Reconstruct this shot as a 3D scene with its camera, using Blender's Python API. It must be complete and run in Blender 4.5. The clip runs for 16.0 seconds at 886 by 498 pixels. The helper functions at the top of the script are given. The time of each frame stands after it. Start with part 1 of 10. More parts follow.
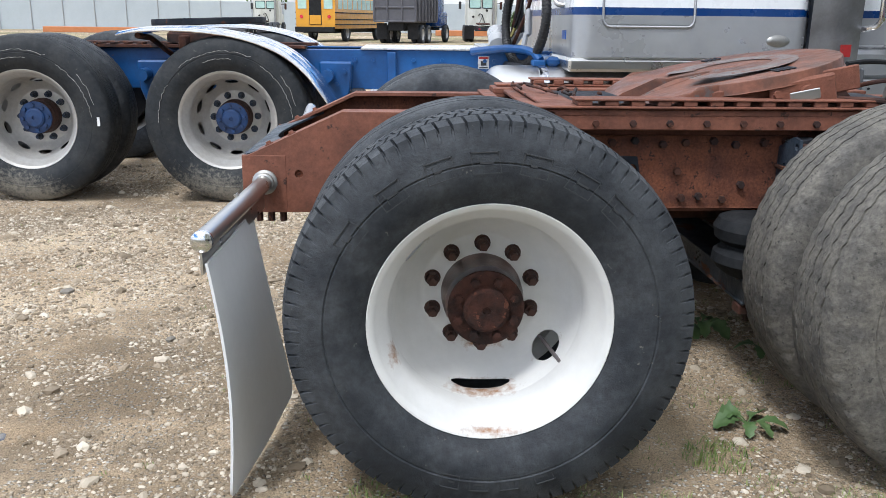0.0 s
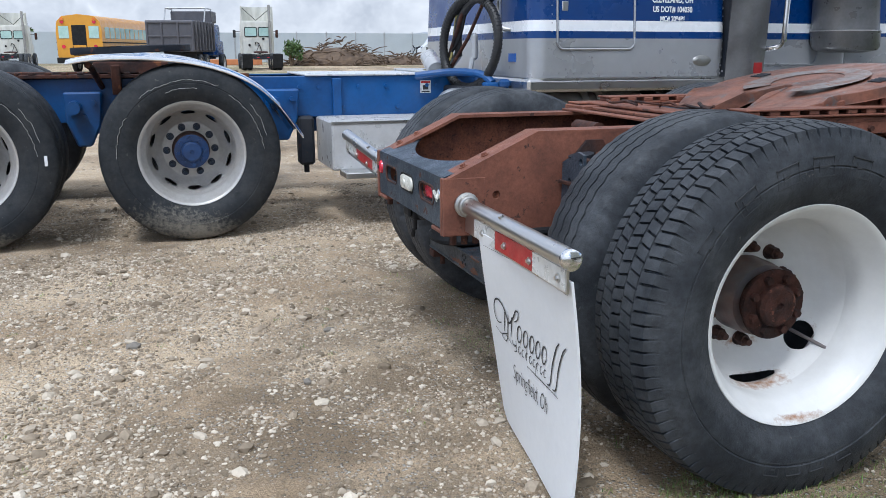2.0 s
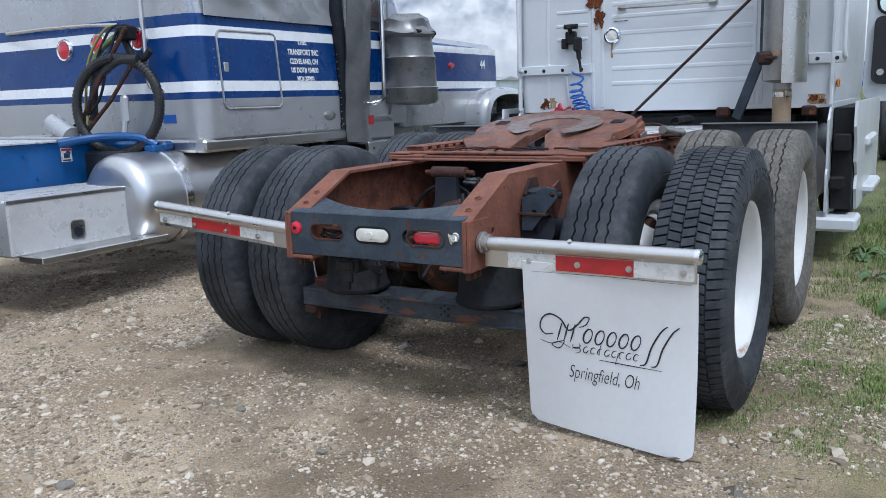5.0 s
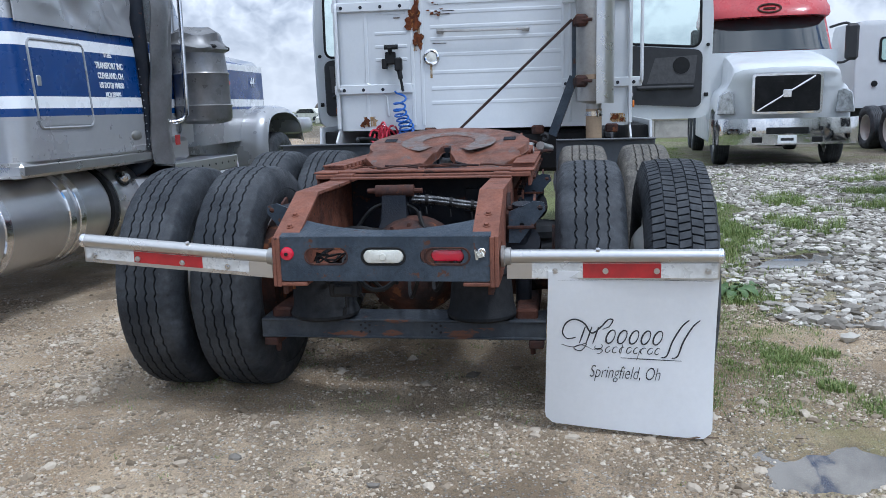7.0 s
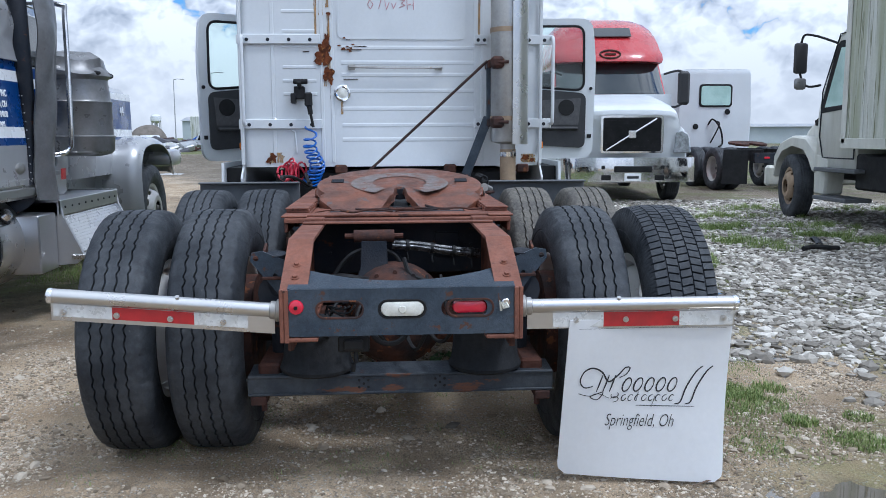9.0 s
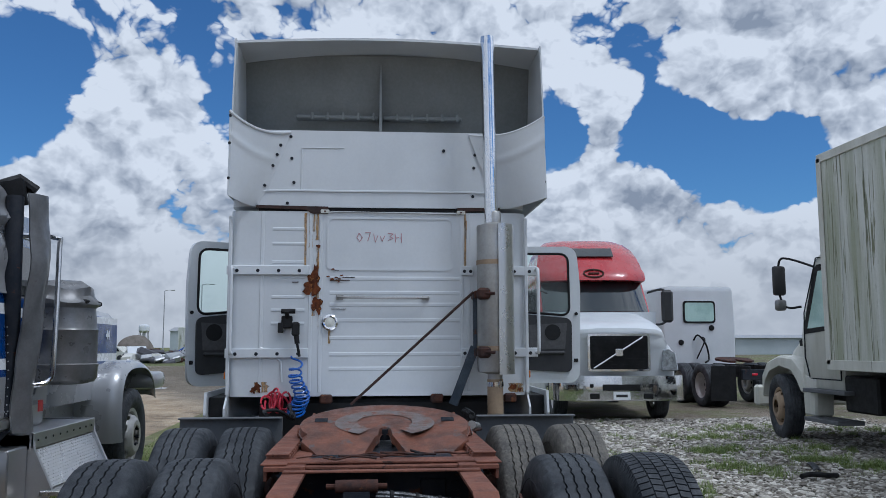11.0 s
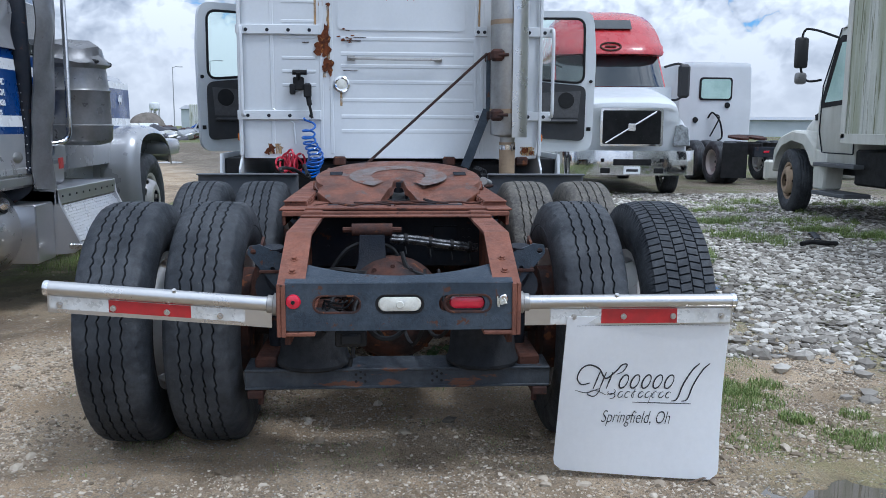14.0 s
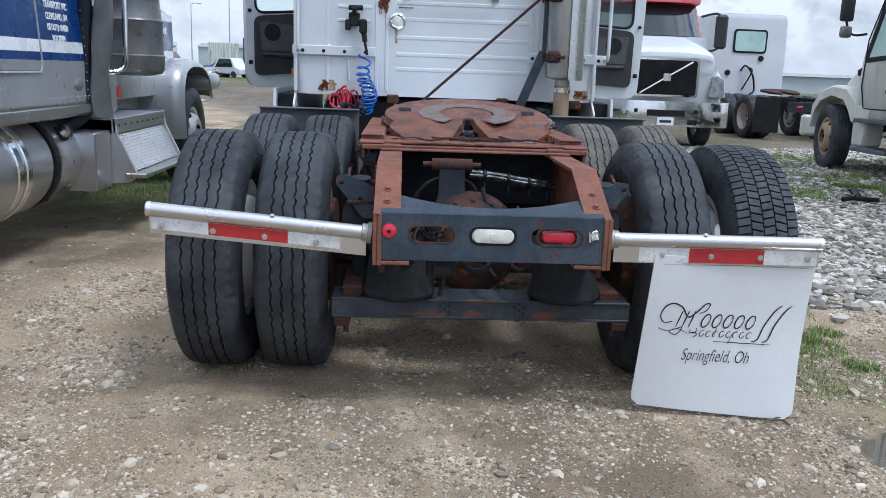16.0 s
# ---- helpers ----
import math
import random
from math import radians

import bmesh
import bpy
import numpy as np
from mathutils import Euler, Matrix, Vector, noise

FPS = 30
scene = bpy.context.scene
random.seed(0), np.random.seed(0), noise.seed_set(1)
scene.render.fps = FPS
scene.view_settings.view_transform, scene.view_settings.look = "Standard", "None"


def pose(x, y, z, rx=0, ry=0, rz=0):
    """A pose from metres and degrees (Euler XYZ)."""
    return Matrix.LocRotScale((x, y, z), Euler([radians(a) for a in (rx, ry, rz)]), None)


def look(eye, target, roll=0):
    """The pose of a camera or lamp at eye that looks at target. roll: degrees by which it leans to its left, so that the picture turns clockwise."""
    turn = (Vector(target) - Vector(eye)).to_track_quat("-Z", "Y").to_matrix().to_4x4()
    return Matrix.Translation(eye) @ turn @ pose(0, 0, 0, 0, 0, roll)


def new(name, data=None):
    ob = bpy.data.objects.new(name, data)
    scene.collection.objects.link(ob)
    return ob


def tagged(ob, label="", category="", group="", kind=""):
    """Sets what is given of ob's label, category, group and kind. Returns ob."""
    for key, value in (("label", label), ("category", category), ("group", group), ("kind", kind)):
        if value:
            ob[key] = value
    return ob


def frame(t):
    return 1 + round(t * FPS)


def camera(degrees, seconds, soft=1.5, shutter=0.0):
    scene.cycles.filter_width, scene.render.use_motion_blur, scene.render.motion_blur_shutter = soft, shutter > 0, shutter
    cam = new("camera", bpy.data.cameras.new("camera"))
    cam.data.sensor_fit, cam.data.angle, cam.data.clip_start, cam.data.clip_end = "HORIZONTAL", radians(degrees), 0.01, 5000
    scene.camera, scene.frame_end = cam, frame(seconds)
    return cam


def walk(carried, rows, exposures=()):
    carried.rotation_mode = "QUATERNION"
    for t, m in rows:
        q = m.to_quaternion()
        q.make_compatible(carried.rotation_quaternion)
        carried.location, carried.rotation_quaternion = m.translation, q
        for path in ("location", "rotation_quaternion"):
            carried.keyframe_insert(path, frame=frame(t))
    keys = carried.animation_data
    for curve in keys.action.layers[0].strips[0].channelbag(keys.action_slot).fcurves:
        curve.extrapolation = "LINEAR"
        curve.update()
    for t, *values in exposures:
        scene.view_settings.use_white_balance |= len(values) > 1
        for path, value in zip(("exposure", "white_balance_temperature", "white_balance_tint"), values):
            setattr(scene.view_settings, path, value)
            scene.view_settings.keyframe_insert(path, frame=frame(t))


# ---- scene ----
cam = camera(55.6, 16.0, soft=0.7)
METRES, EYE, TILT, LEAN, TURN = 6.25, 1.221, -15.15, -0.6, -2.6
ROWS = [
    (0.0, 0.0, 0.0, 0.0, -0.0, 0.0, 0.0),
    (0.5, -0.057, 0.004, -0.0018, -2.21, 0.27, 0.67),
    (1.0, -0.1161, 0.0137, 0.0031, -5.2, 0.66, 1.56),
    (1.5, -0.1755, 0.0148, 0.006, -9.54, 0.97, 2.9),
    (2.0, -0.2227, 0.0261, 0.0048, -15.28, 1.14, 4.77),
    (2.5, -0.2789, 0.0383, 0.0119, -22.31, 0.88, 6.84),
    (3.0, -0.3362, 0.0464, 0.0162, -29.61, 0.27, 8.95),
    (5.5, -0.5502, 0.2202, 0.0691, -61.81, -3.28, 15.45),
    (6.0, -0.5783, 0.2598, 0.0823, -67.84, -4.61, 15.9),
    (6.5, -0.5819, 0.3114, 0.0973, -73.58, -5.98, 16.22),
    (7.0, -0.5892, 0.36, 0.1113, -78.83, -7.29, 16.53),
    (7.5, -0.589, 0.4011, 0.1244, -83.29, -8.6, 16.53),
    (8.0, -0.5799, 0.4353, 0.1339, -86.92, -9.64, 16.22),
    (8.5, -0.5811, 0.4594, 0.1445, -89.63, -9.76, 15.83),
    (9.0, -0.5774, 0.4697, 0.1509, -91.21, -8.58, 15.38),
    (9.5, -0.5717, 0.4667, 0.1587, -92.08, -5.47, 15.21),
    (10.0, -0.5707, 0.4619, 0.1707, -92.26, -1.51, 15.19),
    (11.25, -0.5706, 0.4622, 0.1745, -92.05, 5.9, 15.3),
    (12.5, -0.5712, 0.4631, 0.1667, -91.68, -0.48, 15.37),
    (13.0, -0.5731, 0.4652, 0.1608, -91.5, -3.84, 15.19),
    (13.5, -0.575, 0.4667, 0.1569, -91.33, -6.93, 15.02),
    (14.0, -0.5756, 0.4689, 0.1534, -91.25, -9.24, 14.85),
    (14.5, -0.5769, 0.4727, 0.1523, -91.24, -10.8, 14.57),
    (15.0, -0.5848, 0.4811, 0.1531, -91.02, -11.65, 14.08),
    (15.5, -0.5889, 0.4924, 0.1554, -90.4, -12.15, 13.5),
    (16.0, -0.5831, 0.5161, 0.1576, -90.01, -12.5, 13.12),
]
walk(cam, [(t, pose(-0.214, -3.195, EYE, TILT, LEAN, TURN) @ pose(METRES * x, METRES * y, METRES * z, 90 + pitch, roll, yaw)) for t, x, y, z, yaw, pitch, roll in ROWS],
     exposures=[(0.0, 0.78, 5910, 10), (1.5, 0.53, 5670, 10), (3.0, 0.4, 5520, 10), (5.5, 0.32, 5420, 10), (8.5, 0.37, 5320, 10), (9.2, 0.36, 5340, 10), (10.0, 0.03, 5390, 10), (12.5, -0.40, 5450, 10), (13.5, 0.03, 5330, 10), (14.3, 0.35, 5320, 10), (16.0, 0.4, 5420, 10)])

random.seed(7)

# ---- world, sun, exposure ----
SUN_EL, SUN_AZ = 60.0, -128.0   # degrees above the horizon; degrees from +x towards +y
world = bpy.data.worlds.new("sky")
world.use_nodes = True
scene.world = world
wt = world.node_tree
wt.nodes.clear()


def wnode(kind, **values):
    n = wt.nodes.new(kind)
    for k, v in values.items():
        n.inputs[k].default_value = v
    return n


def wmath(op, a, b=None, c=None, clamp=False):
    n = wt.nodes.new("ShaderNodeMath")
    n.operation, n.use_clamp = op, clamp
    for i, v in enumerate((a, b, c)):
        if v is None:
            continue
        if isinstance(v, (int, float)):
            n.inputs[i].default_value = v
        else:
            wt.links.new(v, n.inputs[i])
    return n.outputs[0]


w_out = wnode("ShaderNodeOutputWorld")
w_coord = wnode("ShaderNodeTexCoord")
w_sep = wnode("ShaderNodeSeparateXYZ")
wt.links.new(w_coord.outputs["Generated"], w_sep.inputs[0])
sky = wnode("ShaderNodeTexSky")
sky.sky_type, sky.sun_disc = "NISHITA", False
sky.sun_elevation, sky.sun_rotation = radians(SUN_EL), radians(90 - SUN_AZ)
sky.air_density, sky.dust_density, sky.ozone_density = 1.0, 0.0, 1.0
# clouds: heaped heads with creased sides, smaller towards the horizon
w_vec = wnode("ShaderNodeCombineXYZ")
for k, stretch in enumerate((1.35, 1.35, 1.75)):
    wt.links.new(wmath("MULTIPLY", w_sep.outputs[k], stretch), w_vec.inputs[k])


def wvec(op, a, b, c=None):
    n = wt.nodes.new("ShaderNodeVectorMath")
    n.operation = op
    for i, v in enumerate((a, b, c)):
        if isinstance(v, tuple):
            n.inputs[i].default_value = v
        elif v is not None:
            wt.links.new(v, n.inputs[i])
    return n.outputs["Value"] if op == "DOT_PRODUCT" else n.outputs[0]


def wrange(value, a, b, c, d, smooth=True):
    n = wt.nodes.new("ShaderNodeMapRange")
    n.interpolation_type = "SMOOTHSTEP" if smooth else "LINEAR"
    wt.links.new(value, n.inputs["Value"])
    for i, v in zip((1, 2, 3, 4), (a, b, c, d)):
        n.inputs[i].default_value = v
    return n.outputs[0]


def cloud_noise(where, scale, detail, rough, out="Fac"):
    n = wnode("ShaderNodeTexNoise", Scale=scale, Detail=detail, Roughness=rough)
    wt.links.new(where, n.inputs["Vector"])
    return n.outputs[out]


def billow(where, scale):
    """Round heads parted by sharp creases."""
    v = wnode("ShaderNodeTexVoronoi", Scale=scale)
    wt.links.new(where, v.inputs["Vector"])
    d = v.outputs["Distance"]
    return wmath("SUBTRACT", 0.33, wmath("MULTIPLY", d, d))


def heaps(shift):
    at = wvec("ADD", w_vec.outputs[0], shift)
    at = wvec("MULTIPLY_ADD", wvec("SUBTRACT", cloud_noise(at, 7.0, 4.0, 0.6, "Color"), (0.5, 0.5, 0.5)), (0.11, 0.11, 0.11), at)
    total = wmath("MULTIPLY", cloud_noise(at, 1.7, 3.0, 0.5), 1.15)
    for scale, weight in ((4.5, 0.30), (10.0, 0.26), (21.0, 0.17), (44.0, 0.10), (90.0, 0.05)):
        total = wmath("ADD", total, wmath("MULTIPLY", billow(at, scale), weight))
    return total


CLOUD_SHIFT, CLOUD_EDGE = (4.3, 7.7, 1.1), 0.55
cover = heaps(CLOUD_SHIFT)
higher = heaps((CLOUD_SHIFT[0] - 0.006, CLOUD_SHIFT[1] - 0.010, CLOUD_SHIFT[2] + 0.034))
# low down the heaps stand behind one another and close up; higher there are gaps of blue and single heaps
dense = wmath("ADD", wmath("ADD", cover, wrange(w_sep.outputs[2], 0.09, 0.23, 0.34, 0.0)), wrange(w_sep.outputs[2], 0.33, 0.50, 0.0, 0.22))
for az, el, wide, gain in ((23.0, 15.8, 4.2, -0.34), (25.5, 11.5, 2.0, -0.24), (-19.8, 13.8, 3.0, -0.30), (-22.8, 12.6, 3.0, -0.30), (-27.0, 11.6, 2.8, -0.34), (-12.6, 15.2, 2.4, -0.34),
                           (16.0, 15.0, 4.0, 0.22), (-15.6, 16.4, 2.6, 0.20), (-17.0, 11.0, 3.0, 0.18), (-25.0, 17.5, 4.0, 0.30), (-30.5, 13.5, 2.5, 0.25), (19.0, 10.0, 3.0, 0.15)):
    ca, ce = radians(az), radians(el)
    dot = wvec("DOT_PRODUCT", w_coord.outputs["Generated"], (math.cos(ce) * math.cos(ca), math.cos(ce) * math.sin(ca), math.sin(ce)))
    dense = wmath("ADD", dense, wrange(dot, math.cos(radians(wide * 1.4)), 1.0, 0.0, gain))
mask = wrange(dense, CLOUD_EDGE, CLOUD_EDGE + 0.07, 0.0, 1.0)
relief = wmath("SUBTRACT", cover, higher)
# white heads and rims, grey bases and folds
thick = wrange(dense, CLOUD_EDGE + 0.05, CLOUD_EDGE + 0.75, 0.84, 0.46)
folds = wmath("ADD", wmath("MULTIPLY", relief, 4.2), wmath("MULTIPLY", wmath("SUBTRACT", cloud_noise(w_vec.outputs[0], 3.0, 3.0, 0.5), 0.5), -0.9))
lit = wmath("ADD", wmath("ADD", thick, wrange(w_sep.outputs[2], 0.02, 0.16, 0.16, 0.0)), wmath("MULTIPLY", folds, wrange(w_sep.outputs[2], 0.01, 0.17, 0.30, 1.0)), clamp=True)
c_mix = wt.nodes.new("ShaderNodeMix")
c_mix.data_type = "RGBA"
c_mix.inputs[6].default_value = (0.50, 0.545, 0.615, 1)
c_mix.inputs[7].default_value = (1.36, 1.345, 1.31, 1)
wt.links.new(lit, c_mix.inputs[0])
bg_sky = wnode("ShaderNodeBackground", Strength=0.085)
deep = wt.nodes.new("ShaderNodeMix")
deep.data_type, deep.blend_type = "RGBA", "MULTIPLY"
deep.inputs[0].default_value = 1.0
deep.inputs[7].default_value = (0.55, 0.85, 1.12, 1)
wt.links.new(sky.outputs[0], deep.inputs[6])
wt.links.new(deep.outputs[2], bg_sky.inputs[0])
bg_cloud = wnode("ShaderNodeBackground", Strength=1.0)
wt.links.new(c_mix.outputs[2], bg_cloud.inputs[0])
# the veil round the hidden sun is brighter than the clouds low down
w_dot = wt.nodes.new("ShaderNodeVectorMath")
w_dot.operation = "DOT_PRODUCT"
wt.links.new(w_coord.outputs["Generated"], w_dot.inputs[0])
w_dot.inputs[1].default_value = (math.cos(radians(SUN_EL)) * math.cos(radians(SUN_AZ)), math.cos(radians(SUN_EL)) * math.sin(radians(SUN_AZ)), math.sin(radians(SUN_EL)))
wt.links.new(wmath("MULTIPLY", wrange(w_dot.outputs["Value"], 0.2, 1.0, 0.66, 1.02), wrange(w_sep.outputs[2], 0.02, 0.20, 0.74, 1.0)), bg_cloud.inputs["Strength"])
w_mix = wnode("ShaderNodeMixShader")
wt.links.new(mask, w_mix.inputs[0])
wt.links.new(bg_sky.outputs[0], w_mix.inputs[1])
wt.links.new(bg_cloud.outputs[0], w_mix.inputs[2])
wt.links.new(w_mix.outputs[0], w_out.inputs[0])

sun_data = bpy.data.lights.new("sun", "SUN")
sun_data.energy, sun_data.angle, sun_data.color = 1.5, radians(12), (1.0, 0.95, 0.88)
sun = new("sun", sun_data)
s_el, s_az = radians(SUN_EL), radians(SUN_AZ)
sun.matrix_world = look((30 * math.cos(s_el) * math.cos(s_az), 30 * math.cos(s_el) * math.sin(s_az), 30 * math.sin(s_el)), (0, 0, 0))


# ---- materials ----
def material(name, base, rough=0.6, metal=0.0, other=None, amount=0.5, scale=3.0, bump=0.0, bump_scale=60.0,
             spots=None, spot_level=0.62, spot_scale=6.0, coat=0.0, grain=0.12, grain_scale=40.0, random_tint=0.0,
             stretch=(1, 1, 1), spot_stretch=(1, 1, 1), spec=0.5, spot_rough=0.85, vary=1.0):
    """A painted, rubber, metal or stone surface: broad patches, fine grain, spots of wear and a fine relief."""
    m = bpy.data.materials.new(name)
    m.use_nodes = True
    t = m.node_tree
    p = t.nodes["Principled BSDF"]
    link = t.links.new
    coord = t.nodes.new("ShaderNodeTexCoord")

    def noise_of(sc, detail, rough_n, st=(1, 1, 1), shift=0.0):
        mp = t.nodes.new("ShaderNodeMapping")
        mp.inputs["Scale"].default_value = st
        mp.inputs["Location"].default_value = (shift, shift * 0.7, shift * 1.3)
        link(coord.outputs["Object"], mp.inputs[0])
        n = t.nodes.new("ShaderNodeTexNoise")
        n.inputs["Scale"].default_value, n.inputs["Detail"].default_value, n.inputs["Roughness"].default_value = sc, detail, rough_n
        link(mp.outputs[0], n.inputs["Vector"])
        return n.outputs["Fac"]

    def ramp(v, a, b, c=0.0, d=1.0):
        n = t.nodes.new("ShaderNodeMapRange")
        n.interpolation_type = "SMOOTHSTEP"
        link(v, n.inputs[0])
        for i, val in zip((1, 2, 3, 4), (a, b, c, d)):
            n.inputs[i].default_value = val
        return n.outputs[0]

    def mix(fac, a, b, kind="MIX"):
        n = t.nodes.new("ShaderNodeMix")
        n.data_type, n.blend_type = "RGBA", kind
        for i, v in ((0, fac), (6, a), (7, b)):
            if isinstance(v, (int, float)):
                n.inputs[i].default_value = v
            elif isinstance(v, tuple):
                n.inputs[i].default_value = (*v[:3], 1)
            else:
                link(v, n.inputs[i])
        return n.outputs[2]

    if other is None:
        other = tuple(c * 0.72 for c in base)
    col = mix(ramp(noise_of(scale, 5, 0.6, stretch), 0.36, 0.68, 0.0, amount), base, other)
    fine = noise_of(grain_scale, 6, 0.7, shift=3.1)
    g = t.nodes.new("ShaderNodeMapRange")
    link(fine, g.inputs[0])
    for i, val in zip((1, 2, 3, 4), (0.25, 0.75, 1 - grain, 1 + grain)):
        g.inputs[i].default_value = val
    sc = t.nodes.new("ShaderNodeVectorMath")
    sc.operation = "SCALE"
    link(col, sc.inputs[0])
    link(g.outputs[0], sc.inputs["Scale"])
    col = sc.outputs[0]
    if random_tint:
        info = t.nodes.new("ShaderNodeObjectInfo")
        col = mix(random_tint, col, mix(info.outputs["Random"], tuple(c * 0.6 for c in base), tuple(min(1, c * 1.25) for c in base)))
    rough_value = ramp(noise_of(scale * 2.3, 4, 0.6, shift=9.0), 0.3, 0.7, max(0.02, rough - 0.12 * vary), min(1, rough + 0.1 * vary))
    metal_value = metal
    if spots:
        sp = ramp(noise_of(spot_scale, 7, 0.65, spot_stretch, shift=5.5), spot_level, spot_level + 0.05)
        col = mix(sp, col, spots)
        rr = t.nodes.new("ShaderNodeMix")
        link(sp, rr.inputs[0])
        link(rough_value, rr.inputs[2])
        rr.inputs[3].default_value = spot_rough
        rough_value = rr.outputs[0]
        if metal:
            mm = t.nodes.new("ShaderNodeMath")
            mm.operation = "MULTIPLY_ADD"
            link(sp, mm.inputs[0])
            mm.inputs[1].default_value, mm.inputs[2].default_value = -metal, metal
            metal_value = mm.outputs[0]
    link(col, p.inputs["Base Color"])
    link(rough_value, p.inputs["Roughness"])
    if isinstance(metal_value, float):
        p.inputs["Metallic"].default_value = metal_value
    else:
        link(metal_value, p.inputs["Metallic"])
    p.inputs["Coat Weight"].default_value = coat
    p.inputs["Coat Roughness"].default_value = 0.08
    p.inputs["Specular IOR Level"].default_value = spec
    if bump:
        b = t.nodes.new("ShaderNodeBump")
        b.inputs["Strength"].default_value, b.inputs["Distance"].default_value = min(1, bump), 0.004
        link(noise_of(bump_scale, 6, 0.65, shift=1.0), b.inputs["Height"])
        link(b.outputs[0], p.inputs["Normal"])
    return m


RUST = (0.16, 0.052, 0.026)
M = {}
M["rust"] = material("red_oxide_frame", (0.205, 0.080, 0.050), 0.66, 0.0, (0.125, 0.050, 0.033), 0.9, 7, 0.6, 110, (0.055, 0.030, 0.024), 0.62, 14, grain=0.28, grain_scale=75, spec=0.35)
M["cloth"] = material("grey_door_fabric", (0.085, 0.085, 0.088), 0.9, 0.0, (0.06, 0.06, 0.063), 0.6, 20, 0.3, 160)
M["rust_dark"] = material("dark_rusted_steel", (0.075, 0.032, 0.022), 0.85, 0.0, (0.024, 0.020, 0.021), 1.0, 8, 0.8, 90, (0.17, 0.066, 0.030), 0.59, 13, grain=0.3, spec=0.25)
M["rust_scaly"] = material("scaly_rust", (0.185, 0.070, 0.040), 0.9, 0.0, (0.085, 0.036, 0.026), 1.0, 9, 1.0, 60, (0.040, 0.022, 0.018), 0.60, 48, grain=0.45, grain_scale=110, spec=0.25)
M["fifth"] = material("fifth_wheel_top", (0.19, 0.072, 0.042), 0.46, 0.1, (0.075, 0.036, 0.026), 0.95, 7, 0.4, 90, (0.085, 0.072, 0.070), 0.59, 8, spot_rough=0.36, grain=0.3, grain_scale=60)
M["worn_top"] = material("rubbed_steel", (0.185, 0.165, 0.158), 0.42, 0.3, (0.17, 0.085, 0.06), 0.9, 9, 0.3, 80, (0.17, 0.068, 0.042), 0.56, 14, spot_rough=0.5)
M["grease"] = material("worn_grey_steel", (0.17, 0.165, 0.17), 0.42, 0.5, (0.22, 0.11, 0.075), 0.6, 6, 0.2, 80)
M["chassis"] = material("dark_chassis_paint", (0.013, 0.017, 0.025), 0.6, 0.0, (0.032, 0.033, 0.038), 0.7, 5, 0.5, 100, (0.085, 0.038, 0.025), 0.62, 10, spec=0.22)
M["plate"] = material("blue_black_painted_plate", (0.024, 0.036, 0.052), 0.42, 0.0, (0.050, 0.065, 0.084), 0.9, 7, 0.5, 110, (0.085, 0.040, 0.026), 0.61, 17, grain=0.35, grain_scale=70, spec=0.35)
M["beam"] = material("chipped_black_beam", (0.024, 0.031, 0.041), 0.5, 0.0, (0.055, 0.062, 0.070), 0.9, 6, 0.6, 90, (0.12, 0.055, 0.034), 0.575, 9, grain=0.3, spot_stretch=(1, 0.5, 1.8), spec=0.3)
M["bellows"] = material("dusty_rubber_bellows", (0.014, 0.016, 0.019), 0.8, 0.0, (0.028, 0.029, 0.031), 0.9, 6, 0.4, 120, (0.06, 0.05, 0.042), 0.68, 12, grain=0.3, spec=0.15)
M["fender_grey"] = material("flat_grey_fender", (0.105, 0.112, 0.122), 0.6, 0.0, (0.075, 0.080, 0.086), 0.8, 3, 0.2, 90, (0.10, 0.09, 0.08), 0.68, 12)
M["lug_blue"] = material("blue_black_lug", (0.020, 0.034, 0.062), 0.5, 0.2, (0.05, 0.05, 0.055), 0.7, 30, 0.4, 150, spec=0.35)
M["rubber"] = material("tyre_rubber", (0.019, 0.0225, 0.028), 0.62, 0.0, (0.056, 0.061, 0.068), 0.9, 5, 0.6, 130, (0.12, 0.115, 0.105), 0.668, 42, grain=0.45, spec=0.32)
M["rubber_dusty"] = material("dusty_tyre_rubber", (0.145, 0.135, 0.118), 0.9, 0.0, (0.085, 0.081, 0.076), 0.9, 14, 1.0, 60, (0.055, 0.053, 0.050), 0.60, 70, grain=0.5, grain_scale=70, spec=0.25)
M["rubber_worn"] = material("tyre_rubber_with_dried_mud", (0.016, 0.019, 0.023), 0.68, 0.0, (0.034, 0.036, 0.038), 0.8, 6, 0.45, 150, (0.09, 0.088, 0.082), 0.66, 30, grain=0.35, spec=0.3)
M["chalk"] = material("pale_chalk_marks", (0.42, 0.42, 0.40), 0.9, 0.0, (0.25, 0.25, 0.24), 0.8, 40)
M["emboss"] = material("raised_tyre_marking", (0.034, 0.036, 0.040), 0.7, grain=0.2)
M["wheel"] = material("white_wheel_paint", (0.70, 0.70, 0.69), 0.42, 0.0, (0.60, 0.595, 0.575), 0.6, 5, 0.1, 120, (0.36, 0.19, 0.07), 0.735, 9, coat=0.1, grain=0.03)
M["wheel_grey"] = material("dull_aluminium_wheel", (0.47, 0.465, 0.455), 0.45, 0.35, (0.40, 0.38, 0.35), 0.7, 6, 0.2, 120, (0.2, 0.16, 0.12), 0.7, 14)
M["chrome"] = material("chromed_steel", (0.74, 0.75, 0.77), 0.13, 1.0, (0.62, 0.62, 0.64), 0.4, 3)
M["stainless"] = material("brushed_stainless", (0.58, 0.575, 0.565), 0.3, 1.0, (0.53, 0.525, 0.515), 0.5, 4, grain=0.03, vary=0.3)
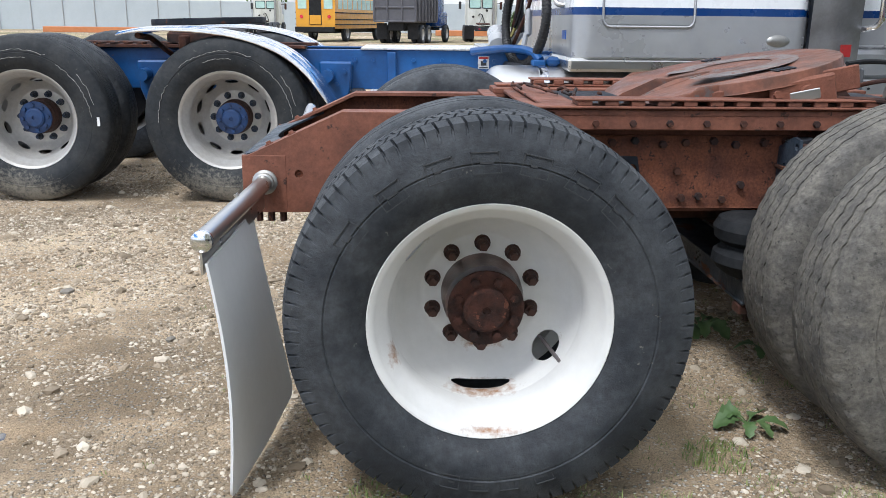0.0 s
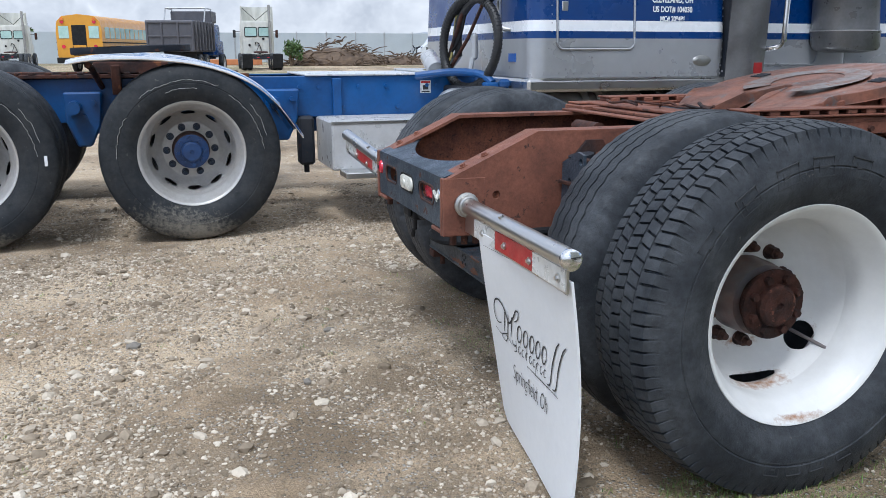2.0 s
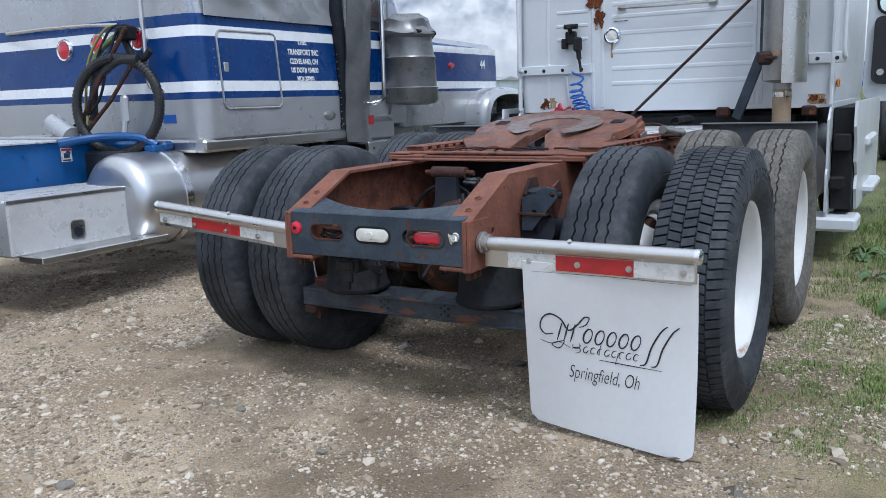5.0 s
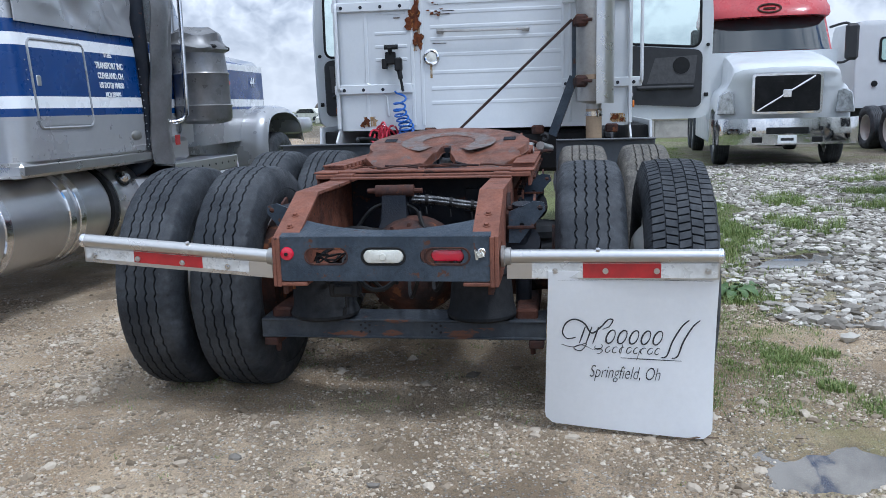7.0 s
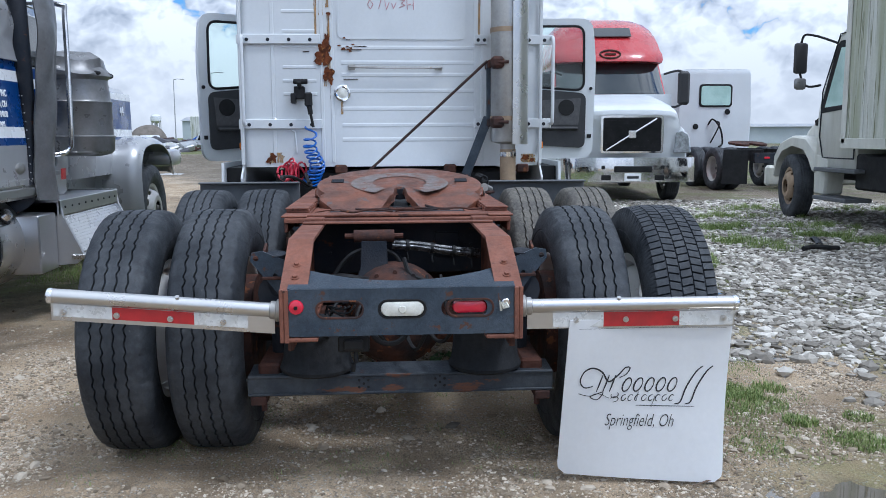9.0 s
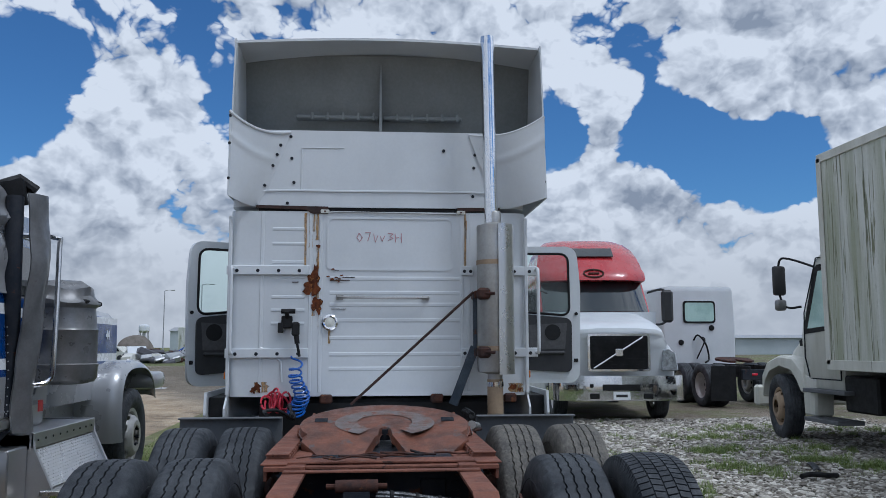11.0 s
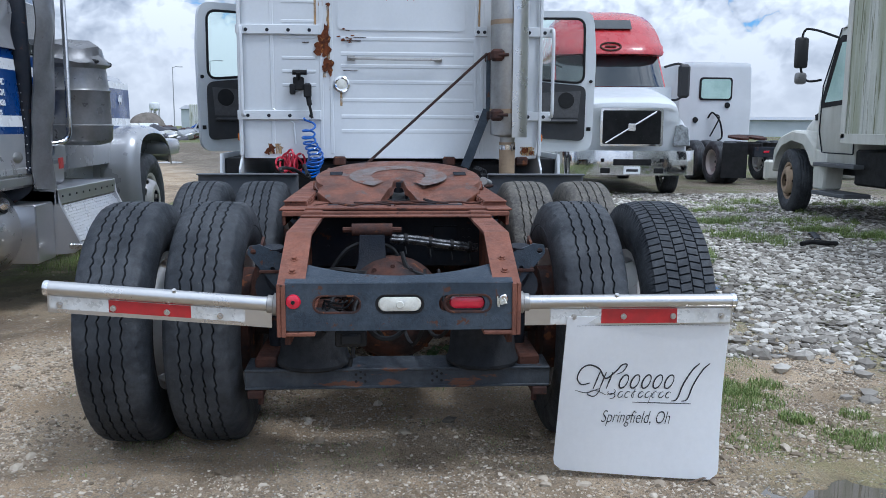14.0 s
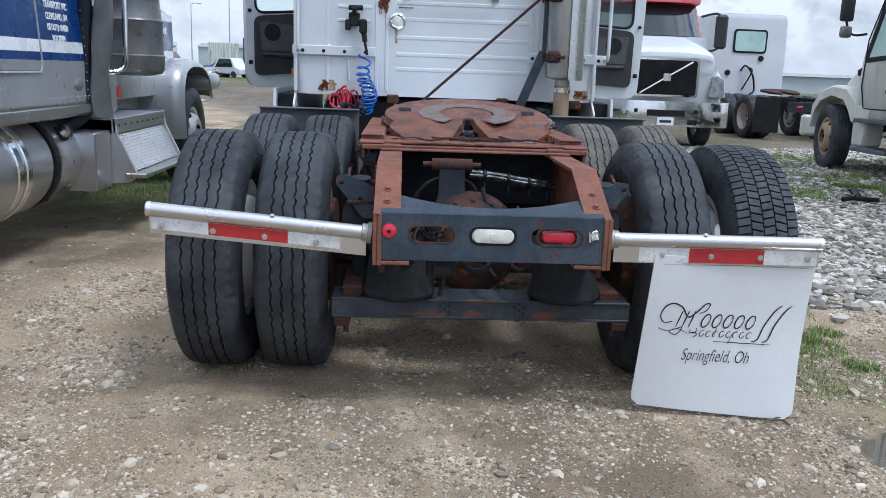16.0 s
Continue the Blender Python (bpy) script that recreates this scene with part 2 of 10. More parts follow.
M["tank"] = material("brushed_aluminium_tank", (0.56, 0.565, 0.575), 0.33, 0.95, (0.50, 0.50, 0.51), 0.6, 2, 0.0, 120, grain=0.03, vary=0.35)
M["muffler"] = material("dull_muffler_metal", (0.42, 0.415, 0.40), 0.4, 0.8, (0.3, 0.29, 0.27), 0.7, 4, 0.15, 70, (0.28, 0.17, 0.09), 0.7, 6)
M["cleaner"] = material("dented_grey_canister", (0.24, 0.24, 0.243), 0.38, 0.5, (0.13, 0.13, 0.13), 0.7, 5, 0.1, 40, (0.45, 0.45, 0.45), 0.7, 8)
M["exhaust_pipe"] = material("tan_scorched_pipe", (0.36, 0.27, 0.18), 0.7, 0.3, (0.25, 0.18, 0.12), 0.7, 6, 0.2, 80)
M["cab_white"] = material("white_cab_paint", (0.62, 0.645, 0.665), 0.42, 0.0, (0.54, 0.565, 0.585), 0.7, 1.3, 0.05, 30, (0.50, 0.38, 0.22), 0.755, 3.5, coat=0.2, grain=0.03, spot_stretch=(1.6, 1.6, 0.35))
M["seal"] = material("perished_dark_seal", (0.045, 0.02, 0.015), 0.85, 0.0, (0.02, 0.014, 0.013), 0.8, 8, 0.5, 60)
# fairing lining: the grey is darkened to carry the shade of the hollow
M["cab_grey"] = material("shade_darkened_fairing_lining", (0.22, 0.235, 0.235), 0.6, 0.0, (0.17, 0.18, 0.18), 0.6, 2, 0.08, 40)
M["white_dirty"] = material("grimy_white_paint", (0.62, 0.62, 0.57), 0.5, 0.0, (0.46, 0.46, 0.40), 0.8, 2.0, 0.08, 40, (0.20, 0.20, 0.15), 0.66, 4.0, stretch=(1.5, 1.5, 0.4), spot_stretch=(3, 3, 0.25), grain=0.05)
M["box_skin"] = material("mildewed_box_skin", (0.60, 0.61, 0.57), 0.5, 0.0, (0.33, 0.35, 0.25), 1.0, 1.8, 0.08, 40, (0.19, 0.20, 0.13), 0.56, 3.4, stretch=(2.5, 2.5, 0.16), spot_stretch=(5, 5, 0.22), grain=0.1)
M["blue"] = material("deep_blue_paint", (0.003, 0.040, 0.175), 0.3, 0.0, (0.003, 0.028, 0.125), 0.5, 2, 0.03, 20, coat=0.08, spec=0.4, grain=0.04)
M["blue_frame"] = material("blue_frame_paint", (0.005, 0.075, 0.25), 0.45, 0.0, (0.004, 0.045, 0.16), 0.7, 4, 0.15, 70, (0.14, 0.07, 0.045), 0.68, 7, coat=0.1)
M["silver"] = material("silver_grey_paint", (0.40, 0.41, 0.425), 0.34, 0.4, (0.29, 0.295, 0.31), 0.6, 1.5, coat=0.4, grain=0.03)
M["stripe"] = material("white_stripe_paint", (0.80, 0.82, 0.84), 0.3, 0.0, (0.72, 0.74, 0.77), 0.4, 3, coat=0.4, grain=0.03)
M["red_paint"] = material("red_roof_paint", (0.42, 0.022, 0.028), 0.3, 0.0, (0.32, 0.018, 0.022), 0.6, 2, 0.03, 25, coat=0.5, grain=0.04)
M["black"] = material("black_plastic", (0.009, 0.0095, 0.0105), 0.6, 0.0, (0.022, 0.022, 0.023), 0.6, 5, 0.3, 120, spec=0.22)
M["hose_black"] = material("spiral_wrapped_black_hose", (0.012, 0.012, 0.013), 0.5, 0.0, (0.03, 0.03, 0.03), 0.6, 30, 0.5, 200)
M["dark_trim"] = material("dark_grey_door_trim", (0.024, 0.025, 0.028), 0.6, 0.0, (0.034, 0.035, 0.038), 0.6, 3, 0.15, 120)
M["red_tape"] = material("red_reflective_tape", (0.40, 0.018, 0.02), 0.4, 0.0, (0.28, 0.02, 0.02), 0.8, 14, 0.1, 200, (0.2, 0.05, 0.04), 0.66, 30)
M["white_tape"] = material("silver_reflective_tape", (0.66, 0.67, 0.66), 0.35, 0.2, (0.5, 0.5, 0.48), 0.7, 16, 0.15, 200, (0.35, 0.33, 0.28), 0.68, 22)
M["red_lens"] = material("red_lamp_lens", (0.58, 0.012, 0.04), 0.18, 0.0, coat=0.5, grain=0.05)
M["amber_lens"] = material("amber_lamp_lens", (0.7, 0.2, 0.02), 0.2, coat=0.5)
M["white_lens"] = material("milky_lamp_lens", (0.66, 0.66, 0.60), 0.3, 0.0, (0.55, 0.54, 0.47), 0.6, 20, 0.1, 200, coat=0.3)
M["flap"] = material("white_rubber_flap", (0.83, 0.84, 0.85), 0.5, 0.0, (0.75, 0.76, 0.765), 0.6, 2.5, 0.06, 60, (0.52, 0.47, 0.38), 0.72, 4, grain=0.03)
M["ink"] = material("black_print", (0.03, 0.03, 0.034), 0.6)
M["white_ink"] = material("white_vinyl", (0.82, 0.84, 0.86), 0.45)
M["red_ink"] = material("faded_red_marker", (0.52, 0.25, 0.28), 0.7)
M["hose_blue"] = material("blue_coiled_line", (0.01, 0.10, 0.42), 0.35, coat=0.2)
M["hose_red"] = material("red_coiled_line", (0.55, 0.03, 0.06), 0.4, coat=0.2)
M["hose_green"] = material("dirty_green_hose", (0.14, 0.19, 0.06), 0.6, 0.0, (0.07, 0.09, 0.04), 0.8, 12)
M["hose_yellow"] = material("yellow_line", (0.22, 0.19, 0.06), 0.6)
M["tread_plate"] = material("diamond_plate", (0.62, 0.625, 0.63), 0.36, 0.35, (0.52, 0.52, 0.52), 0.6, 4, grain=0.08)
M["yellow"] = material("school_bus_yellow", (0.62, 0.29, 0.015), 0.4, 0.0, (0.52, 0.24, 0.015), 0.5, 2, coat=0.3, grain=0.04)
M["dump_grey"] = material("grey_dump_body", (0.085, 0.085, 0.098), 0.55, 0.0, (0.06, 0.06, 0.07), 0.7, 2, 0.1, 40)
M["concrete"] = material("weathered_concrete", (0.42, 0.405, 0.375), 0.85, 0.0, (0.30, 0.29, 0.27), 0.8, 3, 0.4, 60)
M["fence"] = material("pale_fence_slats", (0.43, 0.475, 0.50), 0.5, 0.1, (0.35, 0.39, 0.415), 0.6, 0.3, 0.05, 10)
M["steel_post"] = material("galvanised_post", (0.42, 0.43, 0.44), 0.45, 0.6)
M["branch"] = material("dry_brushwood", (0.15, 0.105, 0.07), 0.9, 0.0, (0.085, 0.06, 0.045), 0.8, 2, 0.4, 30)
M["leaf"] = material("green_leaves", (0.055, 0.11, 0.025), 0.55, 0.0, (0.09, 0.14, 0.035), 0.7, 8, 0.1, 60)
M["soil"] = material("dark_soil_heap", (0.17, 0.15, 0.13), 0.95, 0.0, (0.10, 0.085, 0.07), 0.8, 0.8, 0.6, 8)
M["lug"] = material("rusty_lug_steel", (0.075, 0.035, 0.026), 0.75, 0.3, (0.03, 0.022, 0.02), 0.8, 30, 0.6, 150)
M["hub_rust"] = material("rusted_hub", (0.060, 0.025, 0.018), 0.85, 0.1, (0.022, 0.015, 0.014), 1.0, 22, 1.0, 110, (0.12, 0.048, 0.030), 0.60, 30, grain=0.4, spec=0.2)
M["hub_blue"] = material("blue_hub_paint", (0.012, 0.05, 0.16), 0.5, 0.0, (0.012, 0.022, 0.06), 0.7, 12, 0.3, 120, (0.09, 0.06, 0.05), 0.66, 14)
M["board"] = material("orange_timber", (0.50, 0.19, 0.07), 0.7, 0.0, (0.40, 0.15, 0.06), 0.5, 2)
M["far_blue"] = material("blue_trailer_skin", (0.02, 0.10, 0.42), 0.4, coat=0.2)
M["rust_paint"] = material("bare_rust_patch", (0.145, 0.045, 0.016), 0.9, 0.0, (0.055, 0.020, 0.012), 1.0, 26, 0.9, 120, (0.26, 0.11, 0.03), 0.60, 34, grain=0.4, spec=0.2)
M["rust_stain"] = material("yellow_rust_stain", (0.36, 0.20, 0.07), 0.7, 0.0, (0.50, 0.36, 0.18), 0.8, 8, 0.1, 60, stretch=(1, 1, 0.3))


# the run-down rust is thin: paint shows between its threads
rt = M["rust_stain"].node_tree
r_coord, r_map, r_noise, r_ramp = (rt.nodes.new(k) for k in ("ShaderNodeTexCoord", "ShaderNodeMapping", "ShaderNodeTexNoise", "ShaderNodeMapRange"))
r_clear, r_mix = rt.nodes.new("ShaderNodeBsdfTransparent"), rt.nodes.new("ShaderNodeMixShader")
r_map.inputs["Scale"].default_value = (1, 1, 0.07)
r_noise.inputs["Scale"].default_value, r_noise.inputs["Detail"].default_value = 110, 5
rt.links.new(r_coord.outputs["Object"], r_map.inputs[0])
rt.links.new(r_map.outputs[0], r_noise.inputs["Vector"])
rt.links.new(r_noise.outputs["Fac"], r_ramp.inputs[0])
for k, v in zip((1, 2, 3, 4), (0.38, 0.66, 0.12, 0.95)):
    r_ramp.inputs[k].default_value = v
rt.links.new(r_ramp.outputs[0], r_mix.inputs[0])
rt.links.new(r_clear.outputs[0], r_mix.inputs[1])
rt.links.new(rt.nodes["Principled BSDF"].outputs[0], r_mix.inputs[2])
rt.links.new(r_mix.outputs[0], rt.nodes["Material Output"].inputs["Surface"])


def glass(name, tint, rough=0.03):
    m = bpy.data.materials.new(name)
    m.use_nodes = True
    p = m.node_tree.nodes["Principled BSDF"]
    p.inputs["Base Color"].default_value = (*tint, 1)
    p.inputs["Roughness"].default_value = rough
    p.inputs["Transmission Weight"].default_value = 1.0
    p.inputs["IOR"].default_value = 1.05
    p.inputs["Coat Weight"].default_value = 0.6
    p.inputs["Coat Roughness"].default_value = 0.03
    return m


M["glass"] = glass("clear_cab_glass", (0.78, 0.90, 0.87))
M["dark_glass"] = material("dark_windscreen", (0.012, 0.018, 0.02), 0.06, coat=0.8, grain=0.05)
M["mirror_back"] = material("mirror_shell", (0.02, 0.02, 0.022), 0.5)

water = bpy.data.materials.new("puddle_water")
water.use_nodes = True
wp = water.node_tree.nodes["Principled BSDF"]
wp.inputs["Base Color"].default_value = (0.11, 0.092, 0.068, 1)
wp.inputs["Roughness"].default_value = 0.02
wp.inputs["IOR"].default_value = 1.75
wp.inputs["Specular IOR Level"].default_value = 1.0
M["water"] = water


# rust that has run from the hand holes and gathered on the lip of the white wheels
def add_stains(mat, places, colour):
    """places: centre and half sizes in the part's own space; the stain's edge is ragged."""
    t = mat.node_tree
    p = t.nodes["Principled BSDF"]
    old = p.inputs["Base Color"].links[0].from_socket
    coord = t.nodes.new("ShaderNodeTexCoord")
    rag = t.nodes.new("ShaderNodeTexNoise")
    rag.inputs["Scale"].default_value, rag.inputs["Detail"].default_value, rag.inputs["Roughness"].default_value = 45, 6, 0.7
    t.links.new(coord.outputs["Object"], rag.inputs["Vector"])
    for centre, half in places:
        sub = t.nodes.new("ShaderNodeVectorMath")
        sub.operation = "SUBTRACT"
        t.links.new(coord.outputs["Object"], sub.inputs[0])
        sub.inputs[1].default_value = centre
        div = t.nodes.new("ShaderNodeVectorMath")
        div.operation = "DIVIDE"
        t.links.new(sub.outputs[0], div.inputs[0])
        div.inputs[1].default_value = half
        ln = t.nodes.new("ShaderNodeVectorMath")
        ln.operation = "LENGTH"
        t.links.new(div.outputs[0], ln.inputs[0])
        ad = t.nodes.new("ShaderNodeMath")
        ad.operation = "MULTIPLY_ADD"
        t.links.new(rag.outputs["Fac"], ad.inputs[0])
        ad.inputs[1].default_value = 2.6
        t.links.new(ln.outputs["Value"], ad.inputs[2])
        mr = t.nodes.new("ShaderNodeMapRange")
        t.links.new(ad.outputs[0], mr.inputs[0])
        for i, v in zip((1, 2, 3, 4), (1.35, 2.25, 0.95, 0.0)):
            mr.inputs[i].default_value = v
        mx = t.nodes.new("ShaderNodeMix")
        mx.data_type = "RGBA"
        t.links.new(mr.outputs[0], mx.inputs[0])
        t.links.new(old, mx.inputs[6])
        mx.inputs[7].default_value = (*colour, 1)
        old = mx.outputs[2]
    t.links.new(old, p.inputs["Base Color"])


add_stains(M["rubber_worn"], [((0.14, -0.13, -0.44), (0.42, 0.14, 0.14))], (0.20, 0.185, 0.155))
add_stains(M["wheel"], [((0.0, 0.06, -0.245), (0.15, 0.05, 0.03)), ((0.03, -0.10, -0.292), (0.16, 0.02, 0.016)), ((-0.19, 0.07, 0.165), (0.07, 0.05, 0.05)), ((0.18, 0.10, -0.14), (0.05, 0.03, 0.05)), ((0.0, 0.155, -0.15), (0.07, 0.03, 0.02)), ((-0.235, -0.05, -0.09), (0.02, 0.05, 0.05))], (0.27, 0.12, 0.04))


# ---- building helpers ----
def finish(name, bm, mats, smooth=35):
    me = bpy.data.meshes.new(name)
    bmesh.ops.recalc_face_normals(bm, faces=bm.faces[:])
    if smooth:
        lim = radians(smooth)
        for f in bm.faces:
            f.smooth = True
        for e in bm.edges:
            if len(e.link_faces) != 2 or e.calc_face_angle(0) > lim:
                e.smooth = False
    bm.to_mesh(me)
    bm.free()
    for m in (mats if isinstance(mats, (list, tuple)) else [mats]):
        me.materials.append(M[m] if isinstance(m, str) else m)
    return me


def part(name, bm, mats, parent, label="", smooth=35, at=None):
    ob = new(name, finish(name, bm, mats, smooth))
    ob.parent = parent
    if at is not None:
        ob.matrix_basis = at
    return tagged(ob, label) if label else ob


def pieces(name, bm, mats, parent, label="", smooth=35):
    """Each loose piece of bm becomes a part of its own."""
    left = set(bm.verts)
    while left:
        stack, found = [left.pop()], []
        while stack:
            v = stack.pop()
            found.append(v)
            for e in v.link_edges:
                o = e.other_vert(v)
                if o in left:
                    left.discard(o)
                    stack.append(o)
        sub, table = bmesh.new(), {}
        for v in found:
            table[v] = sub.verts.new(v.co)
        for f in {f for v in found for f in v.link_faces}:
            sub.faces.new([table[v] for v in f.verts]).material_index = f.material_index
        part(name, sub, mats, parent, label, smooth)
    bm.free()


def share(name, mesh, parent, at=None, label=""):
    ob = new(name, mesh)
    ob.parent = parent
    if at is not None:
        ob.matrix_basis = at
    return tagged(ob, label) if label else ob


def thing(name, label, category, at=(0, 0, 0), turn=0, group="", kind=""):
    ob = new(name)
    ob.empty_display_size = 0.2
    ob.matrix_basis = pose(*at, 0, 0, turn)
    return tagged(ob, label, category, group, kind)


def alone(name, bm, mats, label, category, kind="", group="", smooth=35, at=None):
    ob = new(name, finish(name, bm, mats, smooth))
    if at is not None:
        ob.matrix_basis = at
    return tagged(ob, label, category, group, kind)


def box(bm, x0, x1, y0, y1, z0, z1, bevel=0.0, mat=0, seg=1):
    r = bmesh.ops.create_cube(bm, size=1.0)
    for v in r["verts"]:
        v.co = Vector((x0 + (v.co.x + 0.5) * (x1 - x0), y0 + (v.co.y + 0.5) * (y1 - y0), z0 + (v.co.z + 0.5) * (z1 - z0)))
    faces = {f for v in r["verts"] for f in v.link_faces}
    for f in faces:
        f.material_index = mat
    if bevel:
        bevel = min(bevel, 0.45 * min(abs(x1 - x0), abs(y1 - y0), abs(z1 - z0)))
        edges = {e for f in faces for e in f.edges}
        bmesh.ops.bevel(bm, geom=list(edges), offset=bevel, segments=seg, affect="EDGES", profile=0.5, material=-1)
    return bm


def boxed(*a, **k):
    return box(bmesh.new(), *a, **k)


def frame_of(p0, p1):
    d = (Vector(p1) - Vector(p0))
    q = d.to_track_quat("Z", "Y").to_matrix().to_4x4()
    return Matrix.Translation(p0) @ q, d.length


def cyl(bm, p0, p1, r, seg=16, r2=None, mat=0, caps=True):
    m, length = frame_of(p0, p1)
    r2 = r if r2 is None else r2
    rings = []
    for rr, z in ((r, 0.0), (r2, length)):
        rings.append([bm.verts.new(m @ Vector((rr * math.cos(2 * math.pi * i / seg), rr * math.sin(2 * math.pi * i / seg), z))) for i in range(seg)])
    for i in range(seg):
        f = bm.faces.new((rings[0][i], rings[0][(i + 1) % seg], rings[1][(i + 1) % seg], rings[1][i]))
        f.material_index = mat
    if caps:
        for ring in rings:
            bm.faces.new(ring).material_index = mat
    return bm


def lathe(bm, profile, m=None, seg=48, mat=0, closed=False):
    """Turn (radius, along) pairs about the local y axis."""
    m = m or Matrix.Identity(4)
    rings = []
    for r, a in profile:
        if r < 1e-5:
            rings.append([bm.verts.new(m @ Vector((0, a, 0)))])
        else:
            rings.append([bm.verts.new(m @ Vector((r * math.cos(2 * math.pi * i / seg), a, r * math.sin(2 * math.pi * i / seg)))) for i in range(seg)])
    pairs = list(zip(rings, rings[1:])) + ([(rings[-1], rings[0])] if closed else [])
    for a, b in pairs:
        for i in range(seg):
            j = (i + 1) % seg
            if len(a) == 1 and len(b) == 1:
                continue
            if len(a) == 1:
                f = bm.faces.new((a[0], b[i], b[j]))
            elif len(b) == 1:
                f = bm.faces.new((a[i], a[j], b[0]))
            else:
                f = bm.faces.new((a[i], a[j], b[j], b[i]))
            f.material_index = mat
    return bm


def tube(bm, pts, r, seg=8, mat=0):
    pts = [Vector(p) for p in pts]
    rings = []
    up = Vector((0.13, 0.31, 0.94))
    for i, p in enumerate(pts):
        d = (pts[min(i + 1, len(pts) - 1)] - pts[max(i - 1, 0)]).normalized()
        s = d.cross(up)
        if s.length < 1e-3:
            s = d.orthogonal()
        s.normalize()
        u = s.cross(d).normalized()
        up = u
        rr = r[i] if isinstance(r, (list, tuple)) else r
        rings.append([bm.verts.new(p + rr * (math.cos(2 * math.pi * k / seg) * s + math.sin(2 * math.pi * k / seg) * u)) for k in range(seg)])
    for a, b in zip(rings, rings[1:]):
        for k in range(seg):
            bm.faces.new((a[k], a[(k + 1) % seg], b[(k + 1) % seg], b[k])).material_index = mat
    for ring in (rings[0], rings[-1]):
        bm.faces.new(ring).material_index = mat
    return bm


def smooth_path(pts, n=6):
    pts = [Vector(p) for p in pts]
    out = []
    for i in range(len(pts) - 1):
        p0, p1, p2, p3 = pts[max(i - 1, 0)], pts[i], pts[i + 1], pts[min(i + 2, len(pts) - 1)]
        for k in range(n):
            t = k / n
            out.append(0.5 * ((2 * p1) + (p2 - p0) * t + (2 * p0 - 5 * p1 + 4 * p2 - p3) * t * t + (3 * p1 - p0 - 3 * p2 + p3) * t ** 3))
    return out + [pts[-1]]


def prism(bm, poly, axis, a0, a1, mat=0, bevel=0.0):
    """Extrude a polygon of two coordinates along the third axis."""
    def place(u, v, w):
        return {"x": (w, u, v), "y": (u, w, v), "z": (u, v, w)}[axis]
    lo = [bm.verts.new(place(u, v, a0)) for u, v in poly]
    hi = [bm.verts.new(place(u, v, a1)) for u, v in poly]
    n = len(poly)
    faces = [bm.faces.new(lo), bm.faces.new(hi)]
    for i in range(n):
        faces.append(bm.faces.new((lo[i], lo[(i + 1) % n], hi[(i + 1) % n], hi[i])))
    for f in faces:
        f.material_index = mat
    if bevel:
        bmesh.ops.bevel(bm, geom=list({e for f in faces for e in f.edges}), offset=bevel, segments=1, affect="EDGES", profile=0.5, material=-1)
    return bm


def rounded(x0, x1, y0, y1, r, n=4):
    """A rounded rectangle as a polygon."""
    out = []
    for cx, cy, a in ((x1 - r, y1 - r, 0), (x0 + r, y1 - r, 90), (x0 + r, y0 + r, 180), (x1 - r, y0 + r, 270)):
        for k in range(n + 1):
            t = radians(a + 90 * k / n)
            out.append((cx + r * math.cos(t), cy + r * math.sin(t)))
    return out


def holed_plate(bm, outer, holes, axis, a0, a1, mat=0):
    """A plate with openings that go right through it."""
    def place(u, v, w):
        return Vector({"x": (w, u, v), "y": (u, w, v), "z": (u, v, w)}[axis])
    edges = []
    for loop in (outer, *holes):
        vs = [bm.verts.new(place(u, v, a0)) for u, v in loop]
        edges += [bm.edges.new((vs[i], vs[(i + 1) % len(vs)])) for i in range(len(vs))]
    made = bmesh.ops.triangle_fill(bm, use_beauty=True, edges=edges)
    faces = [f for f in made["geom"] if isinstance(f, bmesh.types.BMFace)]
    ext = bmesh.ops.extrude_face_region(bm, geom=faces)
    shift = place(0, 0, a1) - place(0, 0, a0)
    for v in (g for g in ext["geom"] if isinstance(g, bmesh.types.BMVert)):
        v.co += shift
    for f in bm.faces:
        f.material_index = mat
    return bm


def sheet(bm, fn, nu, nv, thick=0.0, mat=0):
    """A curved sheet: fn(u, v) gives a place for u and v from 0 to 1; thick moves the back along the normal."""
    grid = [[Vector(fn(i / nu, j / nv)) for j in range(nv + 1)] for i in range(nu + 1)]
    front = [[bm.verts.new(p) for p in row] for row in grid]
    fs = [bm.faces.new((front[i][j], front[i + 1][j], front[i + 1][j + 1], front[i][j + 1])) for i in range(nu) for j in range(nv)]
    if thick:
        back = []
        for i in range(nu + 1):
            row = []
            for j in range(nv + 1):
                du = grid[min(i + 1, nu)][j] - grid[max(i - 1, 0)][j]
                dv = grid[i][min(j + 1, nv)] - grid[i][max(j - 1, 0)]
                row.append(bm.verts.new(grid[i][j] + du.cross(dv).normalized() * thick))
            back.append(row)
        fs += [bm.faces.new((back[i][j], back[i][j + 1], back[i + 1][j + 1], back[i + 1][j])) for i in range(nu) for j in range(nv)]
        for i in range(nu):
            for j in (0, nv):
                fs.append(bm.faces.new((front[i][j], front[i + 1][j], back[i + 1][j], back[i][j])))
        for j in range(nv):
            for i in (0, nu):
                fs.append(bm.faces.new((front[i][j], front[i][j + 1], back[i][j + 1], back[i][j])))
    for f in fs:
        f.material_index = mat
    return bm


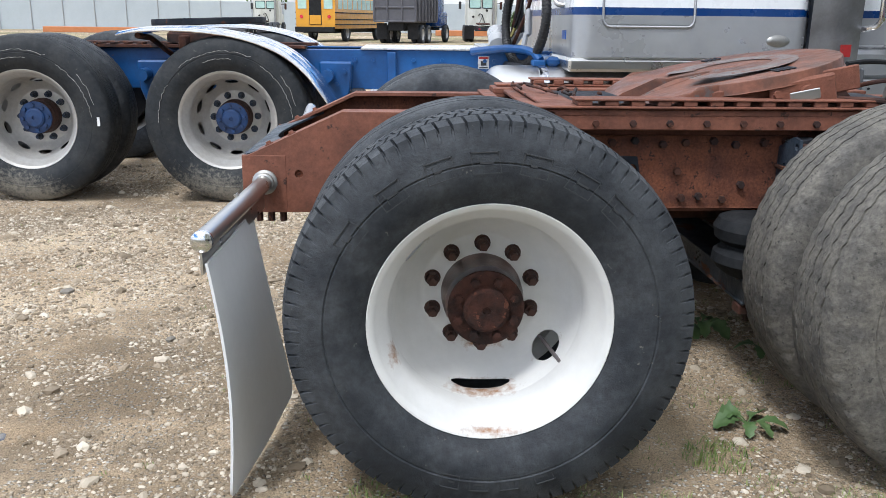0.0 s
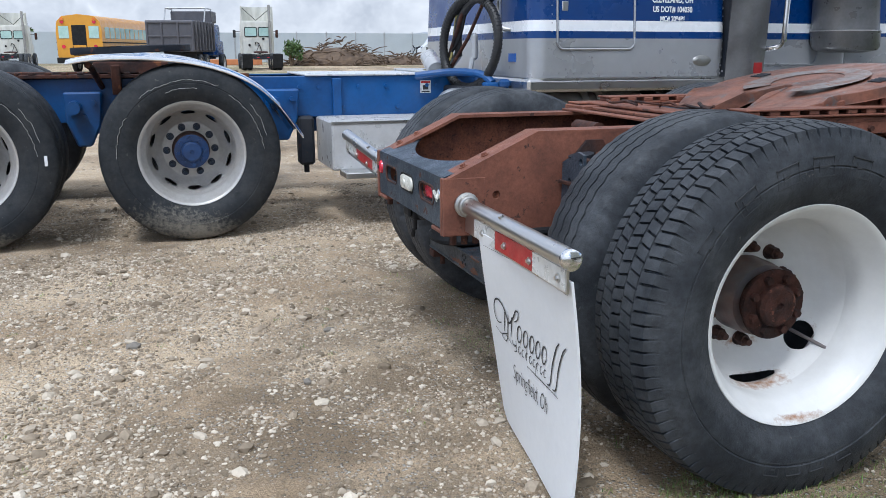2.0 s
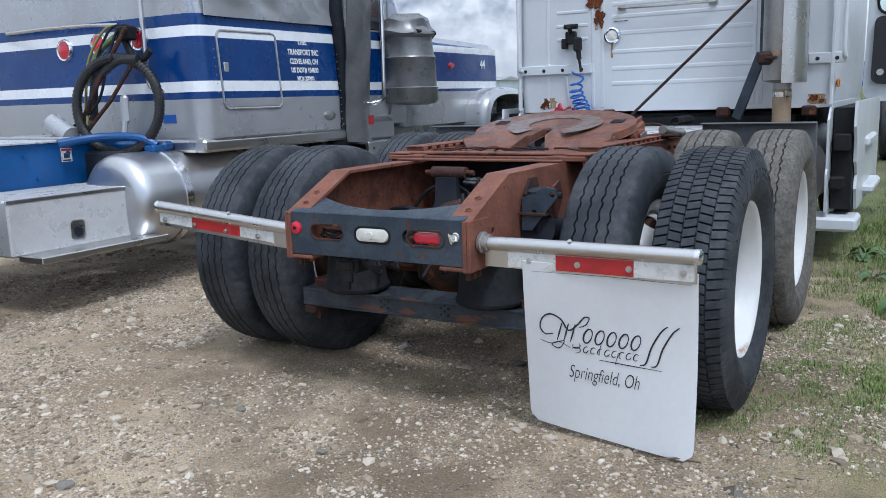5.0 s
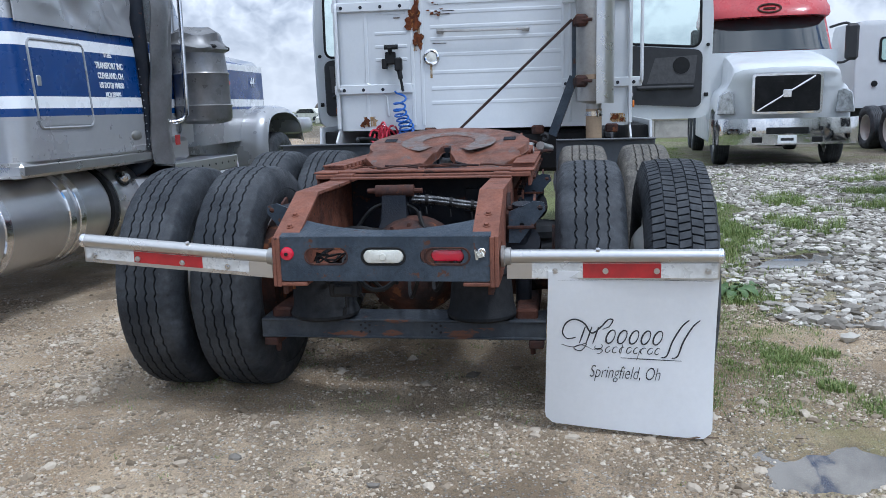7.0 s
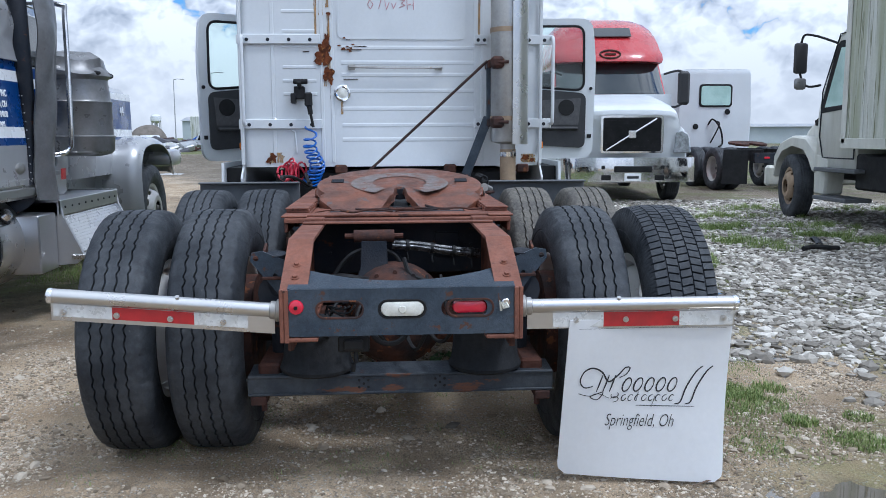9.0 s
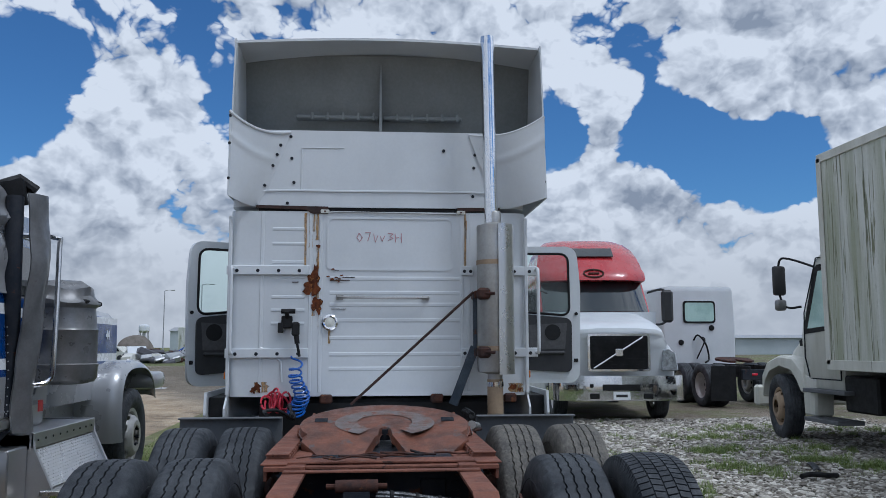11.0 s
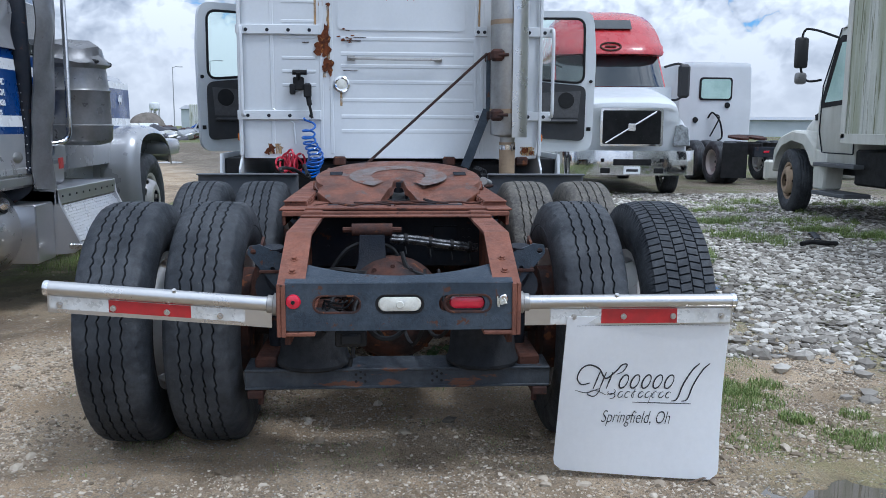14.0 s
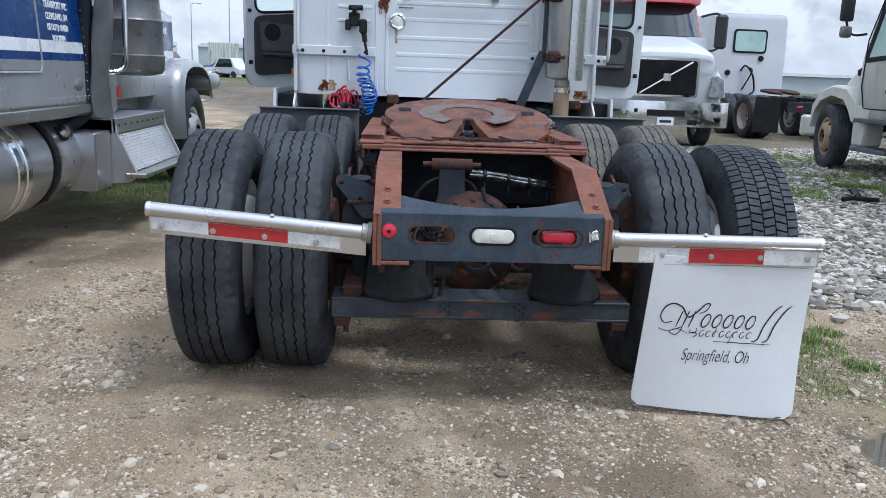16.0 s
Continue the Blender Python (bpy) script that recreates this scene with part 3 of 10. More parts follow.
def loft(bm, rings, mat=0, caps=True, mats=None):
    """Skin over rings of equal length; mats gives a material for each gap between rings."""
    vs = [[bm.verts.new(p) for p in ring] for ring in rings]
    n = len(vs[0])
    for k, (a, b) in enumerate(zip(vs, vs[1:])):
        for i in range(n):
            bm.faces.new((a[i], a[(i + 1) % n], b[(i + 1) % n], b[i])).material_index = mats[k] if mats else mat
    if caps:
        bm.faces.new(vs[0]).material_index = mats[0] if mats else mat
        bm.faces.new(vs[-1]).material_index = mats[-1] if mats else mat
    return bm


def bolt(bm, p, d, r=0.012, h=0.01, seg=6, mat=0):
    p, d = Vector(p), Vector(d).normalized()
    cyl(bm, p - d * 0.003, p + d * h, r, seg, r * 0.9, mat)
    return bm


def lettering(text, size, parent, m, mat, depth=0.001, name="lettering", align="CENTER", shear=0.0, label="", space=1.0, wide=1.0):
    cu = bpy.data.curves.new(name, "FONT")
    cu.body, cu.size, cu.extrude, cu.align_x, cu.align_y, cu.shear, cu.space_character, cu.offset = text, size, depth, align, "CENTER", shear, space, 0.028 * size
    tmp = bpy.data.objects.new(name, cu)
    scene.collection.objects.link(tmp)
    deps = bpy.context.evaluated_depsgraph_get()
    me = bpy.data.meshes.new_from_object(tmp.evaluated_get(deps))
    bpy.data.objects.remove(tmp)
    me.materials.clear()
    me.materials.append(M[mat])
    for v in me.vertices:
        v.co.x *= wide
    ob = share(name, me, parent, m, label)
    return ob


# faces of a wall seen from -x (text runs towards -y), and from -y (text runs towards +x)
FACE_BACK = Matrix(((0, 0, -1, 0), (-1, 0, 0, 0), (0, 1, 0, 0), (0, 0, 0, 1)))
FACE_SIDE = Matrix(((1, 0, 0, 0), (0, 0, -1, 0), (0, 1, 0, 0), (0, 0, 0, 1)))


def at_pose(p, m):
    return Matrix.Translation(p) @ m


# ---- wheels ----
def tyre_mesh(name, kind="rib", R=0.518, half=0.122, bulge=0.147, rim_r=0.297, mats="rubber", seg=240):
    """A truck tyre about the local y axis: sidewalls turned, the tread cut by grooves."""
    bm = bmesh.new()
    depth = 0.014
    st = []
    if kind == "rib":
        gw = 0.0040
        st += [(-half, 0), (-half + 0.009, 0), (-0.094, 0)]
        for g in (-0.064, -0.022, 0.022, 0.064):
            st += [(g - gw, 0), (g - gw * 0.6, 1), (g + gw * 0.6, 1), (g + gw, 0)]
        st += [(0.094, 0), (half - 0.009, 0), (half, 0)]
        cuts = [(2 * math.pi * i / seg, 0, i) for i in range(seg)]
    else:
        # staggered blocks: rows of odd number have their cross grooves half a pitch further on
        pitches, lanes = 92, 5
        for k in range(lanes):
            a0, a1 = -half + 2 * half * k / lanes, -half + 2 * half * (k + 1) / lanes
            st += [(a0 + (0.0030 if k else 0), k), (a1 - (0.0030 if k < lanes - 1 else 0), k)]
            if k < lanes - 1:
                st += [(a1 - 0.0018, -1), (a1 + 0.0018, -1)]
        cuts = []
        for i in range(pitches):
            for f, g in ((0.0, 0), (0.04, 1), (0.17, 1), (0.21, 0), (0.5, 0), (0.54, 2), (0.67, 2), (0.71, 0)):
                cuts.append((2 * math.pi * (i + f) / pitches, g, i))
    side = [(R - 0.034, half + 0.0075), (R - 0.050, half + 0.0145), (R - 0.075, bulge - 0.004), (R - 0.105, bulge), (R - 0.109, bulge - 0.003),
            (R - 0.112, bulge - 0.001), (R - 0.135, bulge - 0.001), (R - 0.165, bulge - 0.009), (R - 0.19, bulge - 0.022), (rim_r + 0.012, 0.112), (rim_r + 0.006, 0.109), (rim_r - 0.006, 0.102)]
    grid = []
    for a, cross, i in cuts:
        row = []
        zig = 0.0028 * (1 if (i % 4) < 2 else -1) + 0.0012 * math.sin(i * 2.3)
        for k, (o, g) in enumerate(st):
            r = R - 0.007 * (o / half) ** 2 - (0.013 if kind == "rib" else 0.006) * abs(o / half) ** 9
            y, shift = o, 0.0
            if kind == "rib":
                if 0 < k < len(st) - 1:
                    y = o + zig
                if g:
                    r -= depth
                elif k in (0, len(st) - 1) and i % 9 == 0:
                    r -= 0.007
            else:
                edge = round((o + half) / (2 * half) * lanes)
                shift = (0.0085 if edge % 2 else -0.0085) * (0.5 if edge in (0, lanes) else 1)
                if g < 0:
                    r -= depth * 0.5
                elif cross == 1 + g % 2:
                    r -= depth
            row.append((a + shift, r, y))
        notch = (0.004 if cross == 2 else 0.0) if kind != "rib" else (0.005 if i % 9 < 2 else 0.0)
        notch_left = (0.004 if cross == 1 else 0.0) if kind != "rib" else notch
        left = [(row[0][0], r - (notch_left if j == 0 else 0), -y) for j, (r, y) in reversed(list(enumerate(side)))]
        right = [(row[-1][0], r - (notch if j == 0 else 0), y) for j, (r, y) in enumerate(side)]
        fade = len(side)
        left = [(a + (b - a) * max(0, (j - fade + 3) / 3), r, y) for j, (b, r, y) in enumerate(left)]
        right = [(a + (b - a) * max(0, (2 - j) / 3), r, y) for j, (b, r, y) in enumerate(right)]
        grid.append([bm.verts.new((r * math.cos(t), y, r * math.sin(t))) for t, r, y in left + row + right])
    n, m = len(grid[0]), len(grid)
    for i in range(m):
        p, q = grid[i], grid[(i + 1) % m]
        for k in range(n - 1):
            bm.faces.new((p[k], p[k + 1], q[k + 1], q[k]))
    return finish(name, bm, mats, 28)


def rim_mesh(name, mat, holes):
    """A dual steel wheel about the local y axis; -y is the outer face, the disc lies at y = +0.155. holes: angle, place along the dish, half width, half height."""
    bm = bmesh.new()
    prof = [(0.305, 0.108), (0.309, 0.100), (0.294, 0.094), (0.291, 0.070), (0.267, 0.040), (0.263, -0.02), (0.286, -0.070), (0.292, -0.094), (0.308, -0.100),
            (0.3105, -0.108), (0.306, -0.114), (0.296, -0.110), (0.287, -0.096), (0.281, -0.078), (0.261, -0.055), (0.254, -0.02), (0.253, 0.06), (0.257, 0.085), (0.267, 0.10), (0.295, 0.108)]
    lathe(bm, prof, seg=80, closed=True)
    seg = 120
    keys = [(0.2535, 0.02), (0.243, 0.07), (0.230, 0.100), (0.212, 0.124), (0.190, 0.143), (0.172, 0.1535), (0.166, 0.156), (0.160, 0.1545), (0.112, 0.1545)]
    line = [Vector((r, a)) for r, a in keys]
    fine = []
    for p, q in zip(line, line[1:]):
        n = max(1, round((q - p).length / 0.008))
        fine += [p.lerp(q, k / n) for k in range(n)]
    fine.append(line[-1])
    run = [0.0]
    for p, q in zip(fine, fine[1:]):
        run.append(run[-1] + (q - p).length)
    rings = [[None] * seg for _ in fine]
    back = [[None] * seg for _ in fine]
    closed_cells = set()

    def gap(k, i):
        """How far a station lies from the nearest hole's rim, in hole sizes; and the hole."""
        best = (9.0, None)
        for ang, hs, hw, hh in holes:
            d = (i * 360 / seg - ang + 180) % 360 - 180
            u, v = radians(d) * fine[min(int(k), len(fine) - 1)].x / hw, ((run[int(k)] if k == int(k) else 0.5 * (run[int(k)] + run[int(k) + 1])) - hs) / hh
            best = min(best, (math.hypot(u, v), (ang, d, hs)), key=lambda b: b[0])
        return best
    cells = {(k, i) for k in range(len(fine) - 1) for i in range(seg) if gap(k + 0.5, i + 0.5)[0] < 1.0}
    rim_of = {}
    for k, i in cells:
        for c in ((k, i), (k + 1, i), (k, (i + 1) % seg), (k + 1, (i + 1) % seg)):
            rim_of[c] = True
    for k, p in enumerate(fine):
        for i in range(seg):
            ang, q = 360 * i / seg, p
            if (k, i) in rim_of:
                d, (a0, da, hs) = gap(k, i)
                around = {(k, i), (k - 1, i), (k, (i - 1) % seg), (k - 1, (i - 1) % seg)}
                if not around <= cells and d > 0.05:
                    ang = a0 + da / d
                    want = hs + (run[k] - hs) / d
                    j = max(0, min(len(fine) - 2, next((n for n in range(len(run) - 1) if run[n + 1] >= want), len(fine) - 2)))
                    q = fine[j].lerp(fine[j + 1], max(0, min(1, (want - run[j]) / (run[j + 1] - run[j]))))
            c, s = math.cos(radians(ang)), math.sin(radians(ang))
            rings[k][i] = bm.verts.new((q.x * c, q.y, q.x * s))
            back[k][i] = bm.verts.new((q.x * c, q.y + 0.010, q.x * s))
    for k in range(len(fine) - 1):
        for i in range(seg):
            j = (i + 1) % seg
            if (k, i) in cells:
                for nb, p, q in (((k, (i - 1) % seg), (k, i), (k + 1, i)), ((k, j), (k, j), (k + 1, j)), ((k - 1, i), (k, i), (k, j)), ((k + 1, i), (k + 1, i), (k + 1, j))):
                    if nb not in cells:
                        bm.faces.new((rings[p[0]][p[1]], rings[q[0]][q[1]], back[q[0]][q[1]], back[p[0]][p[1]]))
                continue
            bm.faces.new((rings[k][i], rings[k + 1][i], rings[k + 1][j], rings[k][j]))
            bm.faces.new((back[k][i], back[k][j], back[k + 1][j], back[k + 1][i]))
    loose = [v for v in bm.verts if not v.link_faces]
    bmesh.ops.delete(bm, geom=loose, context="VERTS")
    return finish(name, bm, mat, 40)


def hub_mesh(name, mat, bare=None):
    bm = bmesh.new()
    lathe(bm, [(0.113, 0.17), (0.110, 0.10), (0.104, 0.06), (0.0, 0.06)], seg=40, mat=1)
    lathe(bm, [(0.082, 0.07), (0.082, 0.035), (0.100, 0.03), (0.101, 0.018), (0.094, 0.014), (0.062, 0.014), (0.060, 0.000), (0.050, -0.008), (0.012, -0.010), (0.010, -0.004), (0.0, -0.004)], seg=40)
    for k in range(8):
        a = 2 * math.pi * (k + 0.5) / 8
        cyl(bm, (0.079 * math.cos(a), 0.016, 0.079 * math.sin(a)), (0.079 * math.cos(a), 0.000, 0.079 * math.sin(a)), 0.0135, 6, 0.012)
    return finish(name, bm, [mat, bare or "grease"], 35)


def lug_mesh(name, mat):
    bm = bmesh.new()
    cyl(bm, (0, 0.012, 0), (0, 0.004, 0), 0.023, 14, 0.0225)
    cyl(bm, (0, 0.004, 0), (0, -0.026, 0), 0.019, 6, 0.018)
    cyl(bm, (0, -0.026, 0), (0, -0.045, 0), 0.011, 10, 0.010)
    return finish(name, bm, mat, 30)


TYRE_RIB = tyre_mesh("ribbed_tyre")
TYRE_BLOCK = tyre_mesh("block_tread_tyre", "block")
TYRE_WORN = tyre_mesh("muddy_ribbed_tyre", mats="rubber_worn")
TYRE_DUSTY = tyre_mesh("dusty_ribbed_tyre", mats="rubber_dusty")
RIM_WHITE = rim_mesh("white_rim", "wheel", [(-38, 0.085, 0.047, 0.046), (-91, 0.052, 0.085, 0.024), (140, 0.07, 0.05, 0.024)])
RIM_WHITE_INNER = rim_mesh("white_rim_inner", "wheel", [(72 * k, 0.085, 0.042, 0.04) for k in range(5)])
RIM_GREY = rim_mesh("grey_rim", "wheel_grey", [(36 * k, 0.080, 0.042, 0.023) for k in range(10)])
HUB_RUST = hub_mesh("rusted_hub", "hub_rust")
HUB_BLUE = hub_mesh("blue_hub", "hub_blue", "lug")
LUG_RUST = lug_mesh("rusty_lug", "lug")
LUG_DARK = lug_mesh("dark_lug", "lug_blue")


def wheel(parent, at, side, tyre, rim, hub=None, lug=None, roll=0.0, outer=True, name="wheel", label="", scale=1.0):
    """One wheel under a truck. side -1: its outer face looks to -y; +1: to +y. An outer dual wheel is deeply dished, an inner one turned round."""
    face = 0 if (side < 0) == outer else 180
    m = Matrix.Translation(at) @ pose(0, 0, 0, 0, 0, face) @ pose(0, 0, 0, 0, roll, 0) @ Matrix.Scale(scale, 4)
    w = share(name, rim, parent, m, label)
    share("tyre", tyre, w)
    if hub:
        share("hub", hub, w)
    if lug:
        for k in range(10):
            a = 2 * math.pi * (k + 0.5) / 10
            share("lug_nut", lug, w, Matrix.Translation((0.1425 * math.cos(a), 0.148, 0.1425 * math.sin(a))))
    return w


def dual(parent, x, y_mid, hub_z, side, tyres, rims, hub, lug, roll=0.0, label="", scale=1.0, out_y=1.11, apart=0.34):
    """An outer and an inner wheel at one end of an axle; y_mid is the axle's middle."""
    out = wheel(parent, (x, y_mid + side * out_y, hub_z), side, tyres[0], rims[0], hub, lug, roll, True, "wheel", label, scale)
    wheel(parent, (x, y_mid + side * (out_y - apart * scale), hub_z), side, tyres[1], rims[1], None, None, -roll - 2, False, "wheel", label, scale)
    return out


def embossed_bars(parent, angles, r0, r1, width, y, name="raised_marking"):
    """Raised plain marks on a sidewall, each a thin slanted hollow frame with a bar in it."""
    for n, a in enumerate(angles):
        bm = bmesh.new()
        t, slant = 0.0026, 0.006 * ((n * 7) % 3 - 1)
        for u0, u1, v0, v1 in ((-width, width, r1 - t, r1), (-width * 0.9, width * 0.9, r0, r0 + t), (-width, -width + t, r0, r1), (width - t, width, r0, r1),
                               (-width * 0.5, width * (0.5 if n % 2 else 0.1), 0.5 * (r0 + r1) - t, 0.5 * (r0 + r1) + t), (-width * 0.5, -width * 0.5 + t, r0 + 0.012, r1 - 0.012)):
            box(bm, u0, u1, y - 0.0002, y + 0.004, v0, v1)
        for v in bm.verts:
            v.co.x += slant * (v.co.z - r0) / (r1 - r0)
        part(name, bm, "emboss", parent, at=pose(0, 0, 0, 0, 90 - a, 0), smooth=0)


# ---- ground ----
WATER = -0.012


def ground_height(x, y):
    v = Vector((x, y, 0))
    h = 0.018 * (noise.noise(v * 0.55) + 0.5 * noise.noise(v * 1.7)) + 0.004 * noise.noise(v * 7) + 0.0022 * noise.noise(v * 19)
    d = math.hypot(max(0.0, abs(x) - 10), max(0.0, abs(y) - 7))
    h += 0.03 * noise.noise(v * 0.12) * min(1, d / 10)
    for px, py, rx, ry, ang in PUDDLES:
        c, s = math.cos(ang), math.sin(ang)
        u, w = ((x - px) * c + (y - py) * s) / rx, (-(x - px) * s + (y - py) * c) / ry
        k = u * u + w * w
        if k < 12:
            k *= max(0.15, 1 + 0.95 * noise.noise(v * 5.5) + 0.6 * noise.noise(v * 13))
            near = math.exp(-max(0.0, k - 2.5) * 0.7)
            h = h * (1 - near) + near * (0.004 + 0.004 * noise.noise(v * 16) + 0.005 * noise.noise(v * 7.5)) - 0.026 * math.exp(-k * 1.1)
    return h - 0.006


PUDDLES = [(-0.89, -1.60, 0.25, 0.17, -1.0), (3.05, -2.46, 0.60, 0.22, -0.75), (1.10, -2.26, 0.13, 0.06, -1.2), (-1.5, -0.85, 0.085, 0.05, 0.4), (28.0, 7.0, 4.0, 0.7, 1.5), (2.3, -2.52, 0.16, 0.07, 0.5), (-0.42, -2.5, 0.20, 0.10, 0.3)]

gm = bpy.data.materials.new("dirt_and_gravel")
gm.use_nodes = True
gt = gm.node_tree
gp = gt.nodes["Principled BSDF"]
g_coord = gt.nodes.new("ShaderNodeTexCoord")
g_sep = gt.nodes.new("ShaderNodeSeparateXYZ")
gt.links.new(g_coord.outputs["Object"], g_sep.inputs[0])


def g_noise(scale, detail=6, rough=0.6, shift=(0, 0, 0)):
    mp = gt.nodes.new("ShaderNodeMapping")
    mp.inputs["Location"].default_value = shift
    gt.links.new(g_coord.outputs["Object"], mp.inputs[0])
    n = gt.nodes.new("ShaderNodeTexNoise")
    n.inputs["Scale"].default_value, n.inputs["Detail"].default_value, n.inputs["Roughness"].default_value = scale, detail, rough
    gt.links.new(mp.outputs[0], n.inputs["Vector"])
    return n.outputs["Fac"]


def g_range(v, a, b, c=0.0, d=1.0):
    n = gt.nodes.new("ShaderNodeMapRange")
    n.interpolation_type = "SMOOTHSTEP"
    gt.links.new(v, n.inputs[0])
    for i, val in zip((1, 2, 3, 4), (a, b, c, d)):
        n.inputs[i].default_value = val
    return n.outputs[0]


def g_math(op, a, b):
    n = gt.nodes.new("ShaderNodeMath")
    n.operation = op
    for i, v in enumerate((a, b)):
        if isinstance(v, (int, float)):
            n.inputs[i].default_value = v
        else:
            gt.links.new(v, n.inputs[i])
    return n.outputs[0]


def g_mix(f, a, b):
    n = gt.nodes.new("ShaderNodeMix")
    n.data_type = "RGBA"
    for i, v in ((0, f), (6, a), (7, b)):
        if isinstance(v, tuple):
            n.inputs[i].default_value = (*v, 1)
        elif isinstance(v, (int, float)):
            n.inputs[i].default_value = v
        else:
            gt.links.new(v, n.inputs[i])
    return n.outputs[2]


g_dirt = g_mix(g_range(g_noise(1.1), 0.35, 0.65), (0.30, 0.223, 0.143), (0.48, 0.380, 0.262))
g_dirt = g_mix(g_range(g_noise(0.45, 5, 0.6, (3, 1, 0)), 0.52, 0.76), g_dirt, (0.20, 0.148, 0.096))
# small stones pressed into the dirt
vor = gt.nodes.new("ShaderNodeTexVoronoi")
vor.inputs["Scale"].default_value = 75
gt.links.new(g_coord.outputs["Object"], vor.inputs["Vector"])
vor2 = gt.nodes.new("ShaderNodeTexVoronoi")
vor2.inputs["Scale"].default_value = 26
gt.links.new(g_coord.outputs["Object"], vor2.inputs["Vector"])
# gravel lies thicker on the open lot to the right and far off
g_far = g_range(g_math("ADD", g_math("MULTIPLY", g_sep.outputs[1], -1.0), g_math("ADD", g_math("MULTIPLY", g_sep.outputs[0], 0.42), g_math("MULTIPLY", g_noise(0.6, 4, 0.6, (8, 8, 0)), 2.0))), 3.2, 5.4)
g_peb = g_range(g_math("ADD", g_noise(2.2, 5, 0.65, (5, 2, 0)), g_math("MULTIPLY", g_far, 0.25)), 0.34, 0.58)
col_sep = gt.nodes.new("ShaderNodeSeparateColor")
gt.links.new(vor.outputs["Color"], col_sep.inputs[0])
pick = g_range(col_sep.outputs[0], 0.40, 0.46)
inside = g_range(vor.outputs["Distance"], 0.28, 0.5, 1.0, 0.0)
peb_mask = g_math("MULTIPLY", g_math("MULTIPLY", pick, inside), g_peb)
peb_col = g_mix(col_sep.outputs[1], (0.20, 0.18, 0.15), (0.68, 0.655, 0.60))
col2 = gt.nodes.new("ShaderNodeSeparateColor")
gt.links.new(vor2.outputs["Color"], col2.inputs[0])
rock_col = g_mix(col2.outputs[1], (0.15, 0.13, 0.105), (0.42, 0.385, 0.33))
rock_col = g_mix(g_range(vor2.outputs["Distance"], 0.3, 0.62), rock_col, (0.13, 0.115, 0.09))
g_col = g_mix(peb_mask, g_dirt, peb_col)
g_col = g_mix(g_math("MULTIPLY", g_far, 0.8), g_col, rock_col)
# grass that has taken hold between
g_green = g_noise(0.9, 6, 0.65, (1, 9, 0))
g_side = g_range(g_sep.outputs[1], -1.0, -1.9)
grass_a = g_math("MULTIPLY", g_range(g_green, 0.44, 0.60), g_math("MULTIPLY", g_side, 0.55))
far_left = g_math("MULTIPLY", g_range(g_sep.outputs[1], 11.0, 22.0, 0.0, 0.6), g_range(g_noise(0.13, 4, 0.6), 0.42, 0.62))
far_right = g_math("MULTIPLY", g_math("MULTIPLY", g_range(g_sep.outputs[0], 15.0, 21.0), g_range(g_sep.outputs[1], 4.0, 0.0)), g_range(g_noise(0.2, 4, 0.6, (4, 4, 0)), 0.38, 0.6))
front_left = g_math("MULTIPLY", g_range(g_math("ADD", g_math("ADD", g_sep.outputs[0], g_range(g_sep.outputs[1], 3.6, 4.6, 0.0, -60.0)), g_math("MULTIPLY", g_noise(1.3, 4, 0.6, (2, 6, 0)), 2.0)), 3.2, 5.2), g_math("MULTIPLY", g_range(g_math("ADD", g_sep.outputs[1], g_math("MULTIPLY", g_noise(0.8, 5, 0.6, (2, 2, 0)), 3.0)), -2.6, -1.6), g_range(g_noise(1.2, 5, 0.65, (6, 1, 0)), 0.28, 0.46)))
grass_b = g_math("MULTIPLY", g_math("MAXIMUM", g_math("MAXIMUM", far_left, far_right), front_left), 0.85)
g_grass = g_mix(g_noise(9, 5, 0.7), (0.075, 0.115, 0.026), (0.20, 0.225, 0.085))
g_col = g_mix(g_math("MAXIMUM", grass_a, grass_b), g_col, g_grass)
# fine grit of many shades
g_fine = gt.nodes.new("ShaderNodeVectorMath")
g_fine.operation = "SCALE"
gt.links.new(g_col, g_fine.inputs[0])
gt.links.new(g_range(g_noise(210, 3, 0.75, (3, 3, 0)), 0.3, 0.7, 0.52, 1.55), g_fine.inputs["Scale"])
g_col = g_fine.outputs[0]
# the lowest ground is soaked
g_soak = g_range(g_sep.outputs[2], -0.013, -0.004, 0.55, 0.0)
g_col = g_mix(g_math("MULTIPLY", g_soak, g_range(g_noise(3.0, 4, 0.6, (2, 7, 0)), 0.3, 0.6)), g_col, (0.10, 0.078, 0.054))
gt.links.new(g_col, gp.inputs["Base Color"])
g_wet = g_range(g_noise(0.5, 4, 0.6, (7, 3, 0)), 0.5, 0.72, 0.93, 0.62)
gt.links.new(g_wet, gp.inputs["Roughness"])
gp.inputs["Specular IOR Level"].default_value = 0.22
g_bump = gt.nodes.new("ShaderNodeBump")
g_bump.inputs["Strength"].default_value, g_bump.inputs["Distance"].default_value = 1.0, 0.018
g_h = g_math("ADD", g_math("MULTIPLY", g_noise(38, 6, 0.7), 0.8), g_math("ADD", g_math("MULTIPLY", peb_mask, 0.5), g_math("MULTIPLY", g_math("MULTIPLY", g_far, g_range(vor2.outputs["Distance"], 0.1, 0.6, 1.0, 0.0)), 1.2)))
gt.links.new(g_h, g_bump.inputs["Height"])
gt.links.new(g_bump.outputs[0], gp.inputs["Normal"])
M["ground"] = gm


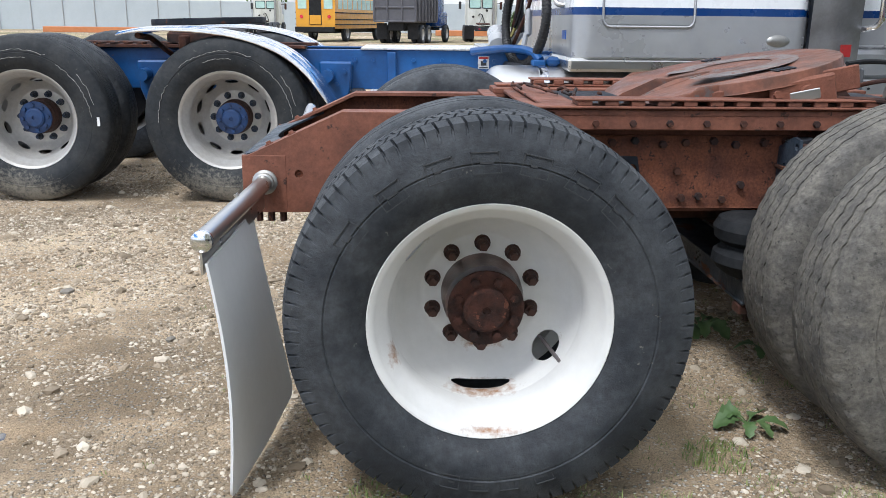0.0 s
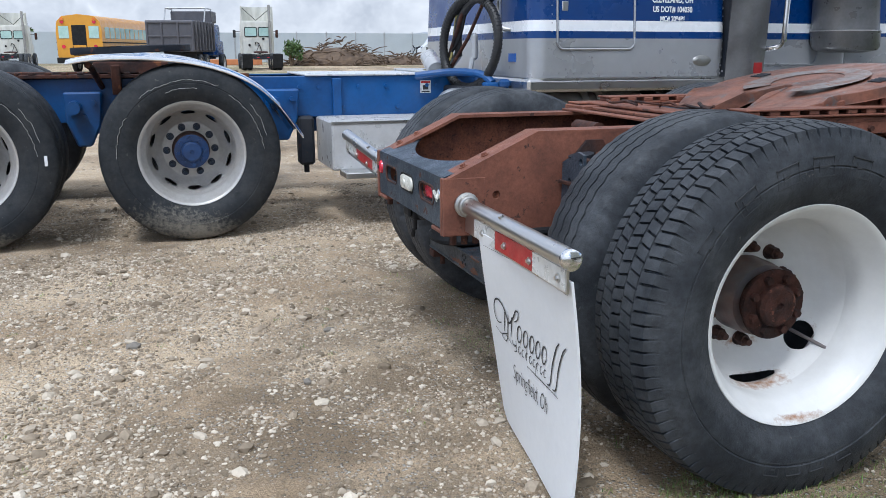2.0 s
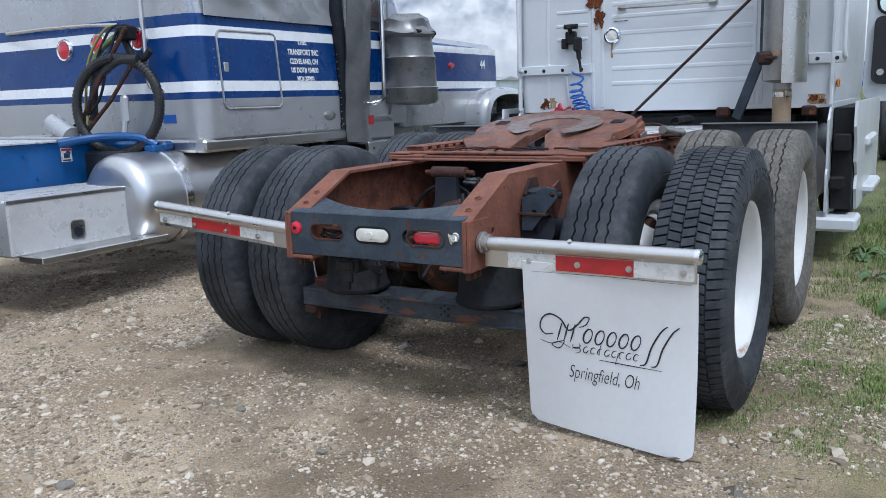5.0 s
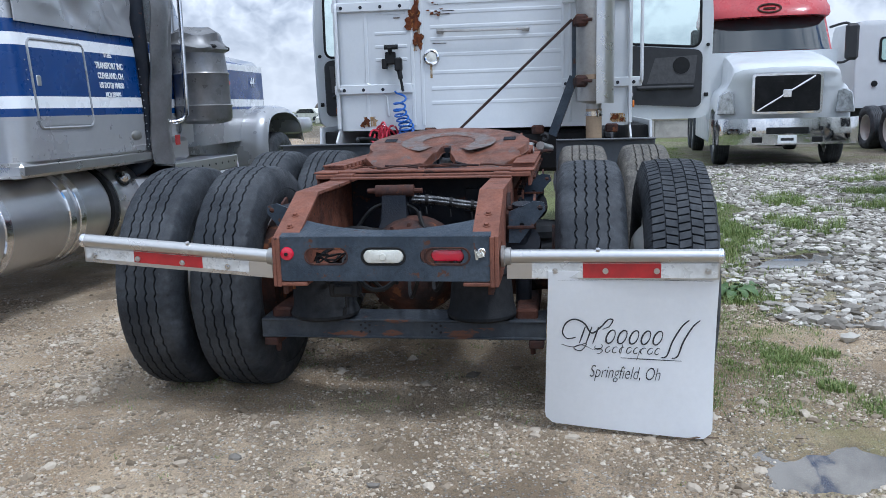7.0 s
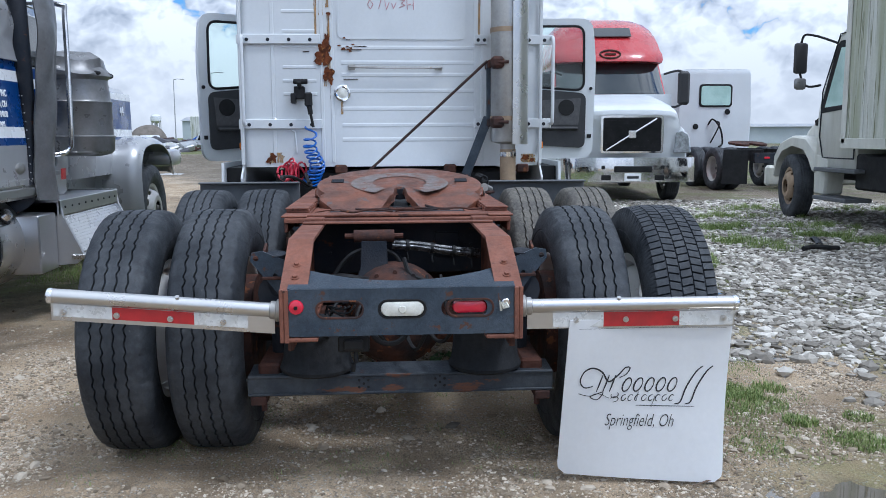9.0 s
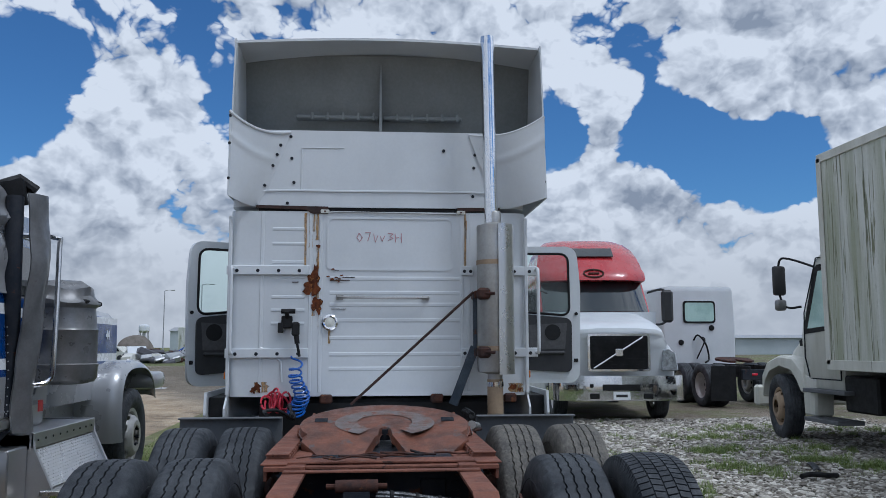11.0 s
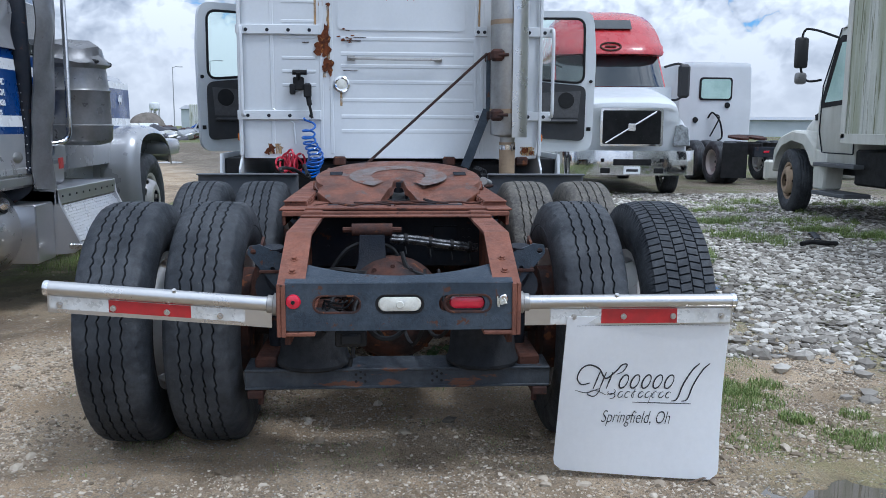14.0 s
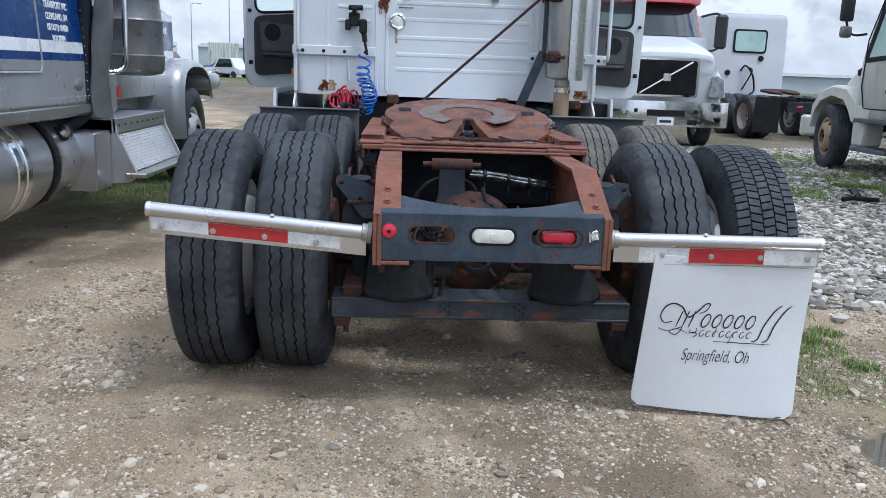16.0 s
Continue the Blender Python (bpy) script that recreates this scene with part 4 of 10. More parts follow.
def build_ground():
    def stations(lo, hi, step, far):
        mid = list(np.arange(lo, hi + 1e-6, step))
        out, d, a = [], step, hi
        while a < far:
            d *= 1.13
            a += d
            out.append(a)
        low, d, a = [], step, lo
        while a > -far:
            d *= 1.13
            a -= d
            low.append(a)
        return low[::-1] + mid + out
    xs, ys = stations(-3.2, 4.2, 0.032, 900), stations(-3.4, 3.2, 0.032, 900)
    verts = [(x, y, ground_height(x, y)) for x in xs for y in ys]
    n = len(ys)
    faces = [(i * n + j, (i + 1) * n + j, (i + 1) * n + j + 1, i * n + j + 1) for i in range(len(xs) - 1) for j in range(n - 1)]
    me = bpy.data.meshes.new("ground")
    me.from_pydata(verts, [], faces)
    me.polygons.foreach_set("use_smooth", [True] * len(faces))
    me.materials.append(M["ground"])
    tagged(new("ground", me), "damp tan dirt lot with pressed gravel and grass patches", "ground", kind="structure")
    for px, py, rx, ry, ang in PUDDLES:
        bm = bmesh.new()
        ring = []
        for k in range(40):
            a = 2 * math.pi * k / 40
            u, w = 1.5 * rx * math.cos(a), 1.5 * ry * math.sin(a)
            ring.append(bm.verts.new((px + u * math.cos(ang) - w * math.sin(ang), py + u * math.sin(ang) + w * math.cos(ang), WATER)))
        bm.faces.new(ring)
        alone("puddle", bm, "water", "shallow muddy puddle reflecting the sky", "water", "structure", smooth=0)


build_ground()


# ---- the white tractor ----
tractor = thing("semi_truck", "white sleeper tractor with rusty red frame, doors open", "truck")
AX2 = 1.37
w_near = dual(tractor, 0.0, 0, 0.498, -1, (TYRE_BLOCK, TYRE_RIB), (RIM_WHITE, RIM_WHITE_INNER), HUB_RUST, LUG_RUST, 0, "white steel wheel with rusty hub", out_y=1.14, apart=0.357)
dual(tractor, 0.0, 0, 0.498, 1, (TYRE_RIB, TYRE_RIB), (RIM_WHITE, RIM_WHITE_INNER), HUB_RUST, LUG_RUST, 40, "white steel wheel with rusty hub")
dual(tractor, AX2, 0, 0.498, -1, (TYRE_DUSTY, TYRE_DUSTY), (RIM_WHITE, RIM_WHITE_INNER), HUB_RUST, LUG_RUST, 75, "white steel wheel with rusty hub", out_y=1.14, apart=0.357)
dual(tractor, AX2, 0, 0.498, 1, (TYRE_RIB, TYRE_RIB), (RIM_WHITE, RIM_WHITE_INNER), HUB_RUST, LUG_RUST, 110, "white steel wheel with rusty hub")
embossed_bars(w_near, (145, 126, 109, 93, 77, 61, 45), 0.385, 0.437, 0.034, -0.1468)
embossed_bars(w_near, (-104, -93, -82, -71), 0.40, 0.440, 0.026, -0.1462)
# the valve stem in the hand hole
part("valve_stem", tube(bmesh.new(), [(0.165, 0.145, -0.125), (0.185, 0.08, -0.14), (0.205, 0.02, -0.155)], 0.0055, 8), "grease", w_near, "bent steel valve stem")
for side in (-1, 1):
    wheel(tractor, (5.62, side * 1.03, 0.5), side, TYRE_RIB, RIM_WHITE_INNER, None, LUG_RUST, 20, False, "wheel", "steering wheel tyre and white rim")


def rail(side):
    """A frame rail: a channel with its flanges turned inwards, tapered at the rear end."""
    bm = bmesh.new()
    y0, y1 = side * 0.432, side * 0.422
    outline = [(-0.735, 0.602), (-0.735, 0.785), (-0.415, 0.932), (6.0, 0.932), (6.0, 0.66), (0.2, 0.602)]
    hole = [(-0.56 + 0.014 * math.cos(2 * math.pi * k / 12), 0.73 + 0.014 * math.sin(2 * math.pi * k / 12)) for k in range(12)]
    hole2 = [(-0.30 + 0.012 * math.cos(2 * math.pi * k / 12), 0.70 + 0.012 * math.sin(2 * math.pi * k / 12)) for k in range(12)]
    holed_plate(bm, outline, [hole, hole2], "y", y0, y1)
    inner = side * 0.335
    for p, q in (((-0.735, 0.785), (-0.415, 0.932)), ((-0.415, 0.932), (6.0, 0.932)), ((-0.735, 0.602), (0.2, 0.602)), ((0.2, 0.602), (6.0, 0.66))):
        d = 0.011 if p[1] > 0.72 else -0.009
        vs = [(p[0], side * 0.4325, p[1]), (q[0], side * 0.4325, q[1]), (q[0], inner, q[1]), (p[0], inner, p[1])]
        lo = [bm.verts.new((a, b, c - d)) for a, b, c in vs]
        hi = [bm.verts.new((a, b, c + (0.0015 if d > 0 else -0.0015))) for a, b, c in vs]
        for k in range(4):
            bm.faces.new((lo[k], lo[(k + 1) % 4], hi[(k + 1) % 4], hi[k]))
        bm.faces.new(lo)
        bm.faces.new(hi)
    return part("frame_rail", bm, "rust", tractor, "red oxide steel frame rail")


for side in (-1, 1):
    r = rail(side)
    bm = bmesh.new()
    for bx in (-0.66, -0.585):
        z = 0.785 + (bx + 0.735) * 0.459
        n = Vector((-0.417, 0, 0.909))
        p = Vector((bx, side * 0.385, z + 0.002))
        cyl(bm, p, p + n * 0.003, 0.015, 16)
        cyl(bm, p + n * 0.003, p + n * 0.011, 0.010, 6, 0.009)
    pieces("bolt", bm, "rust", r)
    part("inner_web", prism(bmesh.new(), [(-0.70, 0.615), (-0.70, 0.778), (-0.42, 0.912), (0.42, 0.912), (0.42, 0.615)], "y", side * 0.410, side * 0.4205), "rust_scaly", tractor, "scaly rust inside the frame rail")
    # heavier liner between the axles with its rows of bolts
    bm = boxed(0.30, 2.2, side * 0.434, side * 0.444, 0.62, 0.865, 0.003)
    liner = part("frame_liner", bm, "rust_scaly", tractor, "pitted rusty frame liner with bolt rows")
    bm = bmesh.new()
    for k in range(12):
        bolt(bm, (0.38 + 0.085 * k + 0.01 * (k % 2), side * 0.444, 0.835 + 0.006 * (k % 3)), (0, side, 0), 0.014, 0.020)
        bolt(bm, (0.40 + 0.12 * k, side * 0.52, 0.912), (0, side, 0), 0.012, 0.014)
    for x, z in ((0.50, 0.72), (0.55, 0.665), (0.62, 0.655), (0.72, 0.655), (0.78, 0.66), (0.86, 0.65), (0.92, 0.70), (0.70, 0.745), (1.02, 0.66), (1.10, 0.655), (0.47, 0.77)):
        bolt(bm, (x, side * 0.444, z), (0, side, 0), 0.014, 0.018)
    pieces("bolt", bm, "rust_dark", liner)
    # bracket of the suspension on the web
    bm = bmesh.new()
    holed_plate(bm, [(0.36, 0.62), (0.56, 0.62), (0.58, 0.70), (0.56, 0.795), (0.38, 0.80)], [[(0.545 + 0.016 * math.cos(t), 0.755 + 0.016 * math.sin(t)) for t in np.arange(0, 6.28, 0.6)]], "y", side * 0.446, side * 0.458)
    for x, z in ((0.42, 0.775), (0.48, 0.78), (0.55, 0.715), (0.55, 0.665), (0.42, 0.66), (0.51, 0.64)):
        bolt(bm, (x, side * 0.458, z), (0, side, 0), 0.016, 0.02)
    part("suspension_bracket", bm, "chassis", tractor, "dark bolted suspension bracket")

# rear cross plate with lamp openings
bm = bmesh.new()


def slot(cy, cz, w, h):
    return rounded(cy - w, cy + w, cz - h, cz + h, h * 0.92, 5)


holed_plate(bm, rounded(-0.405, 0.405, 0.622, 0.792, 0.012, 2), [slot(0.222, 0.717, 0.083, 0.031), slot(0.0, 0.717, 0.083, 0.031), slot(-0.222, 0.717, 0.083, 0.031)], "x", -0.741, -0.722)
rear_plate = part("rear_crossmember", bm, "plate", tractor, "blue-black painted rear cross plate", smooth=25)
# upper shelf of the cross plate, cut in a shallow bow
bm = bmesh.new()
bow = [(-0.55 - 0.13 * (1 - (y / 0.405) ** 2) ** 1.0, y) for y in np.linspace(0.405, -0.405, 15)]
poly = [(-0.733, -0.405), (-0.733, 0.405)] + [(float(x), float(y)) for x, y in bow]
lo = [bm.verts.new((x, y, 0.785 + (x + 0.733) * 0.30)) for x, y in poly]
hi = [bm.verts.new((x, y, 0.793 + (x + 0.733) * 0.30)) for x, y in poly]
bm.faces.new(lo), bm.faces.new(hi)
for k in range(len(poly)):
    bm.faces.new((lo[k], lo[(k + 1) % len(poly)], hi[(k + 1) % len(poly)], hi[k]))
part("top_shelf", bm, "plate", rear_plate, smooth=25)
# rust-red end channels that hold the plate
for side in (-1, 1):
    bm = bmesh.new()
    y = side * 0.418
    box(bm, -0.745, -0.60, min(y, y + side * 0.016), max(y, y + side * 0.016), 0.600, 0.792, 0.003)
    box(bm, -0.7445, -0.66, min(side * 0.30, y), max(side * 0.30, y), 0.603, 0.617, 0.003)
    box(bm, -0.747, -0.733, min(side * 0.402, y), max(side * 0.402, y), 0.60, 0.79, 0.002)
    part("end_bracket", bm, "rust", rear_plate)
    bm = bmesh.new()
    for dx, zz in ((-0.70, 0.60), (-0.66, 0.60), (-0.62, 0.60)):
        cyl(bm, (dx, side * 0.40, zz), (dx, side * 0.40, zz - 0.035), 0.012, 6)
    pieces("bolt", bm, "rust_dark", rear_plate)


def oval_lamp(y, mat, name, dx=0.0, tilt=0.0, scale=1.0):
    rings = []
    for k, (s, x) in enumerate(((1.0, -0.728), (1.0, -0.741), (0.93, -0.748), (0.6, -0.752), (0.15, -0.753))):
        rings.append([(x + dx, y + (py) * s * scale, 0.717 + pz * s * scale) for py, pz in rounded(-0.0765, 0.0765, -0.026, 0.026, 0.0255, 6)])
    ob = part(name, loft(bmesh.new(), rings), mat, rear_plate)
    ring = bmesh.new()
    tube(ring, [(-0.738, y + py, 0.717 + pz) for py, pz in (rounded(-0.083, 0.083, -0.031, 0.031, 0.030, 6) + rounded(-0.083, 0.083, -0.031, 0.031, 0.030, 6)[:1])], 0.006, 6)
    return ob, ring


lamp, ring = oval_lamp(0.0, "white_lens", "reversing_lamp")
part("grommet", ring, "black", lamp)
part("lens_boss", cyl(bmesh.new(), (-0.752, 0, 0.717), (-0.757, 0, 0.717), 0.014, 16, 0.012), "white_lens", lamp)
lamp, ring = oval_lamp(-0.243, "red_lens", "tail_lamp", dx=0.020, scale=0.84)
part("grommet", ring, "rust_dark", lamp)
lamp2 = bmesh.new()
tube(lamp2, [(-0.738, 0.222 + py, 0.717 + pz) for py, pz in (rounded(-0.083, 0.083, -0.031, 0.031, 0.030, 6) + rounded(-0.083, 0.083, -0.031, 0.031, 0.030, 6)[:1])], 0.005, 6)
part("empty_lamp_ring", lamp2, "rust_dark", rear_plate, "rusted rim of the missing lamp")
bm = bmesh.new()
for k in range(6):
    a = random.uniform(0, 6.28)
    tube(bm, smooth_path([(-0.60, 0.18 + 0.015 * k, 0.70), (-0.68, 0.17 + 0.02 * k, 0.70 + 0.02 * math.sin(a)), (-0.715, 0.20 + 0.015 * k, 0.705 + 0.014 * math.cos(a)), (-0.70, 0.27, 0.715 + 0.01 * math.sin(2 * a))], 5), 0.0035, 6)
pieces("loose_wire", bm, "black", rear_plate, "loose wire in the empty lamp opening")
bm = bmesh.new()
lathe(bm, [(0.0, -0.012), (0.014, -0.012), (0.024, -0.008), (0.029, 0.004), (0.029, 0.012)], m=at_pose((-0.74, 0.375, 0.728), pose(0, 0, 0, 0, 0, -90)), seg=24)
red_mark = part("marker_lamp", bm, "red_lens", rear_plate, "round red marker lamp")
part("lens_centre", cyl(bmesh.new(), (-0.752, 0.375, 0.728), (-0.757, 0.375, 0.728), 0.007, 12), "black", red_mark)
bm = bmesh.new()
lathe(bm, [(0.0, -0.006), (0.013, -0.006), (0.024, 0.004), (0.024, 0.012)], m=at_pose((-0.738, -0.372, 0.732), pose(0, 0, 0, 0, 0, -90)), seg=20)
part("broken_marker_lamp", bm, "chrome", rear_plate, "broken clear marker lamp")
bm = bmesh.new()
for k in range(4):
    tube(bm, [(-0.74, -0.372 + 0.006 * k, 0.735 - 0.01 * k), (-0.75, -0.38 + 0.01 * k, 0.72 + 0.007 * k), (-0.745, -0.36, 0.715)], 0.005, 5)
pieces("lamp_shard", bm, "white_lens", rear_plate)

# mud flap hangers and the flap
for side, rise in ((-1, 0.004), (1, 0.072)):
    y_in, y_out = side * 0.452, side * 1.235
    p0, p1 = Vector((-0.67, y_in, 0.705)), Vector((-0.695, y_out, 0.705 + rise))
    d = (p1 - p0).normalized()
    bm = bmesh.new()
    cyl(bm, p0, p1, 0.026, 24)
    hanger = part("mud_flap_hanger", bm, "stainless", tractor, "polished tubular mud flap hanger")
    m_end = at_pose(p1, d.to_track_quat("Y", "Z").to_matrix().to_4x4())
    part("end_cap", lathe(bmesh.new(), [(0.0265, -0.012), (0.028, 0.0), (0.0265, 0.006), (0.018, 0.011), (0.0, 0.013)], m=m_end, seg=24), "chrome", hanger)
    m_in = at_pose(p0, d.to_track_quat("Y", "Z").to_matrix().to_4x4())
    part("mounting_collar", lathe(bmesh.new(), [(0.0, -0.012), (0.040, -0.012), (0.041, 0.0), (0.033, 0.004), (0.033, 0.022), (0.027, 0.025)], m=m_in, seg=24), "muffler", hanger, "dull steel clamp collar")
    # hanging strip below the tube, with striped tape
    def strip(u0, u1, x, thick, z0, z1, mat, name, label=""):
        a, b = p0 + (p1 - p0) * u0, p0 + (p1 - p0) * u1
        bm = bmesh.new()
        vs = []
        for p in (a, b):
            for dx in (x, x + thick):
                for dz in (z0, z1):
                    vs.append(bm.verts.new((p.x + dx, p.y, p.z + dz)))
        for f in ((0, 1, 3, 2), (4, 6, 7, 5), (0, 4, 5, 1), (2, 3, 7, 6), (1, 5, 7, 3), (0, 2, 6, 4)):
            bm.faces.new([vs[i] for i in f])
        return part(name, bm, mat, hanger, label, smooth=0)
    strip(0.01, 0.995, -0.008, 0.006, -0.085, -0.018, "stainless", "hanger_plate")
    for u0, u1, mat in ((0.13, 0.37, "white_tape"), (0.37, 0.73, "red_tape"), (0.73, 0.985, "white_tape")):
        strip(u0, u1, -0.0105, 0.0025, -0.08 if side < 0 else -0.07, -0.026, mat, "reflective_tape", "red reflective tape" if "red" in mat else "silver reflective tape")
    bm = bmesh.new()
    for u in (0.24, 0.475, 0.71, 0.94):
        p = p0 + (p1 - p0) * u + Vector((-0.0105, 0, -0.054))
        cyl(bm, p, p + Vector((-0.005, 0, 0)), 0.011, 14)
        cyl(bm, p + Vector((-0.005, 0, 0)), p + Vector((-0.011, 0, 0)), 0.006, 6)
    for u in (0.44,):
        p = p0 + (p1 - p0) * u + Vector((-0.012, 0, 0.022))
        cyl(bm, p, p + Vector((-0.004, 0, 0.008)), 0.008, 10)
    pieces("bolt", bm, "stainless", hanger)


def flap_place(u, v):
    """u across from the truck's side to its outer edge, v down."""
    if v > 0.93:
        inset = 0.05 * (1 - math.sqrt(max(0.0, 1 - ((v - 0.93) / 0.07) ** 2)))
        u = inset + u * (1 - 2 * inset)
    y = -0.615 - 0.617 * u
    z = 0.652 - 0.640 * v
    sway = 0.105 * v ** 1.3 * (1 - u) ** 1.2 + 0.018 * math.sin(v * 3.1) * (0.4 + u) + 0.02 * v * u
    drop = 0.012 * u - 0.012 * (1 - u)
    y += 0.02 * v * (1 - u) + 0.008 * v * u
    return (-0.688 + sway - 0.004 * math.cos(6.28 * u), y, z - drop * v - 0.006 * math.sin(u * 3.14) * v)


ft = M["flap"].node_tree
f_thin, f_mix = ft.nodes.new("ShaderNodeBsdfTranslucent"), ft.nodes.new("ShaderNodeMixShader")
f_out, f_base = ft.nodes["Material Output"], ft.nodes["Principled BSDF"]
f_mix.inputs[0].default_value = 0.16
f_thin.inputs["Color"].default_value = (0.80, 0.80, 0.77, 1)
ft.links.new(f_base.outputs[0], f_mix.inputs[1])
ft.links.new(f_thin.outputs[0], f_mix.inputs[2])
ft.links.new(f_mix.outputs[0], f_out.inputs["Surface"])
bm = bmesh.new()
sheet(bm, flap_place, 28, 30, 0.007)
flap = part("mud_flap", bm, "flap", tractor, "white rubber mud flap with black script", smooth=60)


def ink_on_flap(strokes, width, name, mat="ink"):
    """Ribbons of print that lie on the bent flap. Places are in shares of its width and height."""
    bm = bmesh.new()
    for pts in strokes:
        pts = [(u, v) for u, v in pts]
        prev = None
        for i, (u, v) in enumerate(pts):
            du = pts[min(i + 1, len(pts) - 1)][0] - pts[max(i - 1, 0)][0]
            dv = pts[min(i + 1, len(pts) - 1)][1] - pts[max(i - 1, 0)][1]
            n = math.hypot(du, dv) or 1
            t = i / max(1, len(pts) - 1)
            w = width * (0.35 + 0.65 * abs(math.sin(math.pi * (0.12 + 0.8 * t))))
            a, b = flap_place(u - dv / n * w, v + du / n * w), flap_place(u + dv / n * w, v - du / n * w)
            pair = [bm.verts.new((p[0] - 0.0022, p[1], p[2])) for p in (a, b)]
            if prev:
                bm.faces.new((prev[0], pair[0], pair[1], prev[1]))
            prev = pair
    return part(name, bm, mat, flap, smooth=0)


def curl(cu, cv, ru, rv, a0, a1, n=18):
    return [(cu + ru * math.cos(radians(a0 + (a1 - a0) * k / n)), cv + rv * math.sin(radians(a0 + (a1 - a0) * k / n))) for k in range(n + 1)]


# the firm's mark stands as plain pen loops between two swashes
def ring_of(cu, cv, ru, rv, a0=0, a1=360, lean=0.30):
    """A leaning pen loop."""
    return [(u + lean * (cv - v), v) for u, v in curl(cu, cv, ru, rv, a0, a1, 22)]


strokes = [smooth_path([(0.175, 0.415, 0), (0.125, 0.425, 0), (0.095, 0.385, 0), (0.115, 0.325, 0), (0.165, 0.300, 0), (0.225, 0.325, 0), (0.270, 0.385, 0), (0.325, 0.345, 0), (0.365, 0.300, 0), (0.395, 0.300, 0), (0.375, 0.340, 0), (0.335, 0.360, 0)], 6)]
strokes += [[(u + 0.016, 0.345), (u, 0.40), (u - 0.016, 0.452)] for u in (0.215, 0.255, 0.295)]
strokes += [ring_of(u, 0.405, 0.024, 0.042) for u in (0.385, 0.455, 0.525, 0.595, 0.665)]
strokes += [smooth_path([(u + 0.09, 0.292, 0), (u + 0.05, 0.33, 0), (u, 0.42, 0), (u - 0.03, 0.51, 0), (u - 0.065, 0.525, 0)], 5) for u in (0.752, 0.815)]
strokes = [[(p[0], p[1]) for p in line] for line in strokes]
ink_on_flap(strokes, 0.0050, "company_mark")
strokes = [smooth_path([(0.09, 0.463, 0), (0.16, 0.478, 0), (0.24, 0.452, 0), (0.21, 0.50, 0), (0.165, 0.485, 0), (0.21, 0.462, 0), (0.28, 0.49, 0)], 5), ring_of(0.315, 0.470, 0.022, 0.017, -60, 200), ring_of(0.312, 0.498, 0.026, 0.017, -160, 90)]
strokes += [ring_of(0.372 + 0.042 * k, 0.487, 0.014, 0.019, 40 * (k % 3), 300 + 20 * (k % 2)) for k in range(8)] + [[(0.46, 0.450), (0.45, 0.505)], [(0.565, 0.475), (0.545, 0.545)]]
strokes = [[(p[0], p[1]) for p in line] for line in strokes] + [[(0.45, 0.535), (0.62, 0.538), (0.81, 0.540)]]
ink_on_flap(strokes, 0.0030, "company_mark")
# the town can be read
cu = bpy.data.curves.new("town", "FONT")
cu.body, cu.size, cu.shear, cu.offset, cu.align_x, cu.align_y = "Springfield, Oh", 0.056, 0.30, -0.0006, "CENTER", "CENTER"
tmp = bpy.data.objects.new("town", cu)
scene.collection.objects.link(tmp)
town = bpy.data.meshes.new_from_object(tmp.evaluated_get(bpy.context.evaluated_depsgraph_get()))
bpy.data.objects.remove(tmp)
town.materials.clear()
town.materials.append(M["ink"])
for v in town.vertices:
    p = flap_place(0.475 + v.co.x * 0.78 / 0.617, 0.632 - v.co.y * 1.3 / 0.64)
    v.co = (p[0] - 0.0025, p[1], p[2])
share("town_lettering", town, flap)
ink_on_flap([[(0.06, 0.055), (0.5, 0.052), (0.965, 0.058)]], 0.0012, "crease_line")


def stepped(pts):
    return smooth_path(pts, 6)


# slider bed and the fifth wheel
bm = bmesh.new()
for side in (-1, 1):
    for k, (z0, z1, yo, yi) in enumerate(((0.934, 0.956, 0.52, 0.34), (0.958, 0.967, 0.535, 0.42))):
        box(bm, 0.16 + 0.02 * k, 1.75, min(side * yo, side * yi), max(side * yo, side * yi), z0, z1, 0.003)
    box(bm, 0.18, 1.75, min(side * 0.505, side * 0.52), max(side * 0.505, side * 0.52), 0.890, 0.936, 0.003)
    for k in range(16):
        x = 0.34 + 0.085 * k
        box(bm, x, x + 0.045, min(side * 0.42, side * 0.528), max(side * 0.42, side * 0.528), 0.966, 0.984, 0.003)
    box(bm, 0.33, 1.76, min(side * 0.425, side * 0.532), max(side * 0.425, side * 0.532), 0.983, 0.990, 0.002)
part("slider_bed", bm, "rust", tractor, "rusted fifth wheel slide rails")
bm = bmesh.new()
box(bm, 0.20, 0.27, -0.52, 0.52, 0.937, 0.951, 0.003)
box(bm, 0.24, 0.36, -0.50, 0.50, 0.955, 0.966, 0.003)
box(bm, 0.10, 0.15, -0.43, 0.43, 0.935, 0.944, 0.002)
pieces("slider_crosspiece", bm, "rust", tractor)
bm = bmesh.new()
for k in range(9):
    rs = random.Random(40 + k)
    y0, x0, z0 = rs.uniform(-0.46, 0.30), rs.uniform(0.24, 0.55), 0.968 + 0.006 * (k % 3)
    pth = [(x0 + rs.uniform(-0.03, 0.03), y0 + 0.06 * i, z0 + rs.uniform(-0.004, 0.012)) for i in range(rs.randint(3, 6))]
    tube(bm, smooth_path(pth, 4), rs.uniform(0.003, 0.007), 6)
pieces("loose_scrap", bm, "rust_dark", tractor, "loose rusty scrap lying on the slide")
part("slide_floor", boxed(0.30, 1.70, -0.42, 0.42, 0.936, 0.948, 0.002), "chassis", tractor, "dark floor between the slide rails")
bm = bmesh.new()
